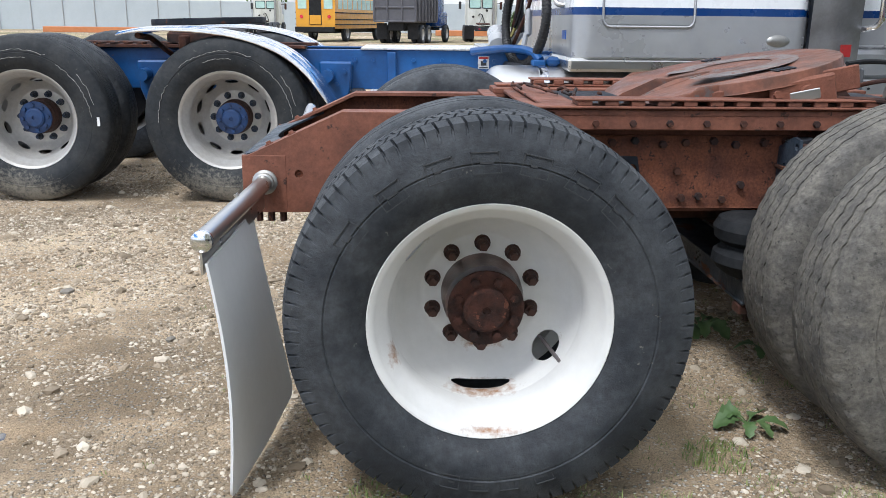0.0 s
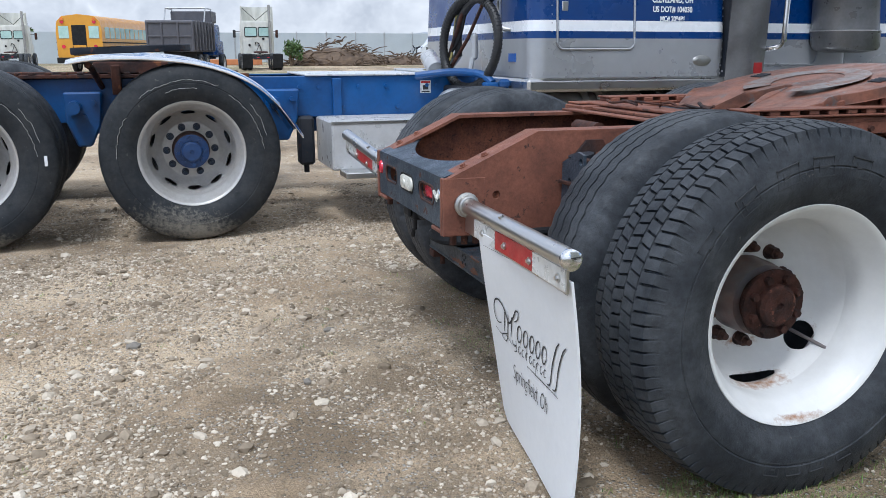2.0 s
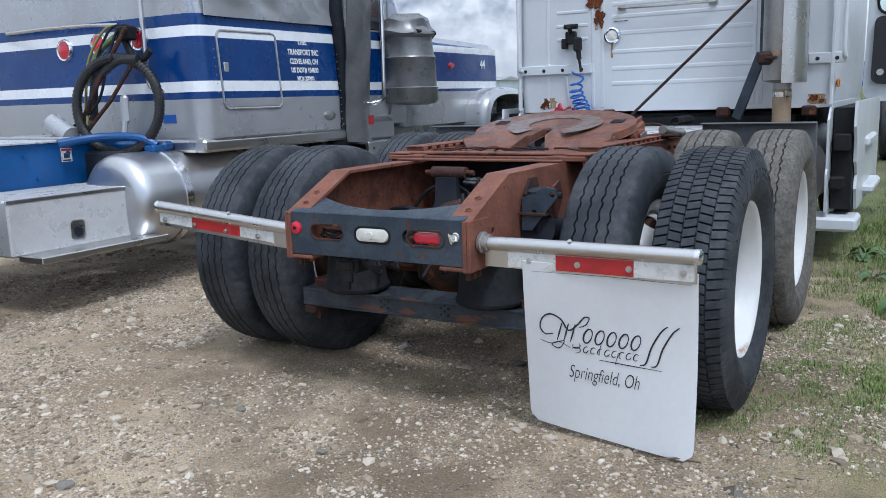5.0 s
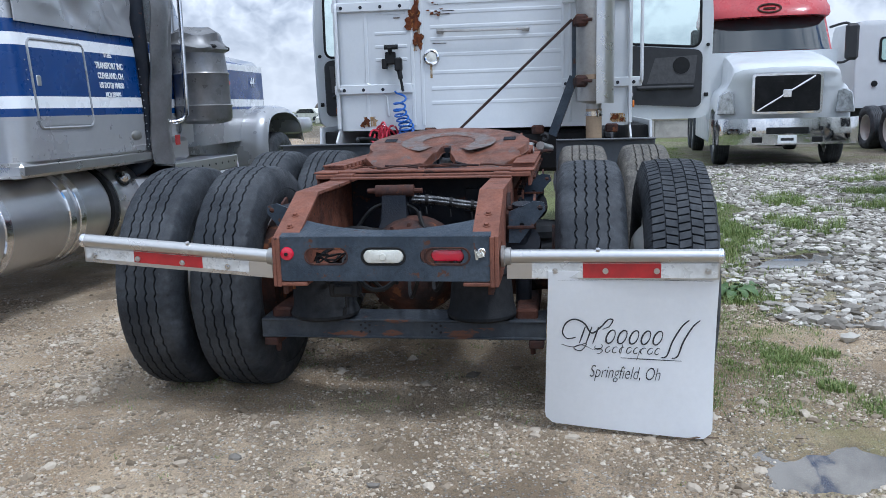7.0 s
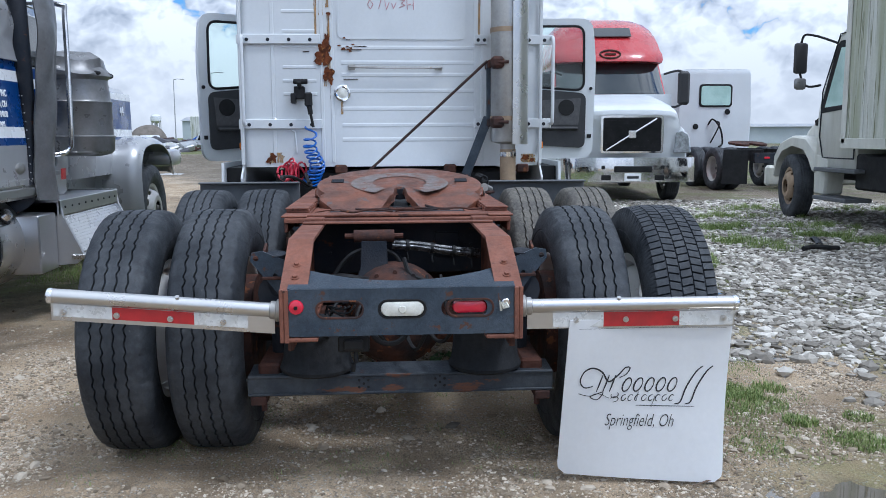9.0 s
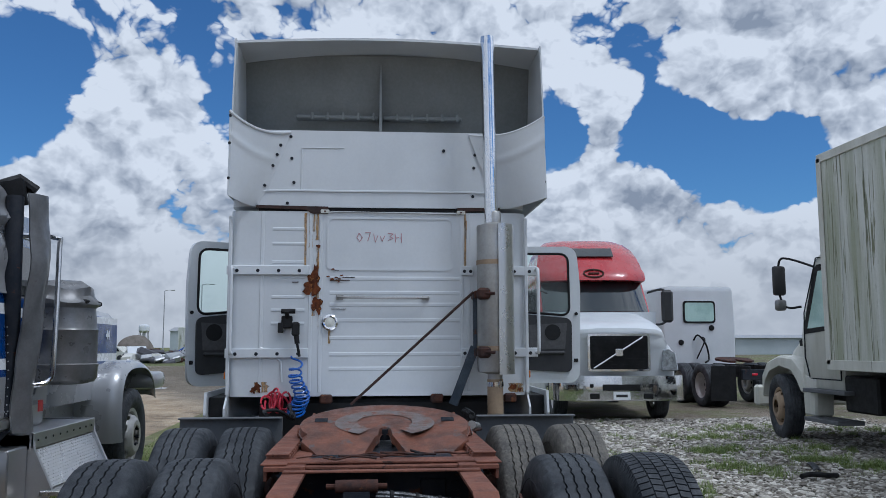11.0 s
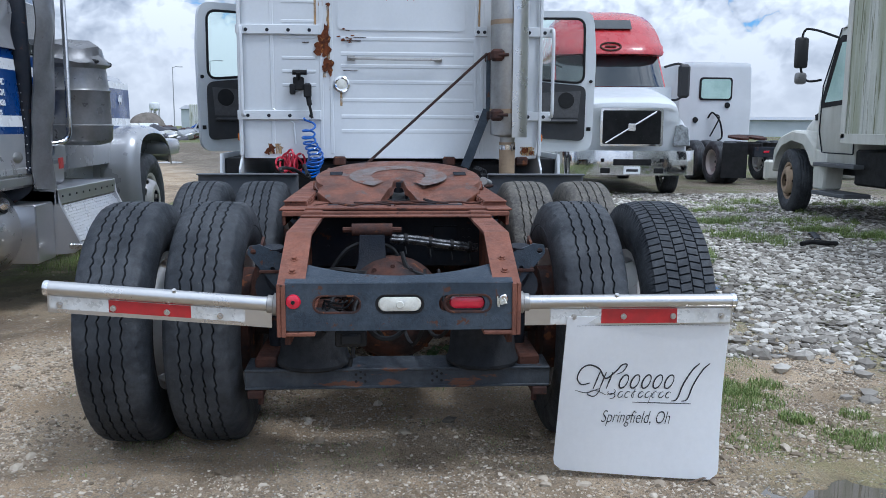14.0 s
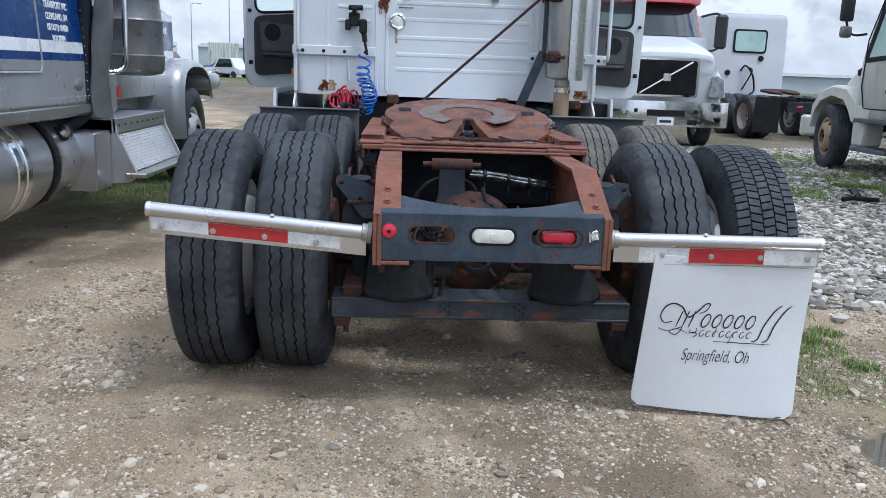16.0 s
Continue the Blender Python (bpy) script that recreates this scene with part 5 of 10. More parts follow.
for side in (-1, 1):
    for k in range(10):
        cyl(bm, (0.30 + 0.14 * k, side * 0.475, 0.934), (0.30 + 0.14 * k, side * 0.475, 0.905), 0.013, 6)
pieces("slider_bolt", bm, "rust_dark", tractor)

fifth = bmesh.new()
# rear horns and the notch between them
tail_l = [(-0.27, 0.425), (-0.40, 0.33), (-0.445, 0.285), (-0.45, 0.16), (-0.43, 0.125), (-0.20, 0.036), (-0.10, 0.030), (-0.065, 0.022), (-0.055, 0.0)]
pts = []
for k in range(25):
    a = radians(-118 + 236 * k / 24)
    pts.append((0.38 * math.cos(a) + 0.01, 0.455 * math.sin(a)))
pts = pts + tail_l + [(x, -y) for x, y in reversed(tail_l[:-1])]
prism(fifth, pts, "z", -0.040, 0.0)
for cut in (-0.24, -0.37):
    bmesh.ops.bisect_plane(fifth, geom=fifth.verts[:] + fifth.edges[:] + fifth.faces[:], plane_co=(cut, 0, 0), plane_no=(1, 0, 0))
for v in fifth.verts:
    x = v.co.x
    v.co.z -= 0.20 * max(0, -0.24 - x) + 0.45 * max(0, -0.37 - x)
    if v.co.z < -0.02 - 0.20 * max(0, -0.24 - x) - 0.45 * max(0, -0.37 - x):
        v.co.z -= 0.25 * max(0, -0.24 - x)
bmesh.ops.bevel(fifth, geom=[e for e in fifth.edges if len(e.link_faces) == 2 and e.calc_face_angle(0) > 1.0], offset=0.006, segments=2, affect="EDGES", profile=0.5)
FIFTH = at_pose((0.99, -0.02, 1.062), pose(0, 0, 0, 0, -11.2, 0))
fifth_ob = part("fifth_wheel", fifth, "fifth", tractor, "rusty red tilted fifth wheel plate", smooth=30, at=FIFTH)
# worn grey ring on the top, broken by the notch
bm = bmesh.new()
ring_in, ring_out = [], []
for k in range(33):
    a = radians(-150 + 300 * k / 32)
    ring_in.append(bm.verts.new((0.14 * math.cos(a) + 0.03, 0.15 * math.sin(a), 0.003)))
    ring_out.append(bm.verts.new((0.235 * math.cos(a) + 0.02, 0.27 * math.sin(a), 0.003)))
for k in range(32):
    bm.faces.new((ring_in[k], ring_in[k + 1], ring_out[k + 1], ring_out[k]))
part("worn_ring", bm, "worn_top", fifth_ob, "bare grey steel ring worn by trailers")
bm = bmesh.new()
for side in (-1, 1):
    for k in range(4):
        box(bm, 0.04 + 0.018 * k, 0.05 + 0.018 * k, min(side * 0.31, side * 0.38), max(side * 0.31, side * 0.38), 0.001, 0.006, 0.002)
pieces("grease_slot", bm, "chassis", fifth_ob)
bm = bmesh.new()
cyl(bm, (-0.02, 0, -0.07), (-0.02, 0, -0.012), 0.045, 20)
box(bm, -0.16, 0.03, -0.05, -0.034, -0.08, -0.02, 0.004)
box(bm, -0.16, 0.03, 0.034, 0.05, -0.08, -0.02, 0.004)
part("jaw", bm, "chassis", fifth_ob, "dark greasy locking jaw")
bm = bmesh.new()
for side in (-1, 1):
    box(bm, -0.20, 0.30, side * 0.40 - 0.008, side * 0.40 + 0.008, -0.10, -0.02, 0.004)
    box(bm, -0.02, 0.20, side * 0.44 - 0.012, side * 0.44 + 0.012, -0.12, -0.025, 0.008)
    cyl(bm, (0.1, side * 0.42, -0.075), (0.1, side * 0.475, -0.075), 0.028, 14)
    cyl(bm, (0.0, side * 0.44, -0.06), (0.0, side * 0.465, -0.06), 0.014, 6)
for y in (-0.3, -0.15, 0.15, 0.3):
    box(bm, -0.28, 0.28, y - 0.006, y + 0.006, -0.085, -0.025, 0.002)
pieces("underside_rib", bm, "rust", fifth_ob)
part("maker_plate", boxed(0.03, 0.13, -0.482, -0.476, -0.095, -0.06, 0.003), "stainless", fifth_ob, "small bare metal data plate")
bm = bmesh.new()
for side in (-1, 1):
    prism(bm, [(0.86, 0.966), (1.30, 0.966), (1.22, 1.05), (1.12, 1.075), (0.98, 1.03)], "y", side * 0.40, side * 0.425)
    box(bm, 0.80, 1.38, min(side * 0.36, side * 0.50), max(side * 0.36, side * 0.50), 0.966, 0.978, 0.003)
pieces("pivot_bracket", bm, "rust_dark", tractor)
bm = bmesh.new()
tube(bm, [(1.10, -0.34, 0.985), (1.30, -0.52, 0.99), (1.45, -0.60, 0.985)], 0.010, 8)
tube(bm, stepped([(1.28, -0.30, 1.0), (1.40, -0.45, 1.05), (1.52, -0.55, 1.0), (1.62, -0.50, 0.98)]), 0.008, 8)
pieces("release_handle", bm, "rust_dark", tractor)
bm = bmesh.new()
cyl(bm, (1.33, -0.53, 1.02), (1.50, -0.58, 0.99), 0.026, 16)
cyl(bm, (1.50, -0.58, 1.00), (1.53, -0.588, 0.995), 0.022, 12)
part("air_cylinder", bm, "muffler", tractor, "small pale air cylinder")
bm = bmesh.new()
coil = [(1.50 + 0.006 * k, -0.55 + 0.022 * math.sin(k * 1.05), 1.06 + 0.022 * math.cos(k * 1.05)) for k in range(60)]
part("coiled_cable", tube(bm, coil, 0.006, 6), "black", tractor)

# axles, differentials, air bags and beams
for ax in (0.0, AX2):
    bm = bmesh.new()
    cyl(bm, (ax, -0.98, 0.498), (ax, 0.98, 0.498), 0.066, 16)
    box(bm, ax - 0.08, ax + 0.08, -0.55, 0.55, 0.42, 0.575, 0.03)
    part("axle", bm, "rust_dark", tractor, "rusted rear drive axle")
    bm = bmesh.new()
    lathe(bm, [(0.0, -0.21), (0.08, -0.20), (0.15, -0.15), (0.19, -0.06), (0.205, 0.03), (0.205, 0.06), (0.16, 0.10), (0.09, 0.2), (0.07, 0.35), (0.0, 0.36)], m=at_pose((ax - 0.0, 0.02, 0.54), pose(0, 0, 0, 0, 0, -90)) @ Matrix.Scale(1.12, 4), seg=32)
    diff = part("differential", bm, "rust_dark", tractor, "rusty differential housing with ring of bolts")
    bm = bmesh.new()
    for k in range(16):
        a = 2 * math.pi * k / 16
        bolt(bm, (ax + 0.0, 0.02 + 0.205 * math.cos(a), 0.54 + 0.205 * math.sin(a)), (-1, 0, 0), 0.011, 0.10)
    pieces("bolt", bm, "rust_dark", diff)
    for side in (-1, 1):
        bm = bmesh.new()
        lathe(bm, [(0.0, 0.0), (0.23, 0.0), (0.23, 0.27), (0.0, 0.27)], m=Matrix.Translation((ax, 0.62 if side > 0 else -0.89, 0.498)), seg=28)
        part("brake_drum", bm, "rust_dark", tractor)
    # torque arm tower
    bm = bmesh.new()
    loft(bm, [[(ax + 0.06 + dx, 0.11 + dy, z) for dx, dy in ((-sx, -sy), (sx, -sy), (sx, sy), (-sx, sy))] for z, sx, sy in ((0.60, 0.10, 0.14), (0.68, 0.07, 0.085), (0.75, 0.045, 0.06), (0.865, 0.038, 0.055))])
    part("torque_arm_tower", bm, "chassis", tractor, "dark cast torque arm tower")
    bm = bmesh.new()
    cyl(bm, (ax + 0.06, 0.02, 0.885), (ax + 0.06, 0.20, 0.885), 0.028, 16)
    cyl(bm, (ax + 0.06, -0.02, 0.885), (ax + 0.06, 0.24, 0.885), 0.012, 8)
    part("torque_arm_pin", bm, "rust_dark", tractor)
    # air springs on a cross beam
    for side in (-1, 1):
        bm = bmesh.new()
        folds_of = [(0.0, 0.0), (0.10, 0.0), (0.125, 0.02), (0.145, 0.045), (0.14, 0.075), (0.118, 0.095), (0.116, 0.105), (0.14, 0.125), (0.146, 0.16), (0.13, 0.19), (0.10, 0.2), (0.0, 0.2)]
        lathe(bm, folds_of if ax else [(0.0, -0.006), (0.126, -0.006), (0.143, 0.004), (0.146, 0.016), (0.139, 0.030), (0.133, 0.05), (0.130, 0.085), (0.126, 0.13), (0.120, 0.165), (0.121, 0.178), (0.128, 0.186), (0.126, 0.196), (0.108, 0.2), (0.0, 0.2)], m=at_pose((ax - 0.40, side * 0.335 if ax == 0 else side * 0.52, 0.41), pose(0, 0, 0, 90, 0, 0)), seg=36)
        part("air_spring", bm, "bellows", tractor, "dusty black rubber air spring")
    bm = bmesh.new()
    w = 0.60
    prism(bm, [(ax - 0.46, 0.325), (ax - 0.46, 0.398), (ax - 0.30, 0.405), (ax - 0.30, 0.395), (ax - 0.448, 0.388), (ax - 0.448, 0.325)], "y", -w, w)
    # a thin turned lip along both edges
    box(bm, ax - 0.466, ax - 0.455, -w, w, 0.390, 0.402, 0.003)
    box(bm, ax - 0.466, ax - 0.455, -w, w, 0.320, 0.331, 0.003)
    for side in (-1, 1):
        for dy, dz in ((0.0, 0), (0.018, 0.014), (-0.018, 0.014), (0.018, -0.014), (-0.018, -0.014), (0.0, 0.026)):
            bolt(bm, (ax - 0.461, side * 0.15 + dy, 0.362 + dz), (-1, 0, 0), 0.006, 0.001, 10, 1)
        box(bm, ax - 0.47, ax - 0.30, side * 0.56 - 0.03, side * 0.56 + 0.03, 0.285, 0.318, 0.004, mat=2)
        cyl(bm, (ax - 0.42, side * 0.545, 0.30), (ax - 0.42, side * 0.545, 0.25), 0.012, 6, mat=2)
    part("cross_beam", bm, ["beam", "black", "rust_dark"], tractor, "dark chipped steel cross beam")
    for side in (-1, 1):
        bm = bmesh.new()
        box(bm, ax - 0.425, ax + 0.62, side * 0.52 - 0.045, side * 0.52 + 0.045, 0.36, 0.44, 0.01)
        part("trailing_arm", bm, "rust_dark", tractor)
        # shock absorber with its bracket on the rail
        bm = bmesh.new()
        prism(bm, [(ax - 0.30, 0.70), (ax - 0.16, 0.66), (ax - 0.13, 0.80), (ax - 0.18, 0.90), (ax - 0.24, 0.90), (ax - 0.31, 0.82)], "y", side * 0.434, side * 0.446)
        prism(bm, [(ax - 0.30, 0.76), (ax - 0.24, 0.72), (ax - 0.17, 0.82), (ax - 0.20, 0.89), (ax - 0.26, 0.87)], "y", side * 0.545, side * 0.555)
        box(bm, ax - 0.34, ax - 0.24, min(side * 0.44, side * 0.552), max(side * 0.44, side * 0.552), 0.76, 0.772, 0.002)
        cyl(bm, (ax - 0.29, side * 0.44, 0.84), (ax - 0.29, side * 0.60, 0.84), 0.013, 8)
        part("shock_bracket", bm, "rust_dark", tractor)
        bm = bmesh.new()
        eye = [(side * 0.575 + 0.012 * math.cos(t), 0.845 + 0.012 * math.sin(t)) for t in np.arange(0, 6.2, 0.7)]
        eye2 = [(side * 0.50 + 0.010 * math.cos(t), 0.775 + 0.010 * math.sin(t)) for t in np.arange(0, 6.2, 0.7)]
        holed_plate(bm, [(side * 0.446, 0.70), (side * 0.446, 0.83), (side * 0.55, 0.875), (side * 0.592, 0.868), (side * 0.597, 0.835), (side * 0.52, 0.74), (side * 0.49, 0.70)], [eye, eye2], "x", ax - 0.33, ax - 0.32)
        part("bracket_plate", bm, "plate", tractor, "dark bolted bracket plate with holes")
        bm = bmesh.new()
        cyl(bm, (ax - 0.29, side * 0.50, 0.86), (ax - 0.25, side * 0.50, 0.62), 0.042, 18)
        cyl(bm, (ax - 0.25, side * 0.50, 0.62), (ax - 0.22, side * 0.50, 0.42), 0.034, 18)
        part("shock_absorber", bm, "chassis", tractor, "dark blue-black shock absorber")
        bm = bmesh.new()
        cyl(bm, (ax - 0.13, side * 0.50, 0.66), (ax - 0.30, side * 0.50, 0.70), 0.075, 18)
        part("brake_chamber", bm, "chassis", tractor)

# cross members, drive shaft and lines between the rails
bm = bmesh.new()
box(bm, 0.42, 0.44, -0.42, 0.42, 0.66, 0.925, 0.004)
box(bm, 0.44, 0.50, -0.42, 0.42, 0.905, 0.925, 0.004)
box(bm, 0.40, 0.42, -0.30, -0.18, 0.74, 0.86, 0.004)
for y in (-0.36, -0.33, 0.0, 0.03, 0.06, 0.33):
    for z in (0.76, 0.80, 0.84):
        bolt(bm, (0.42, y, z), (-1, 0, 0), 0.008, 0.008)
box(bm, 1.86, 1.88, -0.42, 0.42, 0.62, 0.925, 0.004)
pieces("cross_member", bm, "chassis", tractor)
bm = bmesh.new()
cyl(bm, (0.36, 0.02, 0.52), (1.0, 0.0, 0.54), 0.055, 18)
cyl(bm, (AX2 + 0.36, 0.02, 0.52), (3.4, 0.0, 0.60), 0.06, 18)
pieces("drive_shaft", bm, "rust_dark", tractor)
M["wrap"] = material("glossy_black_wrap", (0.022, 0.024, 0.028), 0.26, 0.35, (0.12, 0.125, 0.13), 0.9, 22, 0.8, 70)
run = stepped([(0.06, 0.03, 0.845), (0.08, -0.08, 0.835), (0.10, -0.22, 0.812), (0.13, -0.37, 0.79)])
for dx, dz, r in ((0.0, 0.010, 0.012), (0.010, -0.012, 0.010), (-0.014, -0.002, 0.008)):
    part("wrapped_line", tube(bmesh.new(), [p + Vector((dx, 0, dz)) for p in run], r, 8), "wrap", tractor, "black wrapped air line between the rails")
for k in (4, 9, 13, 16):
    p, d = run[k], (run[k + 1] - run[k]).normalized()
    part("cable_tie", cyl(bmesh.new(), p - d * 0.007, p + d * 0.007, 0.026, 12), "black", tractor)
    part("cable_tie", tube(bmesh.new(), [p + Vector((-0.02, 0, -0.03)), p + Vector((-0.03, -0.004, -0.062))], 0.004, 5), "black", tractor)
bm = bmesh.new()
tube(bm, stepped([(0.02, 0.30, 0.70), (0.04, 0.22, 0.80), (0.05, 0.12, 0.83), (0.06, 0.02, 0.80), (0.05, -0.02, 0.72)]), 0.009, 7)
tube(bm, stepped([(-0.05, -0.02, 0.80), (-0.08, -0.05, 0.73), (-0.10, -0.14, 0.70), (-0.04, -0.22, 0.68)]), 0.010, 7)
tube(bm, stepped([(-0.10, 0.34, 0.72), (-0.12, 0.25, 0.735), (-0.10, 0.17, 0.72), (-0.02, 0.12, 0.70)]), 0.012, 7)
pieces("air_line", bm, "black", tractor)
bm = bmesh.new()
for k in range(7):
    y0 = -0.3 + 0.1 * k
    tube(bm, stepped([(-0.55, y0, 0.60), (-0.48, y0 + 0.05 * math.sin(k), 0.56 - 0.03 * (k % 3)), (-0.30, y0 + 0.08, 0.52 + 0.02 * k), (-0.05, y0 * 0.6, 0.72)]), 0.008, 6)
tube(bm, stepped([(-0.66, 0.12, 0.62), (-0.67, 0.08, 0.58), (-0.66, 0.02, 0.575), (-0.62, -0.04, 0.62)]), 0.010, 7)
pieces("air_line", bm, "black", tractor)
bm = boxed(-0.68, -0.60, 0.12, 0.235, 0.545, 0.605, 0.006)
box(bm, -0.695, -0.68, 0.14, 0.215, 0.555, 0.595, 0.008)
cyl(bm, (-0.66, 0.17, 0.545), (-0.66, 0.17, 0.50), 0.008, 8)
cyl(bm, (-0.665, 0.178, 0.50), (-0.665, 0.182, 0.47), 0.008, 8)
part("trailer_socket", bm, "black", tractor, "black trailer socket with broken flap")
# stay brackets that stand out beside the rails
for side in (-1, 1):
    bm = bmesh.new()
    cyl(bm, (-0.20, side * 0.50, 0.62), (-0.20, side * 0.50, 0.76), 0.05, 16, 0.035)
    part("bump_stop", bm, "rust_dark", tractor)

# quarter fenders ahead of the front drive axle
for side in (-1, 1):
    bm = boxed(1.86, 1.885, min(side * 0.62, side * 1.26), max(side * 0.62, side * 1.26), 0.60, 1.032, 0.004)
    box(bm, 1.80, 1.872, min(side * 0.62, side * 1.26), max(side * 0.62, side * 1.26), 1.025, 1.035, 0.003)
    part("quarter_fender", bm, "fender_grey", tractor, "flat dull grey quarter fender")


# ---- cab of the white tractor ----
CX = 3.15


def cab_ring(z, x_back, x_front, w, r=0.09):
    return [(x, y, z) for x, y in rounded(x_back, x_front, -w, w, r, 5)]


bm = bmesh.new()
levels = [(1.085, 1.19), (1.30, 1.215), (2.20, 1.215), (2.565, 1.20)]
loft(bm, [cab_ring(z, CX, 5.45, w) for z, w in levels])
cab = part("cab_body", bm, "cab_white", tractor, "white painted sleeper body with rust patches", smooth=40)


def rib(y0, y1, z, h=0.016, name="pressed_rib"):
    bm = bmesh.new()
    prof = [(CX + 0.001, -h), (CX - 0.004, -h * 0.45), (CX - 0.004, h * 0.45), (CX + 0.001, h)]
    lo = [bm.verts.new((x, y0, z + dz)) for x, dz in prof]
    hi = [bm.verts.new((x, y1, z + dz)) for x, dz in prof]
    for k in range(3):
        bm.faces.new((lo[k], lo[k + 1], hi[k + 1], hi[k]))
    bm.faces.new(lo), bm.faces.new(hi)
    return part(name, bm, "cab_white", cab, smooth=0)


for z in (1.30, 1.415, 1.545, 1.685, 1.81, 1.905, 2.02):
    rib(0.40, -0.66, z, 0.02)
for z in (1.66, 1.765, 1.87, 2.03, 2.15, 2.30, 2.42):
    rib(0.86, 0.60, z)
for y in (0.555, 0.475, -0.665, 0.94, -0.72):
    bm = boxed(CX - 0.005, CX + 0.001, y - 0.014, y + 0.014, 1.12, 2.55, 0.004)
    part("pressed_rib", bm, "cab_white", cab)
# large pressed panel with round corners
bm = bmesh.new()
outer = rounded(-0.60, 0.43, 2.085, 2.52, 0.06, 5)
inner = rounded(-0.585, 0.415, 2.10, 2.505, 0.05, 5)
holed_plate(bm, outer, [inner], "x", CX - 0.007, CX + 0.001)
part("pressed_panel_edge", bm, "cab_white", cab)
# pale edge angles at both rear corners and the bent lower gusset
for side in (-1, 1):
    bm = boxed(CX - 0.03, CX + 0.002, side * 1.19 - 0.014, side * 1.19 + 0.014, 1.10, 2.52, 0.006)
    part("corner_angle", bm, "cab_white", cab)
bm = bmesh.new()
tube(bm, [(CX - 0.002, 0.94, 1.47), (CX - 0.004, 0.86, 1.42), (CX - 0.004, 0.78, 1.36), (CX - 0.002, 0.77, 1.20)], 0.010, 6)
part("pressed_rib", bm, "cab_white", cab)


# horizontal mounting rails, grab handles, and the rest fixed on the back wall
def mount_rail(y0, y1, z, name="mounting_rail"):
    bm = boxed(CX - 0.028, CX, min(y0, y1), max(y0, y1), z - 0.038, z + 0.038, 0.006)
    ob = part(name, bm, "cab_white", cab)
    bm = bmesh.new()
    n = max(2, int(abs(y1 - y0) / 0.16))
    for k in range(n):
        y = y0 + (y1 - y0) * (k + 0.5) / n
        cyl(bm, (CX - 0.027, y, z - 0.005), (CX - 0.031, y, z - 0.005), 0.014, 12)
    pieces("bolt_hole", bm, "chassis", ob)
    return ob


for z in (2.085, 1.425):
    mount_rail(0.56, 1.215, z)
    mount_rail(-0.66, -0.76, z)
    mount_rail(-1.03, -1.28, z)
for y, dx in ((1.165, -0.09), (-1.27, -0.12)):
    bm = bmesh.new()
    tube(bm, stepped([(CX - 0.02, y, 2.09), (CX - 0.06, y, 2.095), (CX + dx, y, 2.06), (CX + dx, y, 1.75), (CX + dx, y, 1.46), (CX - 0.06, y, 1.425), (CX - 0.02, y, 1.43)]), 0.014, 10)
    part("grab_handle", bm, "cab_white", cab, "white vertical grab handle")
bm = bmesh.new()
tube(bm, stepped([(CX - 0.01, 0.32, 1.868), (CX - 0.05, 0.31, 1.868), (CX - 0.055, 0.0, 1.862), (CX - 0.05, -0.36, 1.862), (CX - 0.01, -0.37, 1.862)]), 0.011, 8)
box(bm, CX - 0.012, CX, 0.29, 0.35, 1.85, 1.89, 0.004)
box(bm, CX - 0.012, CX, -0.40, -0.34, 1.845, 1.88, 0.004)
part("grab_handle", bm, "muffler", cab, "dull horizontal grab bar")
# work lamp
m_l = at_pose((CX, 0.396, 1.668), pose(0, 0, 0, 0, 0, -90))
wl = part("work_lamp", lathe(bmesh.new(), [(0.0, -0.022), (0.038, -0.022), (0.052, -0.03), (0.064, -0.022), (0.068, 0.0)], m=m_l, seg=32), "chrome", cab, "round chromed work lamp")
part("lens", lathe(bmesh.new(), [(0.0, -0.030), (0.03, -0.028), (0.044, -0.022)], m=m_l, seg=28), "white_lens", wl)
# rust patches: bare ragged spots, a little proud of the paint
def ragged(cy, cz, ry, rz, seed, mat, name, n=40, out=0.011):
    bm = bmesh.new()
    ring = []
    for k in range(n):
        a = 2 * math.pi * k / n
        f = 1 + 0.75 * noise.noise(Vector((math.cos(a) * 1.4 + seed, math.sin(a) * 1.4, seed))) + 0.28 * noise.noise(Vector((math.cos(a) * 5 + seed, math.sin(a) * 5, 3)))
        ring.append((cy + ry * f * math.cos(a), cz + rz * f * math.sin(a)))
    prism(bm, ring, "x", CX - out, CX - out + 0.004)
    return part(name, bm, mat, cab, smooth=0)


for k, (cy, cz, ry, rz) in enumerate(((0.525, 2.0, 0.042, 0.075), (0.565, 1.945, 0.06, 0.035), (0.520, 1.93, 0.035, 0.045), (0.512, 2.075, 0.022, 0.055), (0.50, 1.80, 0.042, 0.055), (0.495, 2.278, 0.022, 0.014), (0.54, 2.02, 0.03, 0.03), (0.575, 1.91, 0.035, 0.022), (0.485, 1.835, 0.025, 0.02))):
    ragged(cy, cz, ry, rz, 2.2 + 1.9 * k, "rust_paint", "rust_patch", out=0.0080 + 0.0009 * k)
for k in range(9):
    ragged(0.40 - 0.03 * (k % 4) + random.uniform(-0.02, 0.02), 2.0 + 0.02 * (k % 3) + random.uniform(-0.03, 0.06) , 0.014, 0.006, 20 + k, "rust_paint", "paint_chip", 12, 0.0101 + 0.0003 * k)
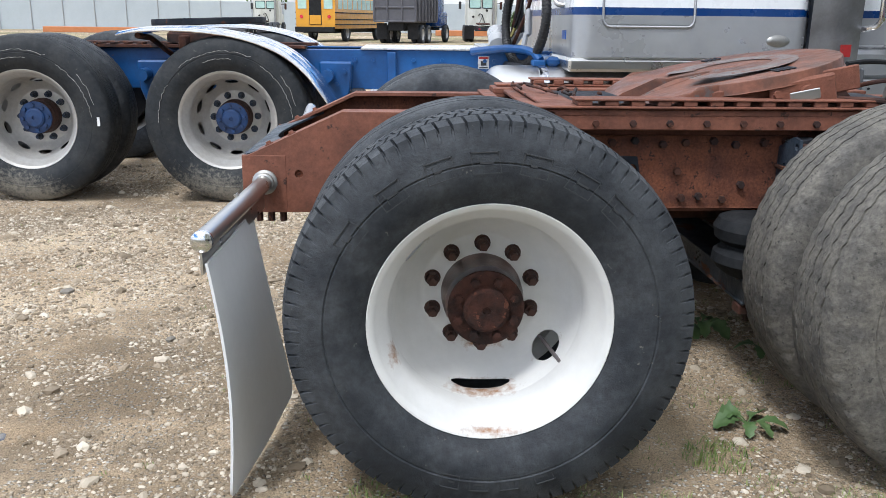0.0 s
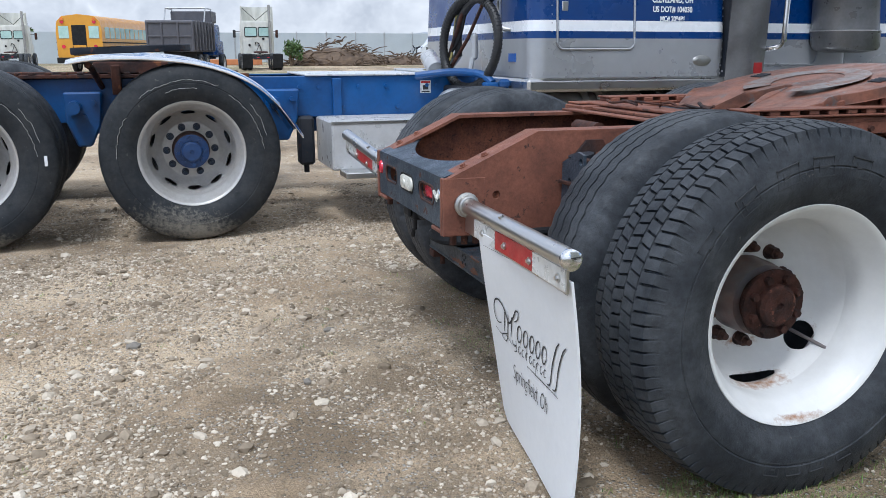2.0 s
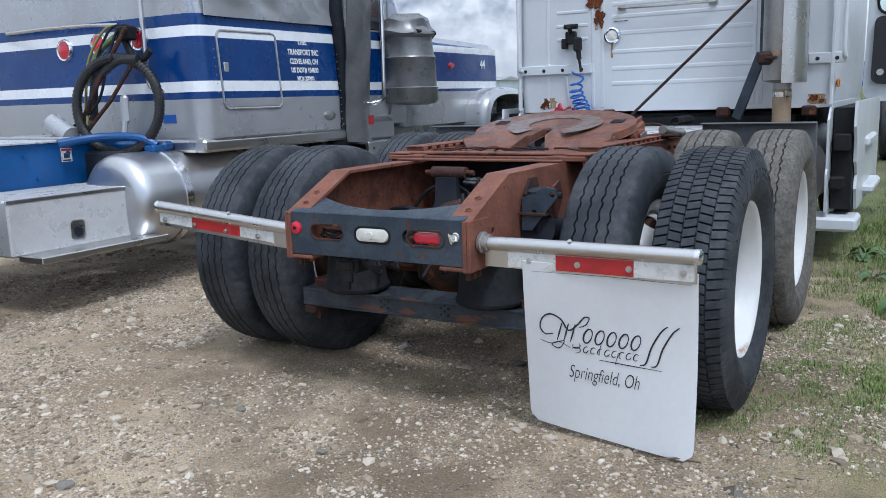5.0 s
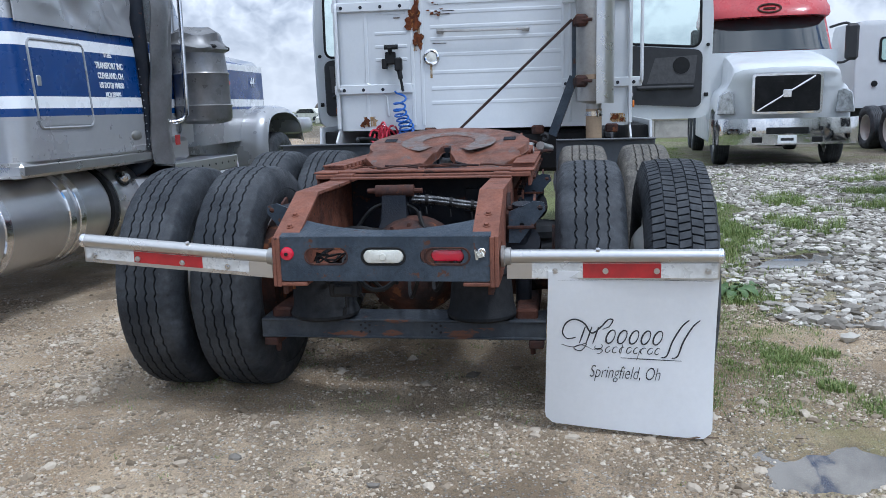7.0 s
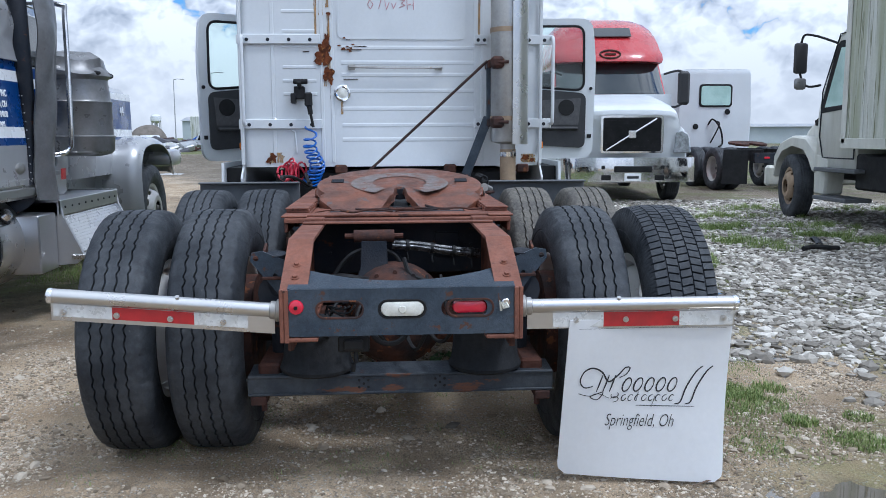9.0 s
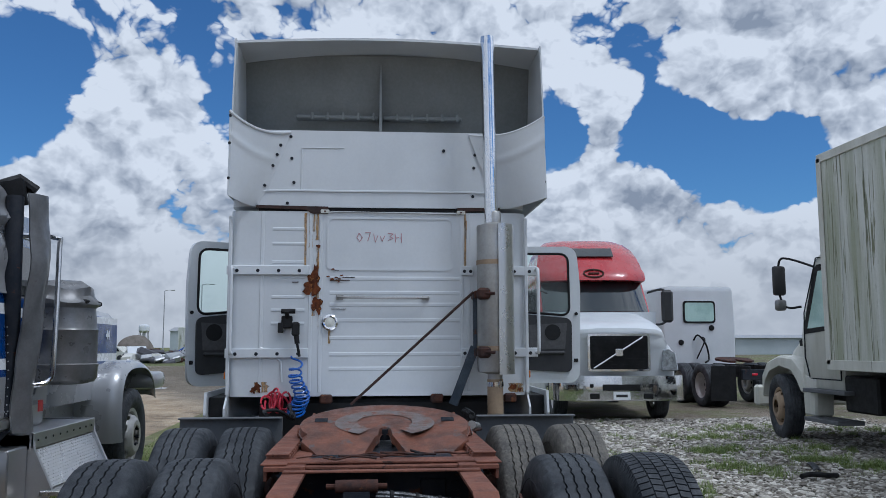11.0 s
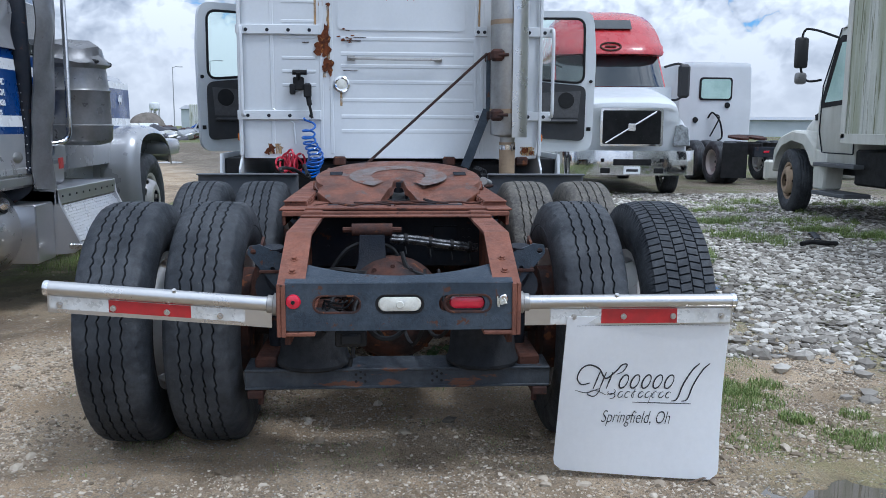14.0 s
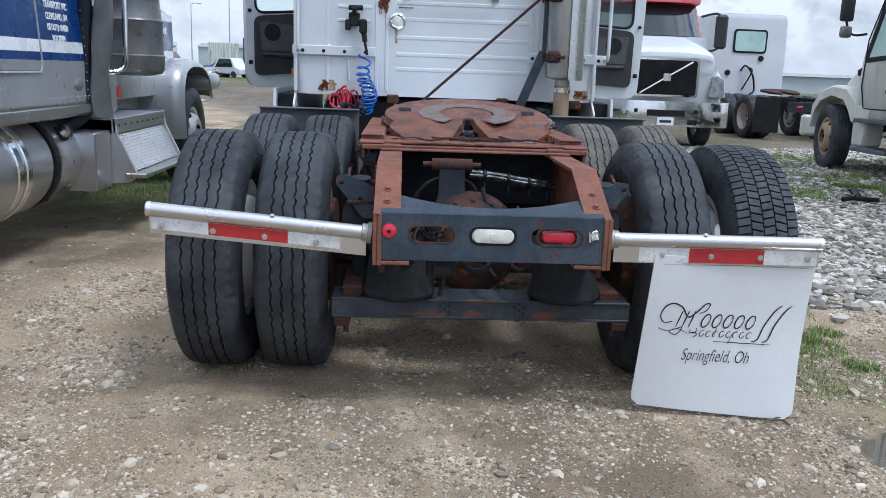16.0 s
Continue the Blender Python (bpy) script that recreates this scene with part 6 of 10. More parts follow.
for y, z0, z1, w in ((0.505, 2.33, 2.56, 0.010), (0.60, 2.10, 2.55, 0.010), (0.485, 1.62, 1.80, 0.006), (0.555, 2.27, 2.56, 0.013), (0.53, 2.40, 2.56, 0.006), (0.50, 2.10, 2.27, 0.010), (0.53, 1.72, 1.80, 0.010), (0.50, 1.86, 1.93, 0.014), (0.40, 1.50, 1.60, 0.008), (-0.695, 2.10, 2.56, 0.007), (-0.70, 2.35, 2.5, 0.012), (0.93, 1.12, 1.20, 0.05), (-1.10, 1.11, 1.18, 0.06)):
    bm = bmesh.new()
    ring = [(y + w * (1 if k < 6 else -1) * (1 + 0.7 * noise.noise(Vector((k * 1.7, y * 9, z0)))), z1 - (z1 - z0) * (k if k < 6 else 11 - k) / 5) for k in range(12)]
    prism(bm, ring, "x", CX - 0.0045, CX - 0.001)
    part("rust_streak", bm, "rust_stain", cab, smooth=0)
for y0, y1, z, h in ((0.40, 0.24, 2.005, 0.004), (0.30, 0.20, 2.03, 0.005), (0.385, 0.27, 1.775, 0.003), (0.70, 0.65, 1.99, 0.006), (0.36, 0.33, 2.085, 0.007)):
    bm = bmesh.new()
    ring = [(y0 + (y1 - y0) * k / 8, z + h * (0.6 + 0.7 * noise.noise(Vector((k * 1.3, z * 7, 1))))) for k in range(9)] + [(y1 + (y0 - y1) * k / 8, z - h * (0.6 + 0.7 * noise.noise(Vector((k * 1.7, z * 5, 4))))) for k in range(9)]
    prism(bm, ring, "x", CX - 0.0065, CX - 0.001)
    part("paint_chip", bm, "seal", cab, smooth=0)
for cy, cz, ry, rz in ((0.955, 1.155, 0.03, 0.03), (0.99, 1.13, 0.02, 0.018), (-1.08, 1.15, 0.03, 0.022), (-1.13, 1.13, 0.018, 0.016)):
    ragged(cy, cz, ry, rz, 9.0 + cy, "rust_paint", "rust_patch", out=0.0062)
# marker scrawl that cannot be read with certainty: faint red strokes
bm = bmesh.new()
for k, (y, w, h) in enumerate(((0.165, 0.022, 0.07), (0.10, 0.022, 0.075), (0.03, 0.022, 0.07), (-0.02, 0.018, 0.06), (-0.085, 0.022, 0.06), (-0.14, 0.018, 0.07), (-0.175, 0.016, 0.075))):
    z = 2.355 + 0.006 * math.sin(k * 2)
    strokes = (((0.2, 1, 1, 0), (1, 0, 0, -1), (0, -1, -1, 0), (-1, 0, 0.2, 1)), ((1, 0.9, -1, 1), (-1, 1, 0, -1)), ((1, 1, 0.4, -1), (0.4, -1, -0.6, 0.6)), ((1, 0.4, 0.2, -1), (0.2, -1, -1, 0.5)), ((1, 1, -1, 0.8), (-1, 0.8, 0.3, 0.1), (0.3, 0.1, -1, -0.4), (-1, -0.4, 1, -1)), ((1, 1, 0.8, -1), (0.8, 0, -0.8, 0.1)), ((0.2, 1, 0, -1), (0, 0, 0.8, 0)))[k]
    for a0, b0, a1, b1 in strokes:
        tube(bm, [(CX - 0.002, y + a0 * w, z + b0 * h / 2), (CX - 0.002, y + a1 * w, z + b1 * h / 2)], 0.0028, 4)
part("marker_scrawl", bm, "red_ink", cab)
# air gladhand with its hanging lines
bm = bmesh.new()
box(bm, CX - 0.05, CX - 0.003, 0.69, 0.775, 1.62, 1.72, 0.008)
cyl(bm, (CX - 0.06, 0.775, 1.755), (CX - 0.06, 0.665, 1.755), 0.020, 14)
cyl(bm, (CX - 0.08, 0.73, 1.755), (CX - 0.01, 0.73, 1.67), 0.018, 10)
box(bm, CX - 0.10, CX - 0.04, 0.63, 0.69, 1.56, 1.67, 0.012)
box(bm, CX - 0.07, CX - 0.01, 0.76, 0.80, 1.585, 1.665, 0.006)
cyl(bm, (CX - 0.07, 0.655, 1.57), (CX - 0.075, 0.645, 1.50), 0.020, 12)
part("air_line_holder", bm, "black", tractor, "black air line holder on the cab wall")
bm = bmesh.new()
tube(bm, stepped([(CX - 0.075, 0.65, 1.52), (CX - 0.08, 0.635, 1.45), (CX - 0.09, 0.625, 1.40)]), 0.011, 8)
pieces("air_hose", bm, "black", tractor)
bm = bmesh.new()
coil = []
for k in range(170):
    t = k / 169
    wide = 0.045 + 0.022 * t
    coil.append((CX - 0.12 + wide * math.sin(k * 0.42), 0.64 - 0.04 * t + 0.02 * math.sin(t * 9) + 0.10 * max(0, t - 0.72) + wide * math.cos(k * 0.42), 1.40 - 0.44 * t ** 0.62 + (0.014 + 0.02 * t) * math.sin(k * 0.42)))
part("coiled_air_line", tube(bm, coil, 0.0085, 6), "hose_blue", tractor, "blue coiled air line")
for j in range(6):
    rs = random.Random(60 + j)
    cy, cz, ry, rz, lean = 0.87 - 0.028 * j, 1.045 + rs.uniform(-0.02, 0.03), rs.uniform(0.03, 0.055), rs.uniform(0.04, 0.085), rs.uniform(-0.9, 0.9)
    lap = [(CX - 0.09 + 0.05 * math.sin(a + j), cy + ry * math.cos(a) + lean * rz * math.sin(a) * 0.5, cz + rz * math.sin(a)) for a in np.linspace(0.4 * j, 0.4 * j + 6.0, 30)]
    part("coiled_air_line", tube(bmesh.new(), lap, 0.0085, 6), "hose_red", tractor, "tangled red coiled air line")
bm = bmesh.new()
tube(bm, stepped([(CX - 0.12, 0.66, 0.97), (2.6, 0.62, 0.96), (2.3, 0.7, 1.04), (2.0, 0.75, 1.06), (1.85, 0.72, 1.05)]), 0.012, 8)
tube(bm, stepped([(CX - 0.1, 0.70, 1.0), (2.7, 0.66, 1.05), (2.3, 0.6, 1.0)]), 0.012, 8)
pieces("air_hose", bm, "black", tractor)

# brace rod and bent dark strut
bm = bmesh.new()
tube(bm, [(CX - 0.22, -0.735, 1.90), (CX - 0.15, 0.22, 1.03)], 0.011, 10)
part("brace_rod", bm, "seal", tractor, "thin dark brace rod")
bm = bmesh.new()
for (a, b) in (((CX - 0.17, -0.77, 1.90), (CX - 0.17, -0.77, 1.40)), ((CX - 0.17, -0.75, 1.47), (CX - 0.12, -0.58, 1.02))):
    m, length = frame_of(a, b)
    vs = []
    for z in (0, length):
        for u, v in ((-0.035, -0.012), (0.035, -0.012), (0.035, 0.012), (-0.035, 0.012)):
            vs.append(bm.verts.new(m @ Vector((v, u, z))))
    for f in ((0, 1, 2, 3), (4, 5, 6, 7), (0, 1, 5, 4), (1, 2, 6, 5), (2, 3, 7, 6), (3, 0, 4, 7)):
        bm.faces.new([vs[i] for i in f])
part("exhaust_strut", bm, "plate", tractor, "blue-black exhaust stay")
# exhaust: stack, muffler, heat shield, pipe
EXX, EXY = 2.93, -0.90
bm = bmesh.new()
cyl(bm, (EXX, EXY + 0.02, 2.44), (EXX, EXY + 0.04, 3.98), 0.055, 28)
part("upright_exhaust", bm, "chrome", tractor, "tall chromed exhaust stack", smooth=50)
bm = bmesh.new()
lathe(bm, [(0.054, 2.54), (0.060, 2.53), (0.060, 2.45), (0.135, 2.425), (0.137, 2.41), (0.137, 1.30), (0.132, 1.28), (0.06, 1.26), (0.057, 1.20), (0.062, 1.195), (0.062, 1.18)], m=at_pose((EXX, EXY, 0), pose(0, 0, 0, 90, 0, 0)) , seg=36)
muffler = part("muffler", bm, "muffler", tractor, "dull grey cylindrical muffler", smooth=40)
bm = bmesh.new()
sheet(bm, lambda u, v: (EXX + 0.155 * math.sin(radians(-215 + 120 * u)), EXY + 0.155 * math.cos(radians(-215 + 120 * u)), 1.26 + 1.17 * v), 10, 6, 0.004)
part("heat_shield", bm, "stainless", muffler, "bright heat shield")
bm = bmesh.new()
for z in (2.13, 1.46):
    cyl(bm, (EXX, EXY, z - 0.018), (EXX, EXY, z + 0.018), 0.141, 36, caps=False)
pieces("clamp_band", bm, "exhaust_pipe", muffler)
bm = bmesh.new()
for z in (1.88, 1.43):
    box(bm, EXX - 0.02, CX, EXY + 0.10, EXY + 0.16, z - 0.03, z + 0.03, 0.008)
    box(bm, EXX - 0.155, EXX - 0.05, EXY + 0.05, EXY + 0.15, z - 0.045, z + 0.045, 0.02)
    cyl(bm, (EXX - 0.17, EXY + 0.02, z), (EXX - 0.13, EXY + 0.14, z), 0.012, 8)
pieces("muffler_bracket", bm, "rust_dark", tractor, "rusted muffler bracket")
bm = bmesh.new()
tube(bm, stepped([(EXX, EXY, 1.22), (EXX, EXY, 1.05), (EXX + 0.02, EXY, 0.93), (EXX + 0.15, EXY + 0.02, 0.84), (EXX + 0.5, EXY + 0.05, 0.80)]), 0.062, 18)
part("exhaust_pipe", bm, "exhaust_pipe", tractor, "tan scorched lower exhaust pipe")
bm = bmesh.new()
cyl(bm, (EXX, EXY, 1.165), (EXX, EXY, 1.20), 0.066, 24)
cyl(bm, (EXX - 0.06, EXY - 0.03, 1.16), (EXX - 0.09, EXY - 0.03, 1.215), 0.010, 8)
part("pipe_clamp", bm, "chrome", tractor)

# roof fairing: side wings that reach back past the wall and leave a dark hollow between them
bm = bmesh.new()
loft(bm, [[(x, y, z) for x, y in rounded(CX + 0.002, 5.4, -w, w, 0.10, 5)] for z, w in ((2.60, 1.195), (3.235, 1.19))], caps=True)
upper = part("upper_wall", bm, "cab_white", tractor, "white upper sleeper wall")
bm = bmesh.new()
prism(bm, [(-0.62, 2.565), (0.98, 2.565), (0.98, 2.60), (-0.62, 2.60)], "x", CX + 0.02, CX + 0.06)
part("seam_gap", bm, "black", tractor)
for ring in ([(1.0, 2.612), (0.42, 2.604), (0.42, 2.545), (0.55, 2.545), (0.60, 2.578), (1.0, 2.590)], [(-0.63, 2.604), (-0.98, 2.606), (-0.98, 2.584), (-0.72, 2.575), (-0.66, 2.545), (-0.63, 2.548)]):
    part("torn_seal", prism(bmesh.new(), ring, "x", CX - 0.010, CX + 0.0), "seal", tractor, "torn dark rusty seal strip", smooth=0)
for y in (0.445, -0.66):
    bm = boxed(CX - 0.022, CX - 0.006, y - 0.035, y + 0.035, 2.548, 2.578, 0.004)
    tab = part("seam_tab", bm, "white_dirty", tractor, "pale bent seam tab")
    part("bolt", cyl(bmesh.new(), (CX - 0.022, y, 2.563), (CX - 0.028, y, 2.563), 0.008, 6), "rust_dark", tab)
part("seam_rod", tube(bmesh.new(), [(CX - 0.008, 0.40, 2.562), (CX - 0.012, -0.1, 2.556), (CX - 0.008, -0.62, 2.55)], 0.006, 6), "steel_post", tractor)
for side in (-1, 1):
    w_out = 1.195 if side > 0 else 1.33

    def wing(u, v, side=side, w_out=w_out):
        z0 = 2.602 + 0.06 * u ** 2
        z1 = 3.215 + 0.10 * u ** 3 - 0.03 * math.sin(math.pi * u) + 0.02 * u
        inner = 1.0 - 0.27 * v ** 0.8
        z = z0 + (z1 - z0) * v
        ease = u * u * (3 - 2 * u) * 0.6 + u * 0.4
        crease = 0.010 * math.exp(-((v - 0.62 - 0.12 * u) / 0.035) ** 2) * min(1.0, 3 * u)
        return (CX - 0.19 * ease - crease, side * (inner + (w_out - inner) * u), z)
    bm = bmesh.new()
    sheet(bm, wing, 16, 24, 0.010)
    wg = part("fairing_wing", bm, "cab_white", tractor, "white roof fairing wing", smooth=50)
    part("wing_lip", tube(bmesh.new(), [wing(k / 14, 1.0) for k in range(15)], 0.013, 8), "cab_white", wg)
    bm = bmesh.new()
    sheet(bm, lambda u, v: (CX - 0.19 + 2.2 * u, side * (w_out - 0.03 * v - 0.10 * max(0, u - 0.5)), 2.66 + 1.27 * v), 12, 8, 0.012)
    part("fairing_side", bm, "cab_white", wg, smooth=50)
    bm = bmesh.new()
    for v in (0.62, 0.2, 0.95):
        p = wing(0.985, v)
        cyl(bm, (p[0] - 0.006, p[1], p[2]), (p[0] + 0.01, p[1], p[2]), 0.012, 8)
    for v in (0.28, 0.55, 0.70, 0.83):
        p = wing(0.10, v)
        cyl(bm, (p[0] - 0.008, p[1], p[2]), (p[0] + 0.01, p[1], p[2]), 0.013, 8)
    pieces("rivet", bm, "chassis", wg)
bm = bmesh.new()
sheet(bm, lambda u, v: (CX - 0.14 + 2.4 * v, -1.32 + 2.50 * u, 3.93 + 0.05 * math.sin(math.pi * u) - 0.55 * v ** 2.2), 12, 10, 0.02)
part("fairing_roof", bm, "cab_white", tractor, "white roof fairing top", smooth=50)
# lining, ledges and rib share a grey with the hollow's shade painted in
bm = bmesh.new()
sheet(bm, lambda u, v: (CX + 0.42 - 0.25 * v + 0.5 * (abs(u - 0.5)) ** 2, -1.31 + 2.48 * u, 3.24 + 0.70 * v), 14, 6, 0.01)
part("fairing_lining", bm, "cab_grey", tractor, "fairing lining with shade put into its grey")
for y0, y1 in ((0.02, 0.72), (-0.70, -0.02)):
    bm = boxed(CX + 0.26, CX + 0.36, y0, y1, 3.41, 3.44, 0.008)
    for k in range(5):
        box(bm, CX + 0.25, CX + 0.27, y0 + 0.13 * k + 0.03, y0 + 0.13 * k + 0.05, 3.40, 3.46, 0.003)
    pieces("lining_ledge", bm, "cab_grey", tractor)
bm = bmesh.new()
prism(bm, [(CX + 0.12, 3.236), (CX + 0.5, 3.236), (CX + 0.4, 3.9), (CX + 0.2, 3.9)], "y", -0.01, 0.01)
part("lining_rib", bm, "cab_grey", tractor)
bm = bmesh.new()
for y, z in ((0.73, 3.18), (0.70, 2.80), (-0.52, 3.08), (-0.78, 3.05), (-0.77, 2.94), (-0.76, 2.70), (0.72, 3.0), (0.75, 2.63), (-0.95, 2.63)):
    cyl(bm, (CX + 0.003, y, z), (CX - 0.006, y, z), 0.013, 10)
pieces("rivet", bm, "chassis", upper)
bm = bmesh.new()
tube(bm, smooth_path([(CX, 0.99, 2.62), (CX, 0.97, 2.69), (CX, 0.90, 2.73), (CX, 0.3, 2.732), (CX, -0.9, 2.73), (CX, -0.97, 2.69), (CX, -0.99, 2.62)], 4), 0.010, 6)
tube(bm, [(CX, 0.64, 3.08), (CX, 0.64, 2.74)], 0.006, 6)
tube(bm, [(CX, 0.64, 3.09), (CX, 0.3, 3.09)], 0.004, 6)
part("pressed_rib", bm, "cab_white", upper)

# lower edge of the cab, with mounts and a step plate behind it
bm = bmesh.new()
for y in (0.82, 0.42, -0.46, -1.05):
    box(bm, CX - 0.03, CX + 0.05, y - 0.05, y + 0.05, 1.03, 1.10, 0.012)
pieces("cab_mount", bm, "rust_dark", tractor, "rusty cab mounts")
bm = boxed(2.0, 3.3, -0.43, 0.43, 0.94, 0.965, 0.004)
part("catwalk", bm, "tread_plate", tractor, "pale tread plate catwalk")
bm = bmesh.new()
box(bm, 3.2, 5.5, -0.95, 0.95, 0.72, 1.06, 0.03)
part("engine_underside", bm, "black", tractor)
for side in (-1, 1):
    bm = bmesh.new()
    cyl(bm, (3.3, side * 0.88, 0.62), (4.9, side * 0.88, 0.62), 0.30, 32)
    part("fuel_tank", bm, "tank", tractor, "aluminium fuel tank behind the side fairing")
# white side fairing with steps, broken open at its rear
for side in (-1, 1):
    bm = bmesh.new()
    s = side
    prism(bm, [(3.05, 0.36), (3.02, 0.62), (3.06, 0.66), (3.03, 1.0), (3.18, 1.12), (5.4, 1.12), (5.4, 0.42), (3.5, 0.30), (3.12, 0.30)], "y", s * 1.185, s * 1.20)
    ob = part("side_fairing", bm, "cab_white", tractor, "broken white side fairing")
    bm = bmesh.new()
    prism(bm, [(3.42, 0.34), (3.30, 0.50), (3.36, 0.60), (3.22, 0.70), (3.20, 0.86), (3.12, 0.95), (3.14, 1.12), (5.4, 1.12), (5.4, 0.36), (4.6, 0.34)], "y", s * 1.345, s * 1.365)
    part("outer_skin", bm, "cab_white", ob, "torn outer skin of the fairing")
    # long black block paints the dark of the openings; two short frame pieces behind
    bm = boxed(3.22, 5.3, min(s * 1.205, s * 1.34), max(s * 1.205, s * 1.34), 0.36, 1.08, 0.004)
    box(bm, 3.10, 3.22, min(s * 1.21, s * 1.30), max(s * 1.21, s * 1.30), 0.52, 0.60, 0.01)
    box(bm, 3.12, 3.22, min(s * 1.22, s * 1.33), max(s * 1.22, s * 1.33), 0.78, 0.90, 0.01)
    part("fairing_frame", bm, "black", ob, "frame pieces and black shade filler inside the broken fairing")
    bm = boxed(3.05, 3.40, min(s * 1.0, s * 1.40), max(s * 1.0, s * 1.40), 0.22, 0.32, 0.02)
    box(bm, 3.9, 4.7, min(s * 1.1, s * 1.44), max(s * 1.1, s * 1.44), 0.40, 0.47, 0.02)
    box(bm, 3.9, 4.7, min(s * 1.1, s * 1.40), max(s * 1.1, s * 1.40), 0.76, 0.84, 0.02)
    pieces("step", bm, "cab_white", ob)
    bm = boxed(CX + 0.05, CX + 0.11, min(s * 1.214, s * 1.23), max(s * 1.214, s * 1.23), 1.22, 1.28, 0.008)
    part("marker_lamp", bm, "amber_lens", ob)


# open doors with window, trim and handle
def fillet(pts, r, n=5):
    """Round the corners of a polygon."""
    out = []
    for i, p in enumerate(pts):
        p, a, b = Vector(p), Vector(pts[i - 1]), Vector(pts[(i + 1) % len(pts)])
        q0, q1 = p + (a - p).normalized() * min(r, 0.45 * (a - p).length), p + (b - p).normalized() * min(r, 0.45 * (b - p).length)
        for k in range(n + 1):
            t = k / n
            q = q0 * (1 - t) ** 2 + p * 2 * t * (1 - t) + q1 * t * t
            out.append((q.x, q.y))
    return out


def door(side, swing, width):
    """A door swung open: hinged forward, its inner face looks back."""
    k = width / 0.74
    outer = [(0.0, 1.08), (0.72, 1.08), (0.74, 2.10), (0.71, 2.55), (0.02, 2.55)]
    win = [(0.07, 1.86), (0.645, 1.80), (0.64, 2.47), (0.08, 2.47)]
    outer, win = fillet([(y * k, z) for y, z in outer], 0.13), fillet([(y * k, z) for y, z in win], 0.10)
    m = Matrix.Translation((5.42, side * 1.215, 0)) @ pose(0, 0, 0, 0, 0, swing * side) @ Matrix.Diagonal((1, side, 1, 1))
    ob = part("door", holed_plate(bmesh.new(), outer, [win], "x", -0.04, 0.03), "cab_white", tractor, "open white cab door with dark inner trim", at=m, smooth=30)
    part("inner_trim", prism(bmesh.new(), fillet([(0.05 * k, 1.24), (0.655 * k, 1.19), (0.66 * k, 1.77), (0.06 * k, 1.84)], 0.08), "x", -0.075, -0.04), "dark_trim", ob, "dark grey moulded door trim")
    pane = part("pane", prism(bmesh.new(), win, "x", -0.012, -0.006), "glass", ob)
    pane.visible_shadow = False
    part("window_seal", tube(bmesh.new(), [(-0.042, y, z) for y, z in win + win[:1]], 0.013, 6), "black", ob)
    part("speaker_grille", cyl(bmesh.new(), (-0.073, 0.50 * k, 1.62), (-0.084, 0.50 * k, 1.62), 0.085, 28), "black", ob)
    part("fabric_panel", prism(bmesh.new(), [(0.24 * k, 1.44), (0.60 * k, 1.44), (0.62 * k, 1.72), (0.30 * k, 1.70)], "x", -0.079, -0.072), "cloth", ob, "worn grey fabric insert")
    bm = boxed(-0.115, -0.07, 0.16 * k, 0.60 * k, 1.38, 1.42, 0.015)
    part("arm_rest", bm, "dark_trim", ob)
    bm = bmesh.new()
    cyl(bm, (-0.076, 0.11 * k, 1.34), (-0.09, 0.11 * k, 1.34), 0.03, 14)
    part("pull_ring", bm, "chrome", ob)
    bm = bmesh.new()
    cyl(bm, (-0.042, 0.70 * k, 1.82), (-0.06, 0.70 * k, 1.82), 0.018, 10)
    box(bm, -0.05, -0.04, 0.675 * k, 0.71 * k, 1.30, 1.34, 0.004)
    pieces("latch", bm, "black", ob)
    return ob


door(1, 30, 0.83)
door(-1, 4, 0.97)


# ---- the blue and silver truck parked alongside ----
blue = thing("semi_truck", "wrecked silver and blue tractor on a blue frame", "truck", (0, 3.85, 0))
BX = (-1.405, -2.74)
for ax in BX:
    for side in (-1, 1):
        outer_wheel = dual(blue, ax, 0, 0.555, side, (TYRE_WORN, TYRE_RIB), (RIM_GREY, RIM_GREY), HUB_BLUE, LUG_DARK, 17, "grey aluminium wheel with blue hub", 1.085, 1.135)
        for a0, a1, rr in ((20, 75, 0.405), (84, 150, 0.425), (100, 128, 0.38), (165, 200, 0.415), (30, 60, 0.44)):
            rs = random.Random(a0)
            arc = [((rr + rs.uniform(-0.006, 0.006)) * math.cos(radians(a)), -0.1482, (rr + rs.uniform(-0.006, 0.006)) * math.sin(radians(a))) for a in range(a0, a1, 3)]
            part("chalk_mark", tube(bmesh.new(), arc, 0.0013, 4), "chalk", outer_wheel)
    bm = bmesh.new()
    cyl(bm, (ax, -0.98, 0.555), (ax, 0.98, 0.555), 0.07, 14)
    lathe(bm, [(0.0, -0.2), (0.15, -0.15), (0.2, 0.0), (0.15, 0.12), (0.0, 0.3)], m=at_pose((ax, 0, 0.555), pose(0, 0, 0, 0, 0, -90)), seg=24)
    part("axle", bm, "blue_frame", blue)
    for side in (-1, 1):
        bm = bmesh.new()
        cyl(bm, (ax, side * 0.62, 0.555), (ax, side * 0.915, 0.555), 0.245, 28)
        part("brake_drum", bm, "chassis", blue, "dark brake drum")
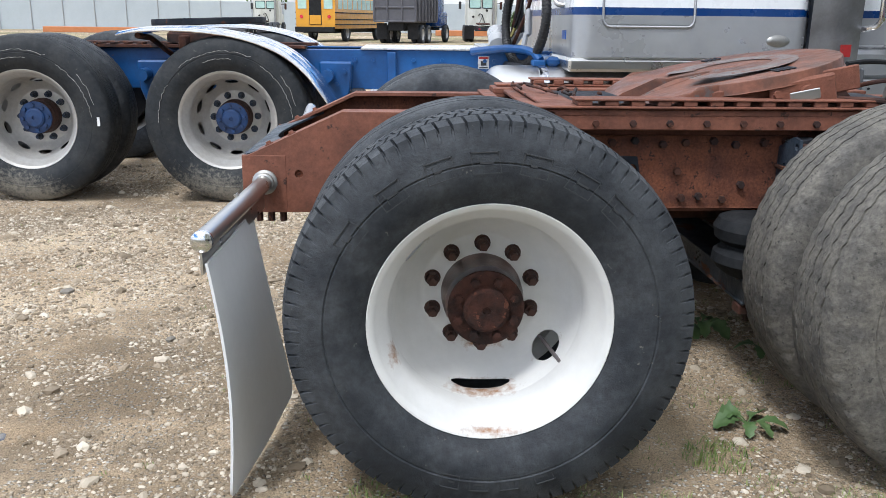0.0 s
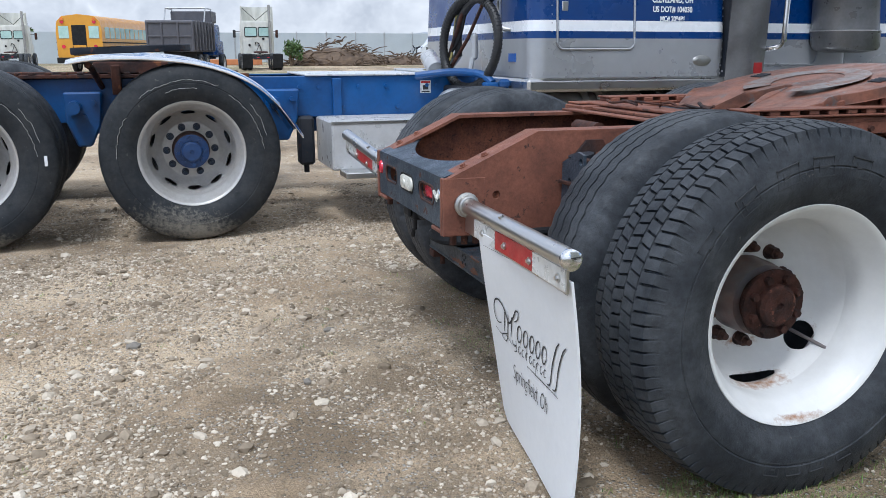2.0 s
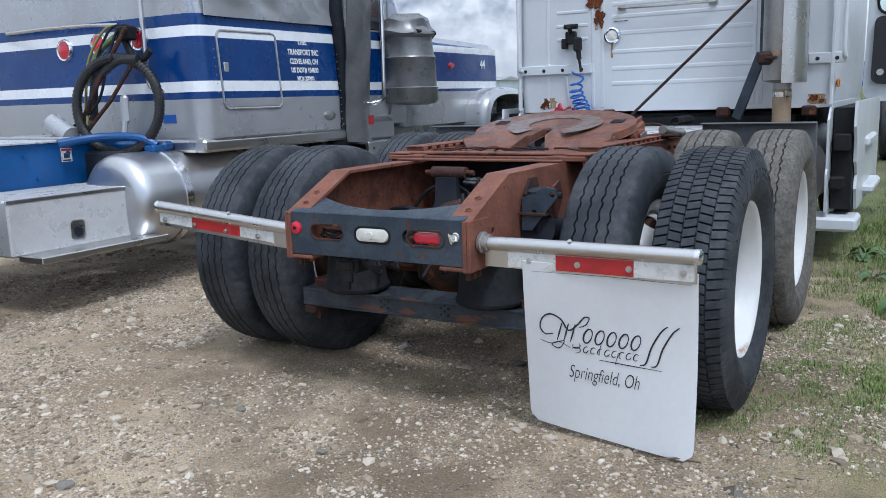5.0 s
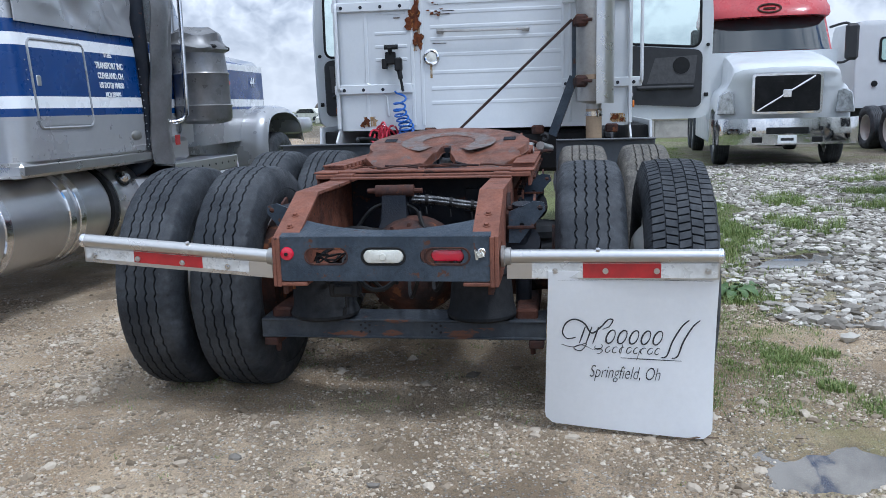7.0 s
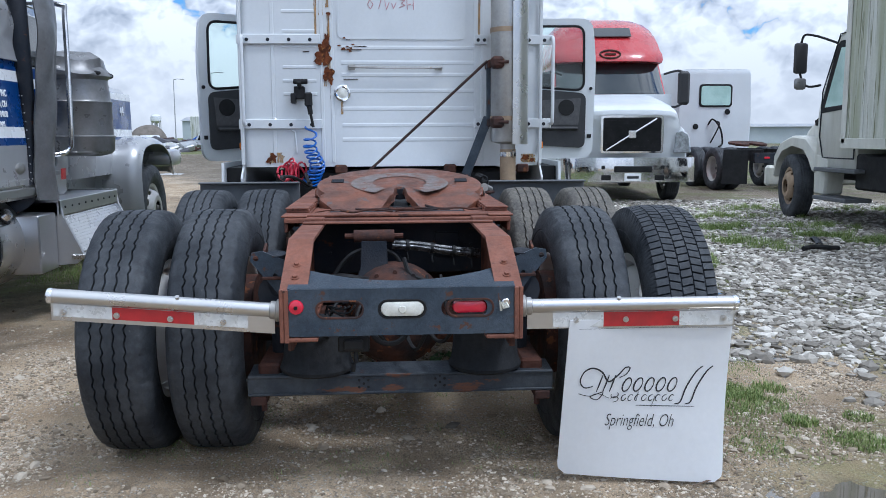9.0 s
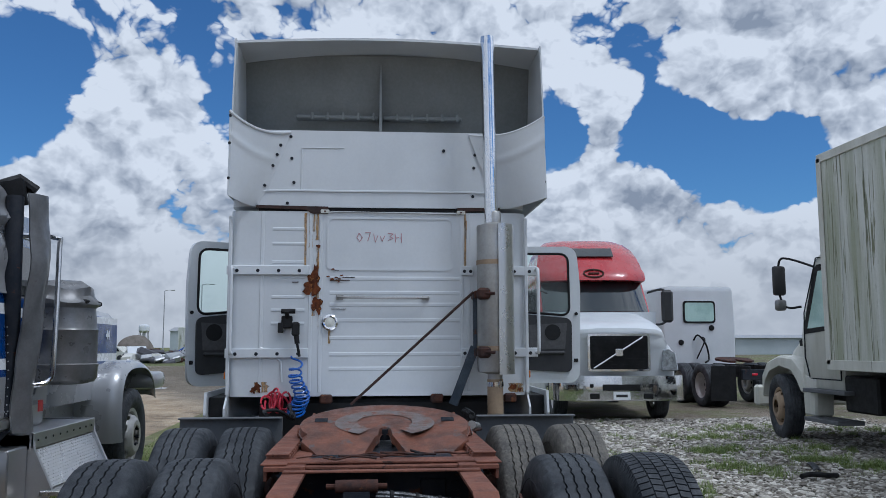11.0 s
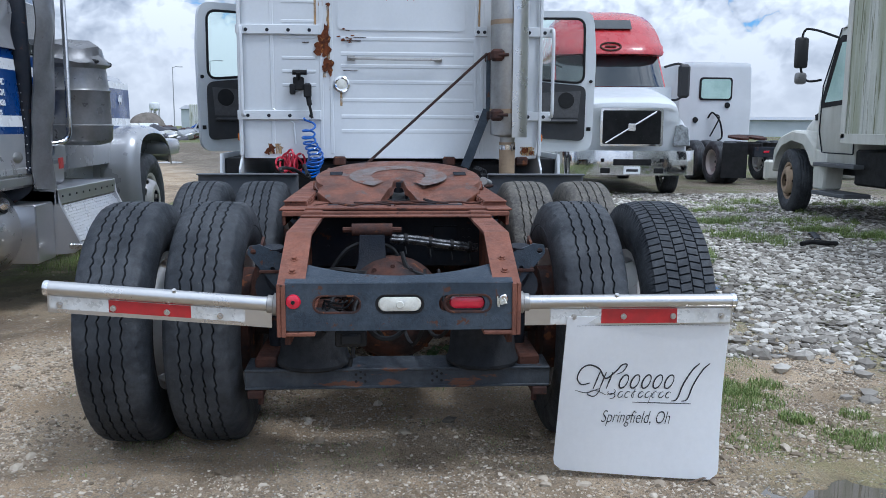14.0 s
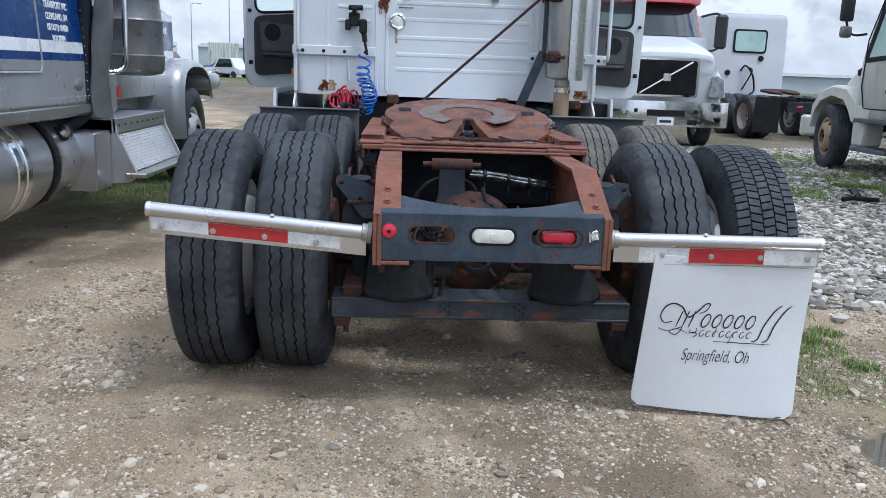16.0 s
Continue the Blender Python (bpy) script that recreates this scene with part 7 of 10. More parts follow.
for side in (-1, 1):
    wheel(blue, (5.98, side * 1.05, 0.51), side, TYRE_RIB, RIM_GREY, None, LUG_DARK, 10, False, "wheel", "front wheel with grey rim")
    bm = bmesh.new()
    y = side * 0.43
    box(bm, -3.6, 4.0, y - 0.005, y + 0.005, 0.71, 1.005, 0.002)
    box(bm, -3.6, 4.0, min(y, y - side * 0.09), max(y, y - side * 0.09), 0.995, 1.007, 0.002)
    box(bm, -3.6, 4.0, min(y, y - side * 0.09), max(y, y - side * 0.09), 0.708, 0.72, 0.002)
    for k in range(14):
        x = -0.75 + 0.16 * k + 0.05 * math.sin(k * 3)
        bolt(bm, (x, y + side * 0.005, 0.93 if k % 3 else 0.77), (0, side, 0), 0.017, 0.014)
    part("frame_rail", bm, "blue_frame", blue, "blue painted frame rail")
    # suspension hangers
    for x in (-0.72, -2.07, -0.30):
        bm = bmesh.new()
        if x == -0.30:
            box(bm, x - 0.04, x + 0.03, min(y, y + side * 0.05), max(y, y + side * 0.05), 0.52, 0.99, 0.006)
        else:
            prism(bm, [(x - 0.13, 0.92), (x + 0.12, 0.92), (x + 0.10, 0.70), (x + 0.03, 0.55), (x - 0.06, 0.55), (x - 0.12, 0.72)], "y", y + side * 0.006, y + side * 0.12, bevel=0.012)
            for dx, dz in ((-0.06, 0.85), (0.06, 0.85), (0.0, 0.75)):
                cyl(bm, (x + dx, y + side * 0.12, dz), (x + dx, y + side * 0.15, dz), 0.02, 6)
            cyl(bm, (x - 0.06, y + side * 0.10, 0.82), (x - 0.06, y + side * 0.26, 0.82), 0.045, 14)
        part("suspension_hanger", bm, "blue_frame", blue, "blue cast suspension hanger")
bm = boxed(-0.54, 0.41, -0.46, 0.46, 1.008, 1.022, 0.003)
part("deck_plate", bm, "tread_plate", blue, "worn silver deck plate between the rails")
bm = boxed(-3.2, -0.95, -0.50, -0.36, 1.01, 1.035, 0.004)
box(bm, -3.2, -0.95, 0.36, 0.50, 1.01, 1.035, 0.004)
for k in range(20):
    box(bm, -3.1 + 0.1 * k, -3.06 + 0.1 * k, -0.50, -0.38, 1.035, 1.05, 0.003)
box(bm, -2.0, -1.5, -0.42, 0.42, 1.035, 1.12, 0.01)
part("slider_bed", bm, "rust_dark", blue)
bm = bmesh.new()
pts5 = [(0.38 * math.cos(radians(-118 + 236 * k / 18)), 0.455 * math.sin(radians(-118 + 236 * k / 18))) for k in range(19)] + tail_l + [(x, -y) for x, y in reversed(tail_l[:-1])]
prism(bm, pts5, "z", 0.0, 0.05, bevel=0.006)
part("fifth_wheel", bm, "chassis", blue, "dark greasy fifth wheel", at=at_pose((-1.70, 0, 1.18), pose(0, 0, 0, 0, -2, 0)))
# sticker with a warning sign
bm = boxed(0.36, 0.445, -0.4375, -0.4355, 0.87, 0.965)
st = part("warning_sticker", bm, "white_tape", blue, "small white warning sticker", smooth=0)
part("sticker_mark", boxed(0.365, 0.44, -0.4385, -0.4375, 0.945, 0.96), "red_tape", st, smooth=0)
part("sticker_mark", boxed(0.38, 0.425, -0.4385, -0.4375, 0.895, 0.93), "ink", st, smooth=0)
part("sticker_mark", boxed(0.37, 0.435, -0.4385, -0.4375, 0.875, 0.885), "ink", st, smooth=0)

# polished half fenders over the rear wheels
for side in (-1, 1):
    pts = [(-2.10, 1.115), (-1.95, 1.14), (-1.68, 1.145), (-1.40, 1.12), (-1.18, 1.065), (-1.0, 0.98), (-0.86, 0.86), (-0.77, 0.74), (-0.70, 0.635)]
    path = smooth_path([(x, 0, z) for x, z in pts], 4)

    def fender(u, v, path=path, side=side):
        k = u * (len(path) - 1)
        i = min(int(k), len(path) - 2)
        p = path[i].lerp(path[i + 1], k - i)
        crown = 0.03 * (1 - (2 * v - 1) ** 4) - 0.012 * math.exp(-((v - 0.3) / 0.06) ** 2) - 0.012 * math.exp(-((v - 0.7) / 0.06) ** 2)
        lip = 0.0
        return (p.x + crown * 0.4 * u, side * (0.64 + 0.64 * v), p.z + crown - lip)
    bm = bmesh.new()
    sheet(bm, fender, 40, 24, 0.006)
    fo = part("half_fender", bm, "chrome", blue, "polished ribbed half fender", smooth=50)
    bm = bmesh.new()
    tube(bm, [(-1.95, side * 0.44, 0.95), (-1.98, side * 0.9, 1.09), (-1.98, side * 1.2, 1.11)], 0.02, 8)
    box(bm, -1.88, -1.82, min(side * 0.44, side * 0.55), max(side * 0.44, side * 0.55), 0.90, 1.10, 0.006)
    pieces("fender_bracket", bm, "rust_dark", fo)
bm = boxed(-0.62, -0.50, -0.56, -0.44, 0.36, 0.72, 0.02)
cyl(bm, (-0.56, -0.50, 0.42), (-0.56, -0.50, 0.30), 0.02, 10)
part("air_dryer", bm, "chassis", blue, "dark air dryer under the frame rail")
bm = boxed(-2.262, -2.245, -1.300, -1.295, 0.52, 0.58)
part("tyre_tag", bm, "white_ink", blue, smooth=0)

# tread plate toolbox with a step below it
bm = boxed(-0.47, 0.44, -1.06, -0.46, 0.375, 0.715, 0.012)
tb = part("tool_box", bm, "tread_plate", blue, "silver diamond plate tool box with step")
dia = bmesh.new()
for i in range(44):
    for j in range(16):
        x, z = -0.44 + 0.0195 * i, 0.395 + 0.0195 * j
        a = 1 if (i + j) % 2 else -1
        m = at_pose((x, -1.0605, z), pose(0, 0, 0, 0, 45 * a, 0))
        vs = [dia.verts.new(m @ Vector(p)) for p in ((-0.008, 0.001, 0), (0, -0.0014, -0.0025), (0.008, 0.001, 0), (0, -0.0014, 0.0025))]
        dia.faces.new(vs)
for i in range(44):
    for j in range(28):
        x, y = -0.44 + 0.0195 * i, -1.04 + 0.0195 * j
        a = 1 if (i + j) % 2 else -1
        m = at_pose((x, y, 0.7155), pose(0, 0, 0, 0, 0, 45 * a))
        dia.faces.new([dia.verts.new(m @ Vector(p)) for p in ((-0.008, 0, -0.001), (0, -0.0025, 0.0014), (0.008, 0, -0.001), (0, 0.0025, 0.0014))])
tagged(part("raised_diamonds", dia, "tread_plate", tb, smooth=0), kind="stuff")
bm = boxed(-0.475, 0.445, -1.064, -1.05, 0.69, 0.718, 0.003)
part("lid_edge", bm, "stainless", tb)
bm = boxed(-0.42, 0.52, -1.27, -1.04, 0.345, 0.385, 0.005)
pieces("step", bm, "stainless", tb, "bare aluminium step")
bm = bmesh.new()
prism(bm, rounded(-0.07, 0.03, 0.425, 0.545, 0.02, 3), "y", -1.067, -1.06)
part("latch_plate", bm, "stainless", tb)
bm = bmesh.new()
prism(bm, rounded(-0.05, 0.01, 0.44, 0.50, 0.028, 4), "y", -1.073, -1.066)
tube(bm, [(-0.05, -1.07, 0.50), (-0.02, -1.085, 0.515), (0.01, -1.07, 0.50)], 0.006, 6)
pieces("latch", bm, "chassis", tb)

# fuel tank with straps
bm = bmesh.new()
m_t = at_pose((0, -0.90, 0.595), pose(0, 0, 0, 0, 0, -90))
lathe(bm, [(0.0, 0.355), (0.14, 0.36), (0.24, 0.372), (0.285, 0.388), (0.312, 0.418), (0.325, 0.45), (0.33, 0.49), (0.33, 1.90), (0.325, 1.94), (0.29, 1.98), (0.0, 2.0)], m=m_t, seg=56)
tank = part("fuel_tank", bm, "tank", blue, "brushed aluminium fuel tank", smooth=50)
for x in (0.77, 1.44, 1.56):
    bm = bmesh.new()
    lathe(bm, [(0.331, x - 0.034), (0.342, x - 0.03), (0.342, x + 0.03), (0.331, x + 0.034)], m=m_t, seg=56)
    part("tank_strap", bm, "chrome", tank, "polished tank strap")
bm = bmesh.new()
box(bm, 0.70, 0.80, -0.98, -0.88, 0.92, 0.965, 0.01)
tube(bm, smooth_path([(0.30, -0.50, 1.0), (0.55, -0.62, 1.03), (0.70, -0.85, 1.02), (0.76, -0.95, 0.96)], 5), 0.03, 10)
part("tank_bracket", bm, "blue_frame", tank, "blue tank bracket")
bm = bmesh.new()
lathe(bm, [(0.0, 2.0), (0.325, 2.0), (0.325, 2.06), (0.0, 2.06)], m=m_t, seg=48)
part("tank_gap", bm, "black", blue)
bm = bmesh.new()
lathe(bm, [(0.0, 2.06), (0.335, 2.06), (0.335, 2.46), (0.30, 2.50), (0.0, 2.51)], m=m_t, seg=56)
tank2 = part("front_tank", bm, "stainless", blue, "short polished side tank", smooth=50)
n = Vector((0, -0.82, 0.57))
p = Vector((2.22, -0.90, 0.595)) + n * 0.335
bm = bmesh.new()
cyl(bm, p, p + n * 0.012, 0.06, 24)
part("filler_ring", bm, "black", tank2)
bm = bmesh.new()
cyl(bm, p + n * 0.01, p + n * 0.05, 0.045, 20, 0.04)
cyl(bm, p + n * 0.05, p + n * 0.06, 0.03, 10)
part("filler_cap", bm, "chrome", tank2, "chromed filler cap")
# sleeper: silver with blue and white bands
BANDS = [(0.985, 1), (1.00, 0), (1.275, 2), (1.325, 3), (1.40, 2), (1.71, 3), (1.785, 2), (1.865, 0), (2.2, 0), (2.5, 0), (2.72, 0)]


def sleeper_ring(z, dx=0.0):
    pts = rounded(0.93, 2.56, -1.27, 1.27, 0.12, 6)
    lean = 0.035 * (z - 1.0) if z < 2.0 else 0.035
    out = []
    for x, y in pts:
        crush = 0.0
        if z > 1.9:
            crush = 0.10 * (z - 1.9) * (1 + noise.noise(Vector((x * 2.3, y * 1.1, z * 2.1)))) + 0.03 * noise.noise(Vector((x * 5, y * 3, z * 4)))
        out.append((x + (0.06 if x < 1.2 else 0) * max(0, z - 1.28) * 0.4, y * (1 - 0.06 * max(0, z - 1.28) - crush * 0.5), z - crush * 0.4))
    return out


bm = bmesh.new()
zs, mats = [], []
for (z0, mt), nxt in zip(BANDS, BANDS[1:] + [(3.0, 0)]):
    zs.append(z0)
    mats.append(mt)
loft(bm, [sleeper_ring(z) for z in zs], mats=mats[:-1])
sleeper = part("sleeper_box", bm, ["silver", "stainless", "blue", "stripe"], blue, "silver sleeper box with blue and white bands", smooth=40)
bm = boxed(0.90, 2.585, -1.276, 1.276, 0.90, 0.992, 0.02)
part("sill_trim", bm, "stainless", sleeper, "polished sill below the sleeper")
# crumpled upper skin
bm = bmesh.new()


def crumple(u, v):
    x = 1.02 + 1.54 * u
    z = 1.85 + 0.82 * v
    ramp = min(1, v * 2.2)
    dent = 1.5 * ramp * (0.13 * noise.noise(Vector((x * 1.9, z * 2.6, 1.5))) + 0.07 * abs(noise.noise(Vector((x * 4 + z * 3, z * 5, 4)))) - 0.05 * abs(math.sin(x * 5 + z * 7)))
    return (x, -1.238 + 0.10 * v + dent, z + 0.05 * ramp * noise.noise(Vector((x * 3, z, 8))))


sheet(bm, crumple, 60, 36, 0.01)
part("crumpled_panel", bm, "silver", sleeper, "dented and torn upper side panel", smooth=25)
# locker door in the side
side_y = lambda z: -1.27 * (1 - 0.06 * max(0, z - 1.28))
bm = bmesh.new()
ring = rounded(1.12, 1.74, 1.20, 1.755, 0.05, 4)
tube(bm, [(x, side_y(z) - 0.004, z) for x, z in ring + ring[:1]], 0.009, 6)
ld = part("locker_door_frame", bm, "silver", sleeper, "bright edged locker door")
for z0, z1, mt in ((1.215, 1.275, "silver"), (1.275, 1.325, "blue"), (1.325, 1.40, "stripe"), (1.40, 1.70, "blue"), (1.70, 1.74, "stripe")):
    bm = bmesh.new()
    prism(bm, [(side_y(z0) - 0.006, z0), (side_y(z1) - 0.006, z1), (side_y(z1) + 0.004, z1), (side_y(z0) + 0.004, z0)], "x", 1.135, 1.725)
    part("locker_panel", bm, mt, ld, smooth=0)
bm = boxed(1.155, 1.205, -1.265, -1.235, 1.46, 1.53, 0.006)
part("locker_latch", bm, "stainless", ld, "small steel paddle latch")
tilt = math.degrees(math.atan(1.27 * 0.06))
FACE_TILT = pose(0, 0, 0, -tilt, 0, 0) @ FACE_SIDE
for k, (line, z, size) in enumerate((("STEEL", 1.70, 0.052), ("TRANSPORT INC", 1.622, 0.062), ("CLEVELAND, OH", 1.55, 0.058), ("US DOT# 104030", 1.482, 0.056), ("MC# 208486", 1.416, 0.05))):
    lettering(line, size, sleeper, at_pose((2.06, side_y(z) - 0.003, z), FACE_TILT), "white_ink", 0.001, wide=0.80)
bm = bmesh.new()
lathe(bm, [(0.0, -0.014), (0.5, -0.012), (0.9, -0.004), (1.0, 0.004)], m=at_pose((2.33, -1.27, 1.115), pose(0, 0, 0, 0, 0, 0)) @ Matrix.Diagonal((0.085, 1, 0.042, 1)), seg=28)
part("oval_emblem", bm, "muffler", sleeper, "oval grey emblem")
bm = bmesh.new()
for k in range(26):
    bolt(bm, (1.02 + 0.06 * k, -1.27, 1.035), (0, -1, 0), 0.006, 0.004, 6)
for k in range(11):
    bolt(bm, (1.08, side_y(1.02 + 0.06 * k), 1.02 + 0.06 * k), (0, -1, 0), 0.005, 0.003, 6)
    bolt(bm, (2.50, side_y(1.02 + 0.06 * k), 1.02 + 0.06 * k), (0, -1, 0), 0.005, 0.003, 6)
pieces("rivet", bm, "silver", sleeper)
part("blue_decal", boxed(0.925, 0.931, -0.98, -0.85, 1.11, 1.17), "hose_blue", sleeper, smooth=0)
# back wall of the sleeper: round lamps, window, grab rail
for y, z in ((0.19, 1.68), (-0.22, 1.70), (-0.66, 1.715)):
    m_l = at_pose((0.945, y, z), pose(0, 0, 0, 0, 0, -90))
    rl = part("round_lamp", lathe(bmesh.new(), [(0.0, -0.02), (0.06, -0.02), (0.078, -0.03), (0.088, -0.015), (0.09, 0.02)], m=m_l, seg=28), "chrome", sleeper, "round red rear lamp in a chrome ring")
    part("lens", lathe(bmesh.new(), [(0.0, -0.04), (0.035, -0.038), (0.066, -0.026)], m=m_l, seg=24), "red_lens", rl)
bm = bmesh.new()
prism(bm, rounded(-0.95, 0.95, 1.95, 2.45, 0.10, 5), "x", 0.955, 0.985)
part("rear_window", bm, "dark_glass", sleeper, "dark rear window")
bm = bmesh.new()
tube(bm, smooth_path([(0.96, -0.88, 1.34), (0.90, -0.84, 1.345), (0.87, -0.80, 1.40), (0.87, -0.79, 1.6), (0.88, -0.76, 2.7)], 4), 0.018, 8)
tube(bm, [(0.93, -0.45, 1.83), (0.88, -0.2, 1.84), (0.86, 0.3, 1.845), (0.93, 0.9, 1.85)], 0.014, 8)
pieces("grab_rail", bm, "stainless", sleeper)
# coiled trailer lines hung behind the sleeper
def loop(cx, cy, cz, ry, rz, tilt_x, n=60, turns=1.0, start=90, drop=0.0):
    return [(cx + tilt_x * math.sin(radians(start + 360 * turns * k / n)) - 0.02 * k / n, cy + ry * math.cos(radians(start + 360 * turns * k / n)), cz + rz * math.sin(radians(start + 360 * turns * k / n)) - drop * k / n) for k in range(n + 1)]


LOOP = (0.69, -0.68, 1.245)
bm = bmesh.new()
hang = [(x - 0.32 * (y - LOOP[1]), y, z) for x, y, z in loop(LOOP[0], LOOP[1], LOOP[2], 0.31, 0.33, 0.02, 90, 1.12, 45)]
tube(bm, hang, 0.032, 10)
hose = part("trailer_hose", bm, "hose_black", blue, "thick black spiral wrapped trailer hose", smooth=60)
wrap = bmesh.new()
pts = hang
for k in range(0, 90):
    a, b = Vector(pts[k]), Vector(pts[k + 1])
    cyl(wrap, a.lerp(b, 0.2), a.lerp(b, 0.65), 0.036, 10)
part("spiral_wrap", wrap, "hose_black", hose)
bm = bmesh.new()
tube(bm, smooth_path([(0.69, -0.40, 1.15), (0.67, -0.44, 1.32), (0.67, -0.50, 1.43), (0.70, -0.68, 1.55), (0.74, -0.86, 1.565)], 6), 0.03, 10)
part("upper_hose_run", bm, "hose_black", hose)
bm = bmesh.new()
tube(bm, smooth_path([(0.70, -0.36, 1.42), (0.72, -0.45, 1.60), (0.76, -0.58, 1.71), (0.80, -0.68, 1.75)], 6), 0.022, 8)
part("upper_hose_run", bm, "hose_green", hose, "dirty green air hose")
bm = bmesh.new()
box(bm, 0.76, 0.86, -0.74, -0.62, 1.70, 1.80, 0.012)
tube(bm, smooth_path([(0.80, -0.66, 1.72), (0.80, -0.74, 1.58), (0.78, -0.86, 1.56), (0.80, -0.92, 1.62)], 5), 0.024, 8)
pieces("hose_hanger", bm, "black", blue, "black hose hanger on the sleeper wall")
bm = bmesh.new()
tube(bm, [(0.74, -0.83, 1.56), (0.70, -0.58, 1.28), (0.64, -0.36, 1.06)], 0.014, 8)
part("hose_tender_rod", bm, "rust_dark", blue, "rusty rod that carries the hoses")
bm = bmesh.new()
cyl(bm, (0.70, -0.36, 1.16), (0.64, -0.30, 1.06), 0.035, 12)
tube(bm, [(0.66, -0.74, 1.02), (0.68, -0.74, 1.14)], 0.02, 8)
box(bm, 0.67, 0.72, -0.77, -0.70, 1.12, 1.32, 0.02)
pieces("tender_fitting", bm, "silver", blue, "grey metal hose fitting")
for mat, dy, nm in (("hose_yellow", 0.06, "yellow"), ("black", 0.0, "black"), ("black", -0.08, "black")):
    bm = bmesh.new()
    tube(bm, smooth_path([(0.90, -0.62 + dy, 1.76), (0.78, -0.58 + dy, 1.80), (0.70, -0.48 + dy * 1.5, 1.58), (0.66, -0.42 + dy, 1.28), (0.60, -0.34 - dy, 1.10), (0.45, -0.20, 1.03)], 6), 0.010, 8)
    pieces("air_line", bm, mat, blue)
bm = bmesh.new()
cyl(bm, (0.52, -0.35, 1.04), (0.52, -0.15, 1.14), 0.07, 16)
box(bm, 0.40, 0.75, -0.50, 0.5, 1.02, 1.04, 0.006)
pieces("hose_bracket", bm, "silver", blue)
bm = bmesh.new()
tube(bm, [(0.62, -0.25, 1.02), (0.66, -0.55, 1.45), (0.75, -0.75, 1.78)], 0.016, 8)
part("hose_tender", bm, "rust_dark", blue)
bm = boxed(0.80, 0.90, -0.98, 0.98, 0.92, 0.985, 0.02)
part("rear_cross_bar", bm, "blue_frame", blue)
# added dark block, no real part: stands in for shade under the sleeper
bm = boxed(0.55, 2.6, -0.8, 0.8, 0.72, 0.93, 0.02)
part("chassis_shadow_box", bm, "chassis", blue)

# battered exhaust shield, stack and cab
bm = bmesh.new()


def shield(u, v):
    z = 0.88 + 1.70 * v
    bend = 0.05 * math.sin(v * 5 + 1) + 0.04 * noise.noise(Vector((u * 2, v * 5, 3)))
    return (2.50 + 0.34 * u + bend * 0.6 + 0.05 * v, -1.34 - 0.05 * math.sin(u * 3.14) + bend + 0.04 * v, z + 0.05 * u * (v - 0.5))


sheet(bm, shield, 8, 26, 0.012)
M["shield_grey"] = material("dull_bent_metal", (0.20, 0.20, 0.205), 0.4, 0.55, (0.13, 0.13, 0.13), 0.8, 4, 0.2, 60, (0.09, 0.07, 0.06), 0.68, 8)
sh = part("exhaust_shield", bm, "shield_grey", blue, "bent grey exhaust shield")
bm = bmesh.new()
for k in range(9):
    bolt(bm, (2.65, -1.35 + 0.05 * math.sin((k / 8) * 5 + 1), 1.0 + 0.18 * k), (0, -1, 0), 0.008, 0.01, 6)
pieces("rivet", bm, "chassis", sh)
part("red_label", boxed(2.70, 2.77, -1.412, -1.402, 1.02, 1.10), "red_tape", sh, "small red warning label", smooth=0)
bm = bmesh.new()
tube(bm, smooth_path([(2.52, -1.24, 2.55), (2.50, -1.26, 2.0), (2.60, -1.23, 1.4), (2.60, -1.22, 1.0), (2.56, -1.15, 0.86), (2.45, -0.95, 0.78), (2.3, -0.6, 0.75)], 6), 0.06, 14)
part("exhaust_pipe", bm, "chassis", blue, "sooty bent exhaust pipe")
bm = bmesh.new()
cyl(bm, (2.64, -1.2, 2.50), (2.60, -1.18, 2.68), 0.085, 18)
tube(bm, [(2.60, -1.05, 2.62), (2.68, -1.2, 2.70), (2.72, -1.3, 2.62)], 0.05, 10)
part("stack_stub", bm, "black", blue)
CB = [(1.0, 0), (1.275, 2), (1.325, 3), (1.40, 2), (1.71, 3), (1.785, 2), (1.865, 0), (2.0, 0), (2.30, 0), (2.55, 0)]
bm = bmesh.new()


def cab2_ring(z):
    k = max(0, z - 1.9)
    return [(x - 0.25 * k if x > 3.4 else x, y * (1 - 0.16 * k) + 0.06 * k * noise.noise(Vector((x * 3, y * 2, z * 3))), z) for x, y in rounded(2.80, 3.95, -1.02, 1.02, 0.08, 4)]


loft(bm, [cab2_ring(z) for z, _ in CB], mats=[m for _, m in CB][:-1])
cab2 = part("cab_body", bm, ["silver", "stainless", "blue", "stripe"], blue, "silver cab with blue and white bands", smooth=40)
part("door_window", boxed(3.02, 3.52, -1.028, -1.0, 1.88, 2.28, 0.01), "dark_glass", cab2)
bm = bmesh.new()
ring = rounded(2.92, 3.62, 1.08, 2.34, 0.06, 4)
tube(bm, [(x, -1.026 + 0.0, z) for x, z in ring + ring[:1]], 0.010, 6)
part("door_edge", bm, "silver", cab2)
bm = bmesh.new()
tube(bm, smooth_path([(2.98, -1.10, 2.33), (2.97, -1.38, 2.31), (2.97, -1.40, 2.2), (2.96, -1.40, 1.4), (2.96, -1.38, 1.24), (2.90, -1.30, 1.20), (2.86, -1.1, 1.2)], 5), 0.02, 10)
pieces("grab_rail", bm, "chrome", cab2, "tall chromed grab rail")
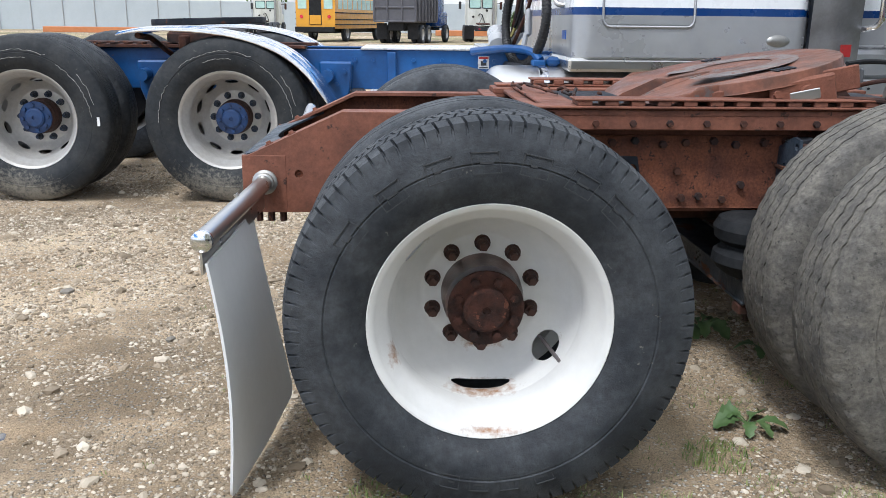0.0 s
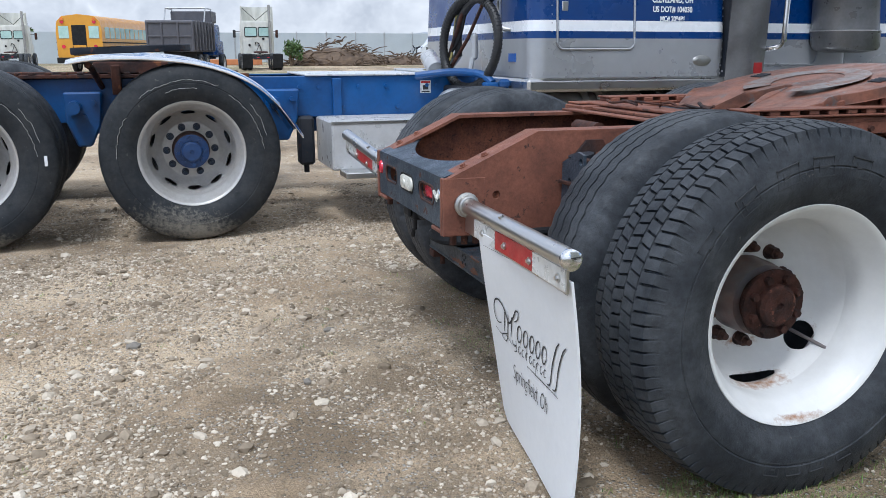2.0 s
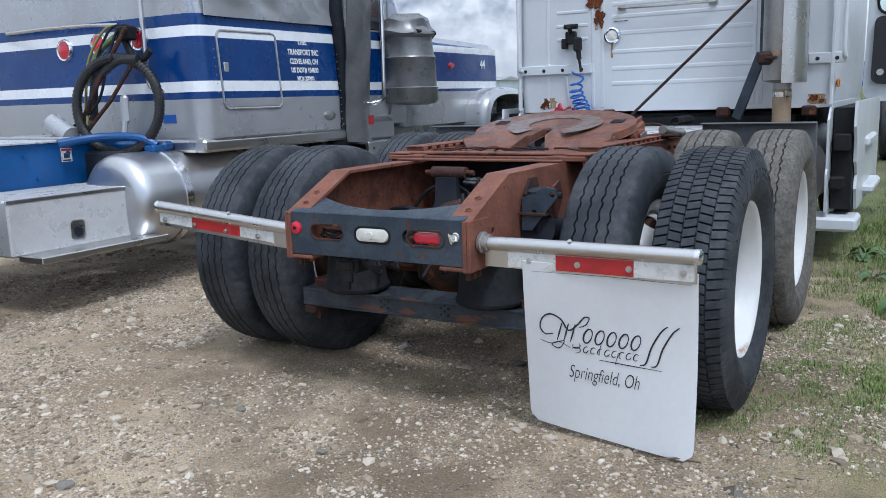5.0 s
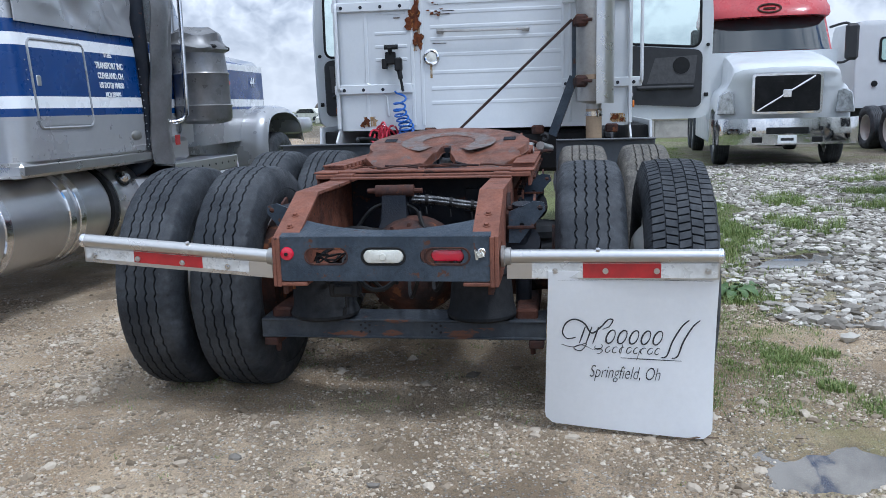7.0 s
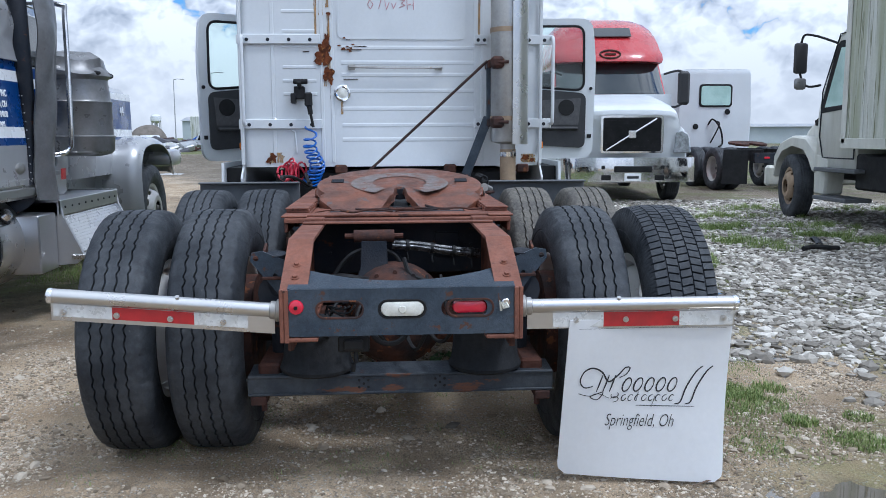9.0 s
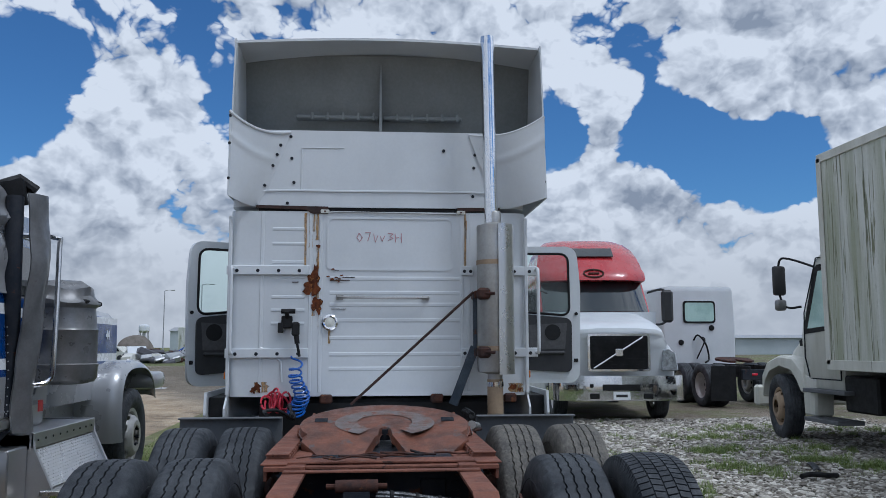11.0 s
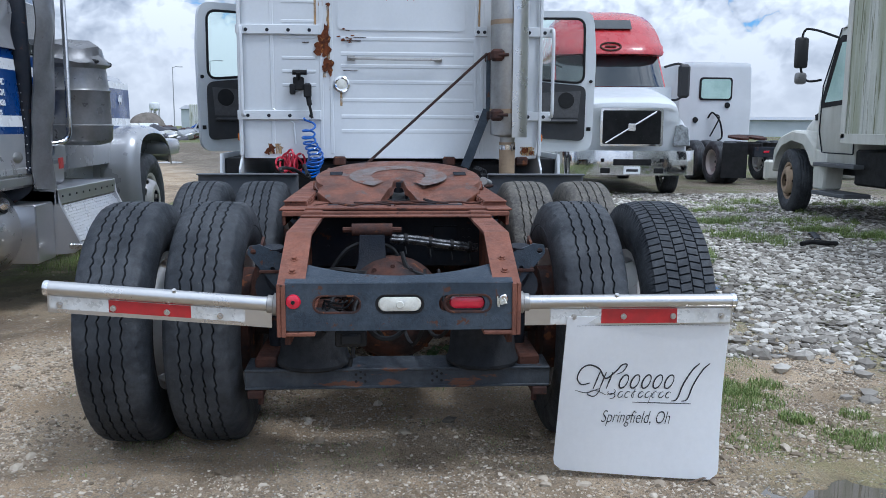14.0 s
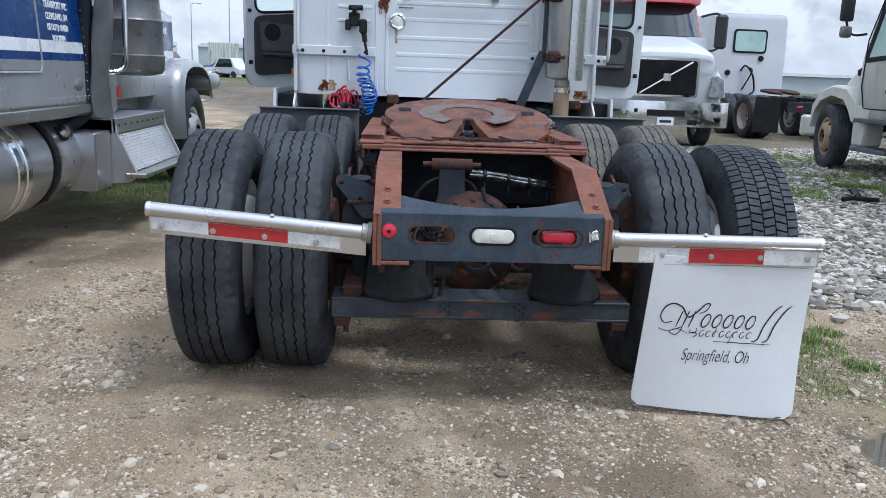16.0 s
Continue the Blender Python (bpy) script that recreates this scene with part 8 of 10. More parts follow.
# air cleaner canister, dented
bm = bmesh.new()
rings = []
for z, r in ((1.17, 0.10), (1.19, 0.165), (1.22, 0.18), (1.32, 0.185), (1.335, 0.19), (1.345, 0.18), (1.60, 0.175), (1.62, 0.182), (1.64, 0.172), (1.80, 0.165), (1.83, 0.19), (1.86, 0.19), (1.90, 0.16), (1.97, 0.15), (2.02, 0.09)):
    ring = []
    for k in range(28):
        a = 2 * math.pi * k / 28
        rr = 1.42 * r * (1 + (0.16 if z > 1.84 else 0.05) * noise.noise(Vector((math.cos(a) * 2, math.sin(a) * 2, z * 4))))
        ring.append((3.68 + rr * math.cos(a) + 0.10 * (1.6 - z), -1.22 + rr * math.sin(a), z + (0.05 * noise.noise(Vector((math.cos(a) * 2, math.sin(a), 9))) if z > 1.84 else 0)))
    rings.append(ring)
loft(bm, rings)
part("air_cleaner", bm, "cleaner", blue, "dented grey air cleaner canister", smooth=40)
bm = bmesh.new()
tube(bm, [(3.42, -1.20, 1.84), (3.52, -1.43, 1.85), (3.75, -1.47, 1.84), (3.93, -1.32, 1.82), (3.98, -1.2, 1.70)], 0.022, 8)
part("air_cleaner_strap", bm, "black", blue)
# hood and fender
bm = bmesh.new()
HB = [(0.95, 0), (1.30, 2), (1.33, 3), (1.41, 2), (1.72, 3), (1.79, 2), (1.84, 0), (1.90, 0)]


def hood_ring(z):
    out = []
    for x, y in rounded(3.95, 6.2, -0.98, 0.98, 0.12, 4):
        w = 0.98 - 0.05 * max(0, (x - 3.95) / 2.25)
        yy = y / 0.98 * w * (1 - 0.25 * max(0, z - 1.8) * 4)
        out.append((x - (0.15 if x > 5.5 else 0) * max(0, z - 1.6), yy + (0.05 * noise.noise(Vector((x * 2, y, z))) if z > 1.75 else 0), z - (0.05 * (x - 3.95) / 2.25 if z > 1.8 else 0) + (0.05 * noise.noise(Vector((x * 2.5, y * 2, 5))) if z > 1.83 else 0)))
    return out


loft(bm, [hood_ring(z) for z, _ in HB], mats=[m for _, m in HB][:-1])
hood = part("hood", bm, ["silver", "stainless", "blue", "stripe"], blue, "crumpled long hood with blue band", smooth=40)
lettering("44", 0.13, hood, at_pose((5.72, -0.946, 1.60), pose(0, 0, 0, 0, 0, 1.3) @ FACE_SIDE), "white_ink", 0.002)
bm = bmesh.new()
lathe(bm, [(0.0, -0.01), (0.8, -0.008), (1.0, 0.004)], m=at_pose((4.95, -0.962, 1.58), pose(0, 0, 0, 0, 0, 1.3)) @ Matrix.Diagonal((0.07, 1, 0.035, 1)), seg=24)
part("oval_emblem", bm, "red_paint", hood, "small red oval emblem")
for side in (-1, 1):
    bm = bmesh.new()

    path = smooth_path([(5.30, 0, 0.50), (5.26, 0, 0.72), (5.25, 0, 0.95), (5.31, 0, 1.15), (5.46, 0, 1.28), (5.80, 0, 1.335), (6.25, 0, 1.31), (6.58, 0, 1.16), (6.72, 0, 0.92)], 5)

    def ff(u, v, side=side, path=path):
        k = u * (len(path) - 1)
        i = min(int(k), len(path) - 2)
        p = path[i].lerp(path[i + 1], k - i)
        roll_in = max(0.0, (v - 0.72) / 0.28) ** 2
        to_hub = (Vector((5.98, 0, 0.55)) - p).normalized()
        bead = 0.012 * math.exp(-((v - 0.93) / 0.035) ** 2)
        q = p + to_hub * (0.085 * roll_in - bead)
        return (q.x, side * (0.70 + 0.56 * v - 0.02 * roll_in), q.z)
    sheet(bm, ff, 44, 18, 0.010)
    fo = part("front_fender", bm, "silver", blue, "silver front wing", smooth=50)
    part("wing_skirt", boxed(3.98, 5.30, min(side * 0.70, side * 0.78), max(side * 0.70, side * 0.78), 0.60, 1.24, 0.03), "silver", fo)
    part("wheel_well", boxed(5.35, 6.60, min(side * 0.66, side * 0.72), max(side * 0.66, side * 0.72), 0.45, 1.24, 0.02), "black", fo)
bm = boxed(6.55, 7.1, -1.24, 1.24, 0.98, 1.18, 0.06, seg=2)
part("bumper", bm, "silver", blue, "torn silver front bumper")
# side steps
bm = boxed(2.72, 4.05, -1.36, -0.85, 0.74, 0.86, 0.01)
st = part("step_box", bm, "tank", blue, "worn aluminium step box with tread plate")
bm = bmesh.new()
for x in (2.72, 4.02):
    prism(bm, [(-1.37, 0.87), (-1.385, 0.75), (-1.53, 0.44), (-1.47, 0.39), (-0.9, 0.34), (-0.9, 0.87)], "x", x, x + 0.035)
box(bm, 2.40, 2.715, -1.34, -0.9, 0.36, 0.78, 0.01)
pieces("step_side", bm, "tank", st)
lean = lambda v: (-1.365 - 0.125 * v, 0.74 - 0.27 * v)
part("step_riser", sheet(bmesh.new(), lambda u, v: (2.755 + 1.265 * u, *lean(v)), 4, 4, 0.004), "tread_plate", st, "sloping diamond plate riser")
dia = bmesh.new()
for i in range(52):
    for j in range(12):
        x, v, a = 2.775 + 0.0240 * i, 0.05 + 0.082 * j, (1 if (i + j) % 2 else -1)
        y, z = lean(v)
        dia.faces.new([dia.verts.new((x + du, y - 0.001 - dn - 0.42 * dv * 0.9, z + dv)) for du, dv, dn in ((-0.008, -0.008 * a, 0.0), (0.002, -0.002 * a, 0.003), (0.008, 0.008 * a, 0.0), (-0.002, 0.002 * a, 0.003))])
tagged(part("raised_diamonds", dia, "tread_plate", st, smooth=0), kind="stuff")
part("lower_step", boxed(2.70, 4.06, -1.60, -1.44, 0.425, 0.462, 0.008), "stainless", st, "bright lower step edge")
part("step_trim", boxed(2.72, 4.05, -1.378, -1.358, 0.755, 0.865, 0.004), "tank", st)
bm = bmesh.new()
for k in range(9):
    bolt(bm, (2.80 + 0.145 * k, -1.378, 0.81), (0, -1, 0), 0.010, 0.006)
pieces("rivet", bm, "chassis", st)
bm = boxed(2.86, 3.5, -1.15, -0.95, 0.86, 1.06, 0.03)
part("battery_cover", bm, "tank", st)


# ---- trucks across the lot ----
SMALL_TYRE = tyre_mesh("plain_tyre", seg=48)


def far_wheel(parent, x, y, side, rim, z=0.505):
    w = share("wheel", rim, parent, Matrix.Translation((x, y, z)) @ pose(0, 0, 0, 0, 0, 0 if side < 0 else 180))
    share("tyre", SMALL_TYRE, w)
    return w


RIM_TAN = rim_mesh("rusty_tan_rim", "exhaust_pipe", [(60 * k, 0.07, 0.03, 0.03) for k in range(6)])
RIM_FRONT = rim_mesh("tan_rim", "wheel_grey", [(60 * k, 0.07, 0.03, 0.03) for k in range(6)])

M["lamp_glass"] = material("clear_headlamp", (0.45, 0.48, 0.50), 0.12, 0.3, (0.16, 0.17, 0.18), 0.9, 9, coat=0.6)
# white tractor with a red roof, nose towards the open lot; built facing +x, then turned round
red = thing("semi_truck", "white tractor with red sleeper roof and chrome bumper", "truck", (13.55, -4.74, 0), 175.5)
for side in (-1, 1):
    far_wheel(red, 0.0, side * 1.02, side, RIM_FRONT)
    for x in (-4.9, -6.2):
        far_wheel(red, x, side * 1.1, side, RIM_GREY)
bm = bmesh.new()
rings = []
# hood in one piece with the wings: upright sides above, the wings swell out below
for x, w, top, z0, set_back in ((1.20, 1.02, 1.70, 0.86, 0.30), (1.17, 1.10, 1.78, 0.84, 0.24), (1.05, 1.15, 1.84, 0.84, 0.16), (0.62, 1.18, 1.93, 0.84, 0.04), (0.55, 1.18, 1.945, 1.03, 0.0), (0.0, 1.17, 2.04, 1.08, 0.0), (-0.50, 1.17, 2.12, 1.03, 0.0), (-0.58, 1.17, 2.13, 0.62, 0.0), (-0.78, 1.16, 2.16, 0.62, 0.0)):
    half = [(w, z0), (w, 1.22), (w - 0.03, 1.34), (w - 0.07, 1.43), (0.99, 1.50), (0.95, 1.58), (0.93, top - 0.13), (0.89, top - 0.05), (0.76, top), (0.35, top + 0.03)]
    rings.append([(x - set_back * max(0.0, abs(y) - 0.7) / 0.4, y, z) for y, z in [(-y, z) for y, z in half] + half[::-1]])
loft(bm, rings)
part("hood", bm, "cab_white", red, "white sloping hood with flared wings", smooth=40)
bm = bmesh.new()
prism(bm, rounded(-0.60, 0.60, 0.98, 1.70, 0.05, 4), "x", 1.20, 1.245)
gr = part("grille_surround", bm, "chrome", red, "bright grille surround")
part("grille", prism(bmesh.new(), rounded(-0.555, 0.555, 1.02, 1.66, 0.04, 4), "x", 1.24, 1.25), "black", gr)
for k in range(11):
    part("grille_slat", boxed(1.248, 1.262, -0.55, 0.55, 1.045 + 0.056 * k, 1.057 + 0.056 * k), "black", gr, smooth=0)
bm = bmesh.new()
tube(bm, [(1.27, -0.50, 1.04), (1.27, 0.46, 1.64)], 0.018, 6)
part("diagonal_bar", bm, "chrome", gr)
part("plain_badge", boxed(1.265, 1.29, -0.075, 0.075, 1.27, 1.41, 0.012), "chrome", gr)
bm = bmesh.new()
bp = []
for y, x in ((-1.29, 0.75), (-1.28, 1.05), (-1.20, 1.22), (-1.05, 1.32), (-0.5, 1.38), (0, 1.39), (0.5, 1.38), (1.05, 1.32), (1.20, 1.22), (1.28, 1.05), (1.29, 0.75)):
    bp.append([(x, y, 0.43), (x + 0.015, y, 0.60), (x + 0.012, y, 0.74), (x, y, 0.90), (x - 0.06, y, 0.90), (x - 0.06, y, 0.43)])
loft(bm, bp)
bumper = part("bumper", bm, "chrome", red, "dented chrome bumper")
for y0, y1, z0, z1 in ((-0.36, 0.36, 0.62, 0.74), (-0.60, -0.42, 0.47, 0.57), (0.42, 0.60, 0.47, 0.57), (-0.60, -0.53, 0.68, 0.75), (0.53, 0.60, 0.68, 0.75)):
    part("bumper_opening", boxed(1.375, 1.41, y0, y1, z0, z1, 0.01), "black", bumper)
pl = part("number_plate", boxed(1.40, 1.412, -0.16, 0.16, 0.45, 0.60, 0.004), "white_ink", bumper, "white number plate")
part("plate_bar", boxed(1.412, 1.414, -0.11, 0.11, 0.50, 0.55), "ink", pl, smooth=0)
for side in (-1, 1):
    bm = bmesh.new()
    prism(bm, [(side * 0.86, 0.98), (side * 1.19, 0.98), (side * 1.14, 1.34), (side * 1.0, 1.42), (side * 0.90, 1.38)], "x", 0.93, 1.06, bevel=0.02)
    part("headlamp", bm, "lamp_glass", red, "clear headlamp")
    part("hood_vent", boxed(0.92, 0.99, side * 0.80 - 0.03, side * 0.80 + 0.03, 1.45, 1.72, 0.02), "black", red)
    bm = bmesh.new()
    tube(bm, smooth_path([(-0.9, side * 1.1, 2.62), (-0.7, side * 1.35, 2.68), (-0.62, side * 1.45, 2.6)], 4), 0.025, 8)
    tube(bm, smooth_path([(-0.9, side * 1.1, 1.95), (-0.7, side * 1.30, 1.92), (-0.62, side * 1.42, 1.98)], 4), 0.025, 8)
    box(bm, -0.72, -0.56, side * 1.46 - 0.12, side * 1.46 + 0.12, 1.96, 2.66, 0.05)
    part("mirror", bm, "mirror_back", red, "tall black mirror")
bm = bmesh.new()
levels = []
for z, x0, w in ((0.85, -0.75, 1.18), (2.16, -0.75, 1.22), (2.20, -0.80, 1.22), (2.90, -1.42, 1.20), (2.92, -1.16, 1.21), (2.98, -1.18, 1.24), (3.12, -1.28, 1.24), (3.20, -1.38, 1.21), (3.36, -1.52, 1.19), (3.54, -1.72, 1.15), (3.72, -1.98, 1.09), (3.88, -2.30, 0.99), (3.98, -2.62, 0.87), (4.03, -3.0, 0.72)):
    ys = [w * k / 8 for k in range(-8, 9)]
    levels.append([(-4.2, -w)] + [(x0 - 0.42 * abs(y / w) ** 4, y) for y in ys] + [(-4.2, w)])
    levels[-1] = [(x, y, z) for x, y in levels[-1]]
loft(bm, levels)
cabr = part("cab_body", bm, "red_paint", red, "red sleeper cab with raised roof", smooth=40)
part("cab_front_panel", prism(bmesh.new(), [(-0.74, 0.85), (-0.74, 2.19), (-1.05, 2.19), (-1.05, 0.85)], "y", -1.235, 1.235), "cab_white", red, smooth=0)
bm = bmesh.new()
sheet(bm, lambda u, v: (-0.765 - 0.645 * v - 0.36 * abs(2 * u - 1) ** 4, -1.17 + 2.34 * u + 0.03 * v * (1 - 2 * u), 2.21 + 0.70 * v), 16, 8, -0.012)
part("windscreen", bm, "dark_glass", red, "dark wide windscreen", smooth=60)
part("roof_window", sheet(bmesh.new(), lambda u, v: (-1.60 - 0.24 * v, -0.52 + 1.04 * u, 3.50 + 0.21 * v), 4, 2, -0.02), "dark_glass", red)
bm = bmesh.new()
tube(bm, [(-1.235 - 0.064 * math.sin(a), 0.22 * math.cos(a), 3.08 + 0.09 * math.sin(a)) for a in np.linspace(0, 2 * math.pi, 25)], 0.02, 6)
box(bm, -1.26, -1.21, -0.12, 0.12, 3.06, 3.10, 0.006)
part("oval_emblem", bm, "rust_dark", red)
bm = boxed(-6.9, -4.2, -0.43, 0.43, 0.70, 1.0, 0.02)
part("frame_rail", bm, "black", red)
part("under_body", boxed(-4.2, 0.9, -0.9, 0.9, 0.48, 0.86, 0.05), "black", red)
for side in (-1, 1):
    part("side_fairing", boxed(-4.1, -0.75, side * 1.18 - 0.03, side * 1.18 + 0.03, 0.40, 1.0, 0.03), "cab_white", red)

# white day cab tractor seen from behind
def day_cab(at, turn, label, cab_mat="cab_white", tall=False, flaps=True):
    t = thing("semi_truck", label, "truck", at, turn)
    for side in (-1, 1):
        for x in (0.0, 1.3):
            far_wheel(t, x, side * 1.10, side, RIM_GREY)
            far_wheel(t, x, side * 0.77, side, RIM_GREY)
        far_wheel(t, 5.3, side * 1.02, side, RIM_FRONT)
        if flaps:
            bm = bmesh.new()
            sheet(bm, lambda u, v: (-0.66 + 0.05 * v * u, side * (0.62 + 0.62 * u), 0.98 - 0.82 * v), 4, 8, 0.01)
            part("mud_flap", bm, "black", t, "black rubber mud flap")
    part("frame_rail", boxed(-0.9, 5.8, -0.43, -0.36, 0.70, 0.98, 0.01), "black", t)
    part("frame_rail", boxed(-0.9, 5.8, 0.36, 0.43, 0.70, 0.98, 0.01), "black", t)
    part("rear_beam", boxed(-0.95, -0.86, -0.6, 0.6, 0.66, 0.90, 0.01), "chassis", t)
    for y in (-0.3, 0.3):
        part("tail_lamp", boxed(-0.97, -0.95, y - 0.07, y + 0.07, 0.76, 0.81, 0.01), "red_lens", t)
    bm = bmesh.new()
    prism(bm, pts5, "z", 0.0, 0.05)
    part("fifth_wheel", bm, "rust_dark", t, "dark greasy fifth wheel", at=at_pose((0.7, 0, 1.08), pose(0, 0, 0, 0, -6, 0)))
    bm = bmesh.new()
    loft(bm, [[(x, y, z) for x, y in rounded(2.6, 4.6 - 0.3 * max(0, z - 2), -w, w, 0.05, 4)] for z, w in ((0.95, 1.03), (1.9, 1.06), (2.95, 1.02), (3.08, 0.98), (3.10, 0.90))])
    c = part("cab_body", bm, cab_mat, t, "white day cab", smooth=40)
    for y0, y1 in (((-0.42, 0.42),) if not tall else ((-0.80, -0.08), (0.08, 0.80))):
        bm = bmesh.new()
        prism(bm, rounded(y0 - 0.05, y1 + 0.05, 2.08, 2.70, 0.09, 4), "x", 2.575, 2.60)
        part("window_seal", bm, "black", c)
        bm = bmesh.new()
        prism(bm, rounded(y0, y1, 2.13, 2.65, 0.07, 4), "x", 2.565, 2.58)
        part("rear_window", bm, "window_far", c)
    bm = bmesh.new()
    tube(bm, smooth_path([(2.57, 0.2, 1.6), (2.5, 0.1, 1.75), (2.45, -0.1, 1.5), (2.5, -0.2, 1.1), (2.3, 0, 1.0)], 5), 0.025, 6)
    tube(bm, smooth_path([(2.57, 0.0, 1.7), (2.4, -0.05, 1.6), (2.5, 0.15, 1.1)], 5), 0.02, 6)
    pieces("air_line", bm, "black", t)
    for y in (-0.35, 0.55):
        bm = bmesh.new()
        lathe(bm, [(0.0, -0.04), (0.07, -0.03), (0.08, 0.0)], m=at_pose((2.59, y, 1.95 if y < 0 else 1.55), pose(0, 0, 0, 0, 0, -90)), seg=16)
        part("work_lamp", bm, "black", c)
    part("hood", boxed(4.5, 6.3, -0.95, 0.95, 0.8, 1.75, 0.15, seg=2), cab_mat, t)
    for side in (-1, 1):
        bm = bmesh.new()
        tube(bm, [(4.1, side * 1.0, 2.45), (4.2, side * 1.35, 2.45)], 0.02, 6)
        box(bm, 4.15, 4.28, side * 1.40 - 0.09, side * 1.40 + 0.09, 2.05, 2.55, 0.03)
        part("mirror", bm, "rust_dark" if side < 0 else "mirror_back", t)
    if tall:
        bm = bmesh.new()
        sheet(bm, lambda u, v: (2.9 + 0.9 * (1 - (2 * u - 1) ** 2), -1.0 + 2.0 * u, 3.05 + 0.95 * v), 12, 3, 0.03)
        part("roof_fairing", bm, cab_mat, t, "open backed roof fairing")
        part("fairing_side", boxed(2.6, 2.95, -1.03, -0.97, 1.0, 4.0, 0.01), cab_mat, t)
        part("fairing_side", boxed(2.6, 2.95, 0.97, 1.03, 1.0, 4.0, 0.01), cab_mat, t)
        bm = bmesh.new()
        cyl(bm, (2.45, -0.78, 0.9), (2.45, -0.78, 4.1), 0.09, 14)
        part("upright_exhaust", bm, "muffler", t)
        bm = bmesh.new()
        tube(bm, [(2.9, -0.9, 3.9), (3.6, 0, 3.15)], 0.02, 6)
        tube(bm, [(2.9, 0.9, 3.9), (3.6, 0, 3.15)], 0.02, 6)
        part("fairing_stay", bm, "black", t)
    return t


M["window_far"] = material("greenish_window", (0.42, 0.60, 0.55), 0.1, 0.0, (0.30, 0.46, 0.42), 0.8, 2, coat=0.6)
day_cab((16.6, -9.1, 0), 3, "white day cab tractor with black mud flaps")

# white box truck
bt = thing("box_truck", "grimy white box truck streaked with mildew", "truck", (9.25, -7.55, 0), 0)
for side in (-1, 1):
    w = far_wheel(bt, 0.30, side * 1.00, -side, RIM_TAN, 0.50)
    w.matrix_basis = w.matrix_basis @ pose(0, 0, 0, 0, 0, -9)
    part("hub", lathe(bmesh.new(), [(0.0, -0.03), (0.07, -0.03), (0.08, 0.05), (0.14, 0.10), (0.15, 0.15)], seg=20), "exhaust_pipe", w)
    for k in range(8):
        a = math.pi * k / 4
        share("lug_nut", LUG_RUST, w, Matrix.Translation((0.125 * math.cos(a), 0.10, 0.125 * math.sin(a))))
    for y in (1.05, 0.75):
        far_wheel(bt, -6.2, side * y, side, RIM_FRONT, 0.50)
bm = bmesh.new()
# cab: side profile, hood to the right
prof = [(-1.52, 0.80), (-1.52, 2.74), (-1.40, 2.84), (-1.05, 2.84), (-0.88, 2.76), (-0.42, 1.80), (-0.38, 1.60), (-0.38, 0.95), (-0.62, 0.80)]
prism(bm, prof, "y", -1.06, 1.06, bevel=0.05)
# hood: narrower than the cab and tapering to the nose
rings = []
for x, w, top, z0 in ((-0.45, 0.90, 1.80, 0.9), (0.05, 0.86, 1.66, 0.9), (0.50, 0.78, 1.48, 0.9), (0.78, 0.72, 1.30, 0.85), (0.90, 0.68, 1.12, 0.80)):
    half = [(w, z0), (w, top - 0.22), (w - 0.05, top - 0.10), (w - 0.16, top - 0.02), (0.3, top + 0.02)]
    rings.append([(x, y, z) for y, z in [(-y, z) for y, z in half] + half[::-1]])
part("hood", loft(bmesh.new(), rings), "white_dirty", bt, "grimy white tapering hood", smooth=40)
part("windscreen", prism(bmesh.new(), [(-0.84, 2.70), (-0.42, 1.84), (-0.40, 1.85), (-0.82, 2.71)], "y", -0.96, 0.96), "dark_glass", bt, "dark windscreen")
bc = part("cab_body", bm, "white_dirty", bt, "grimy white conventional cab", smooth=50)
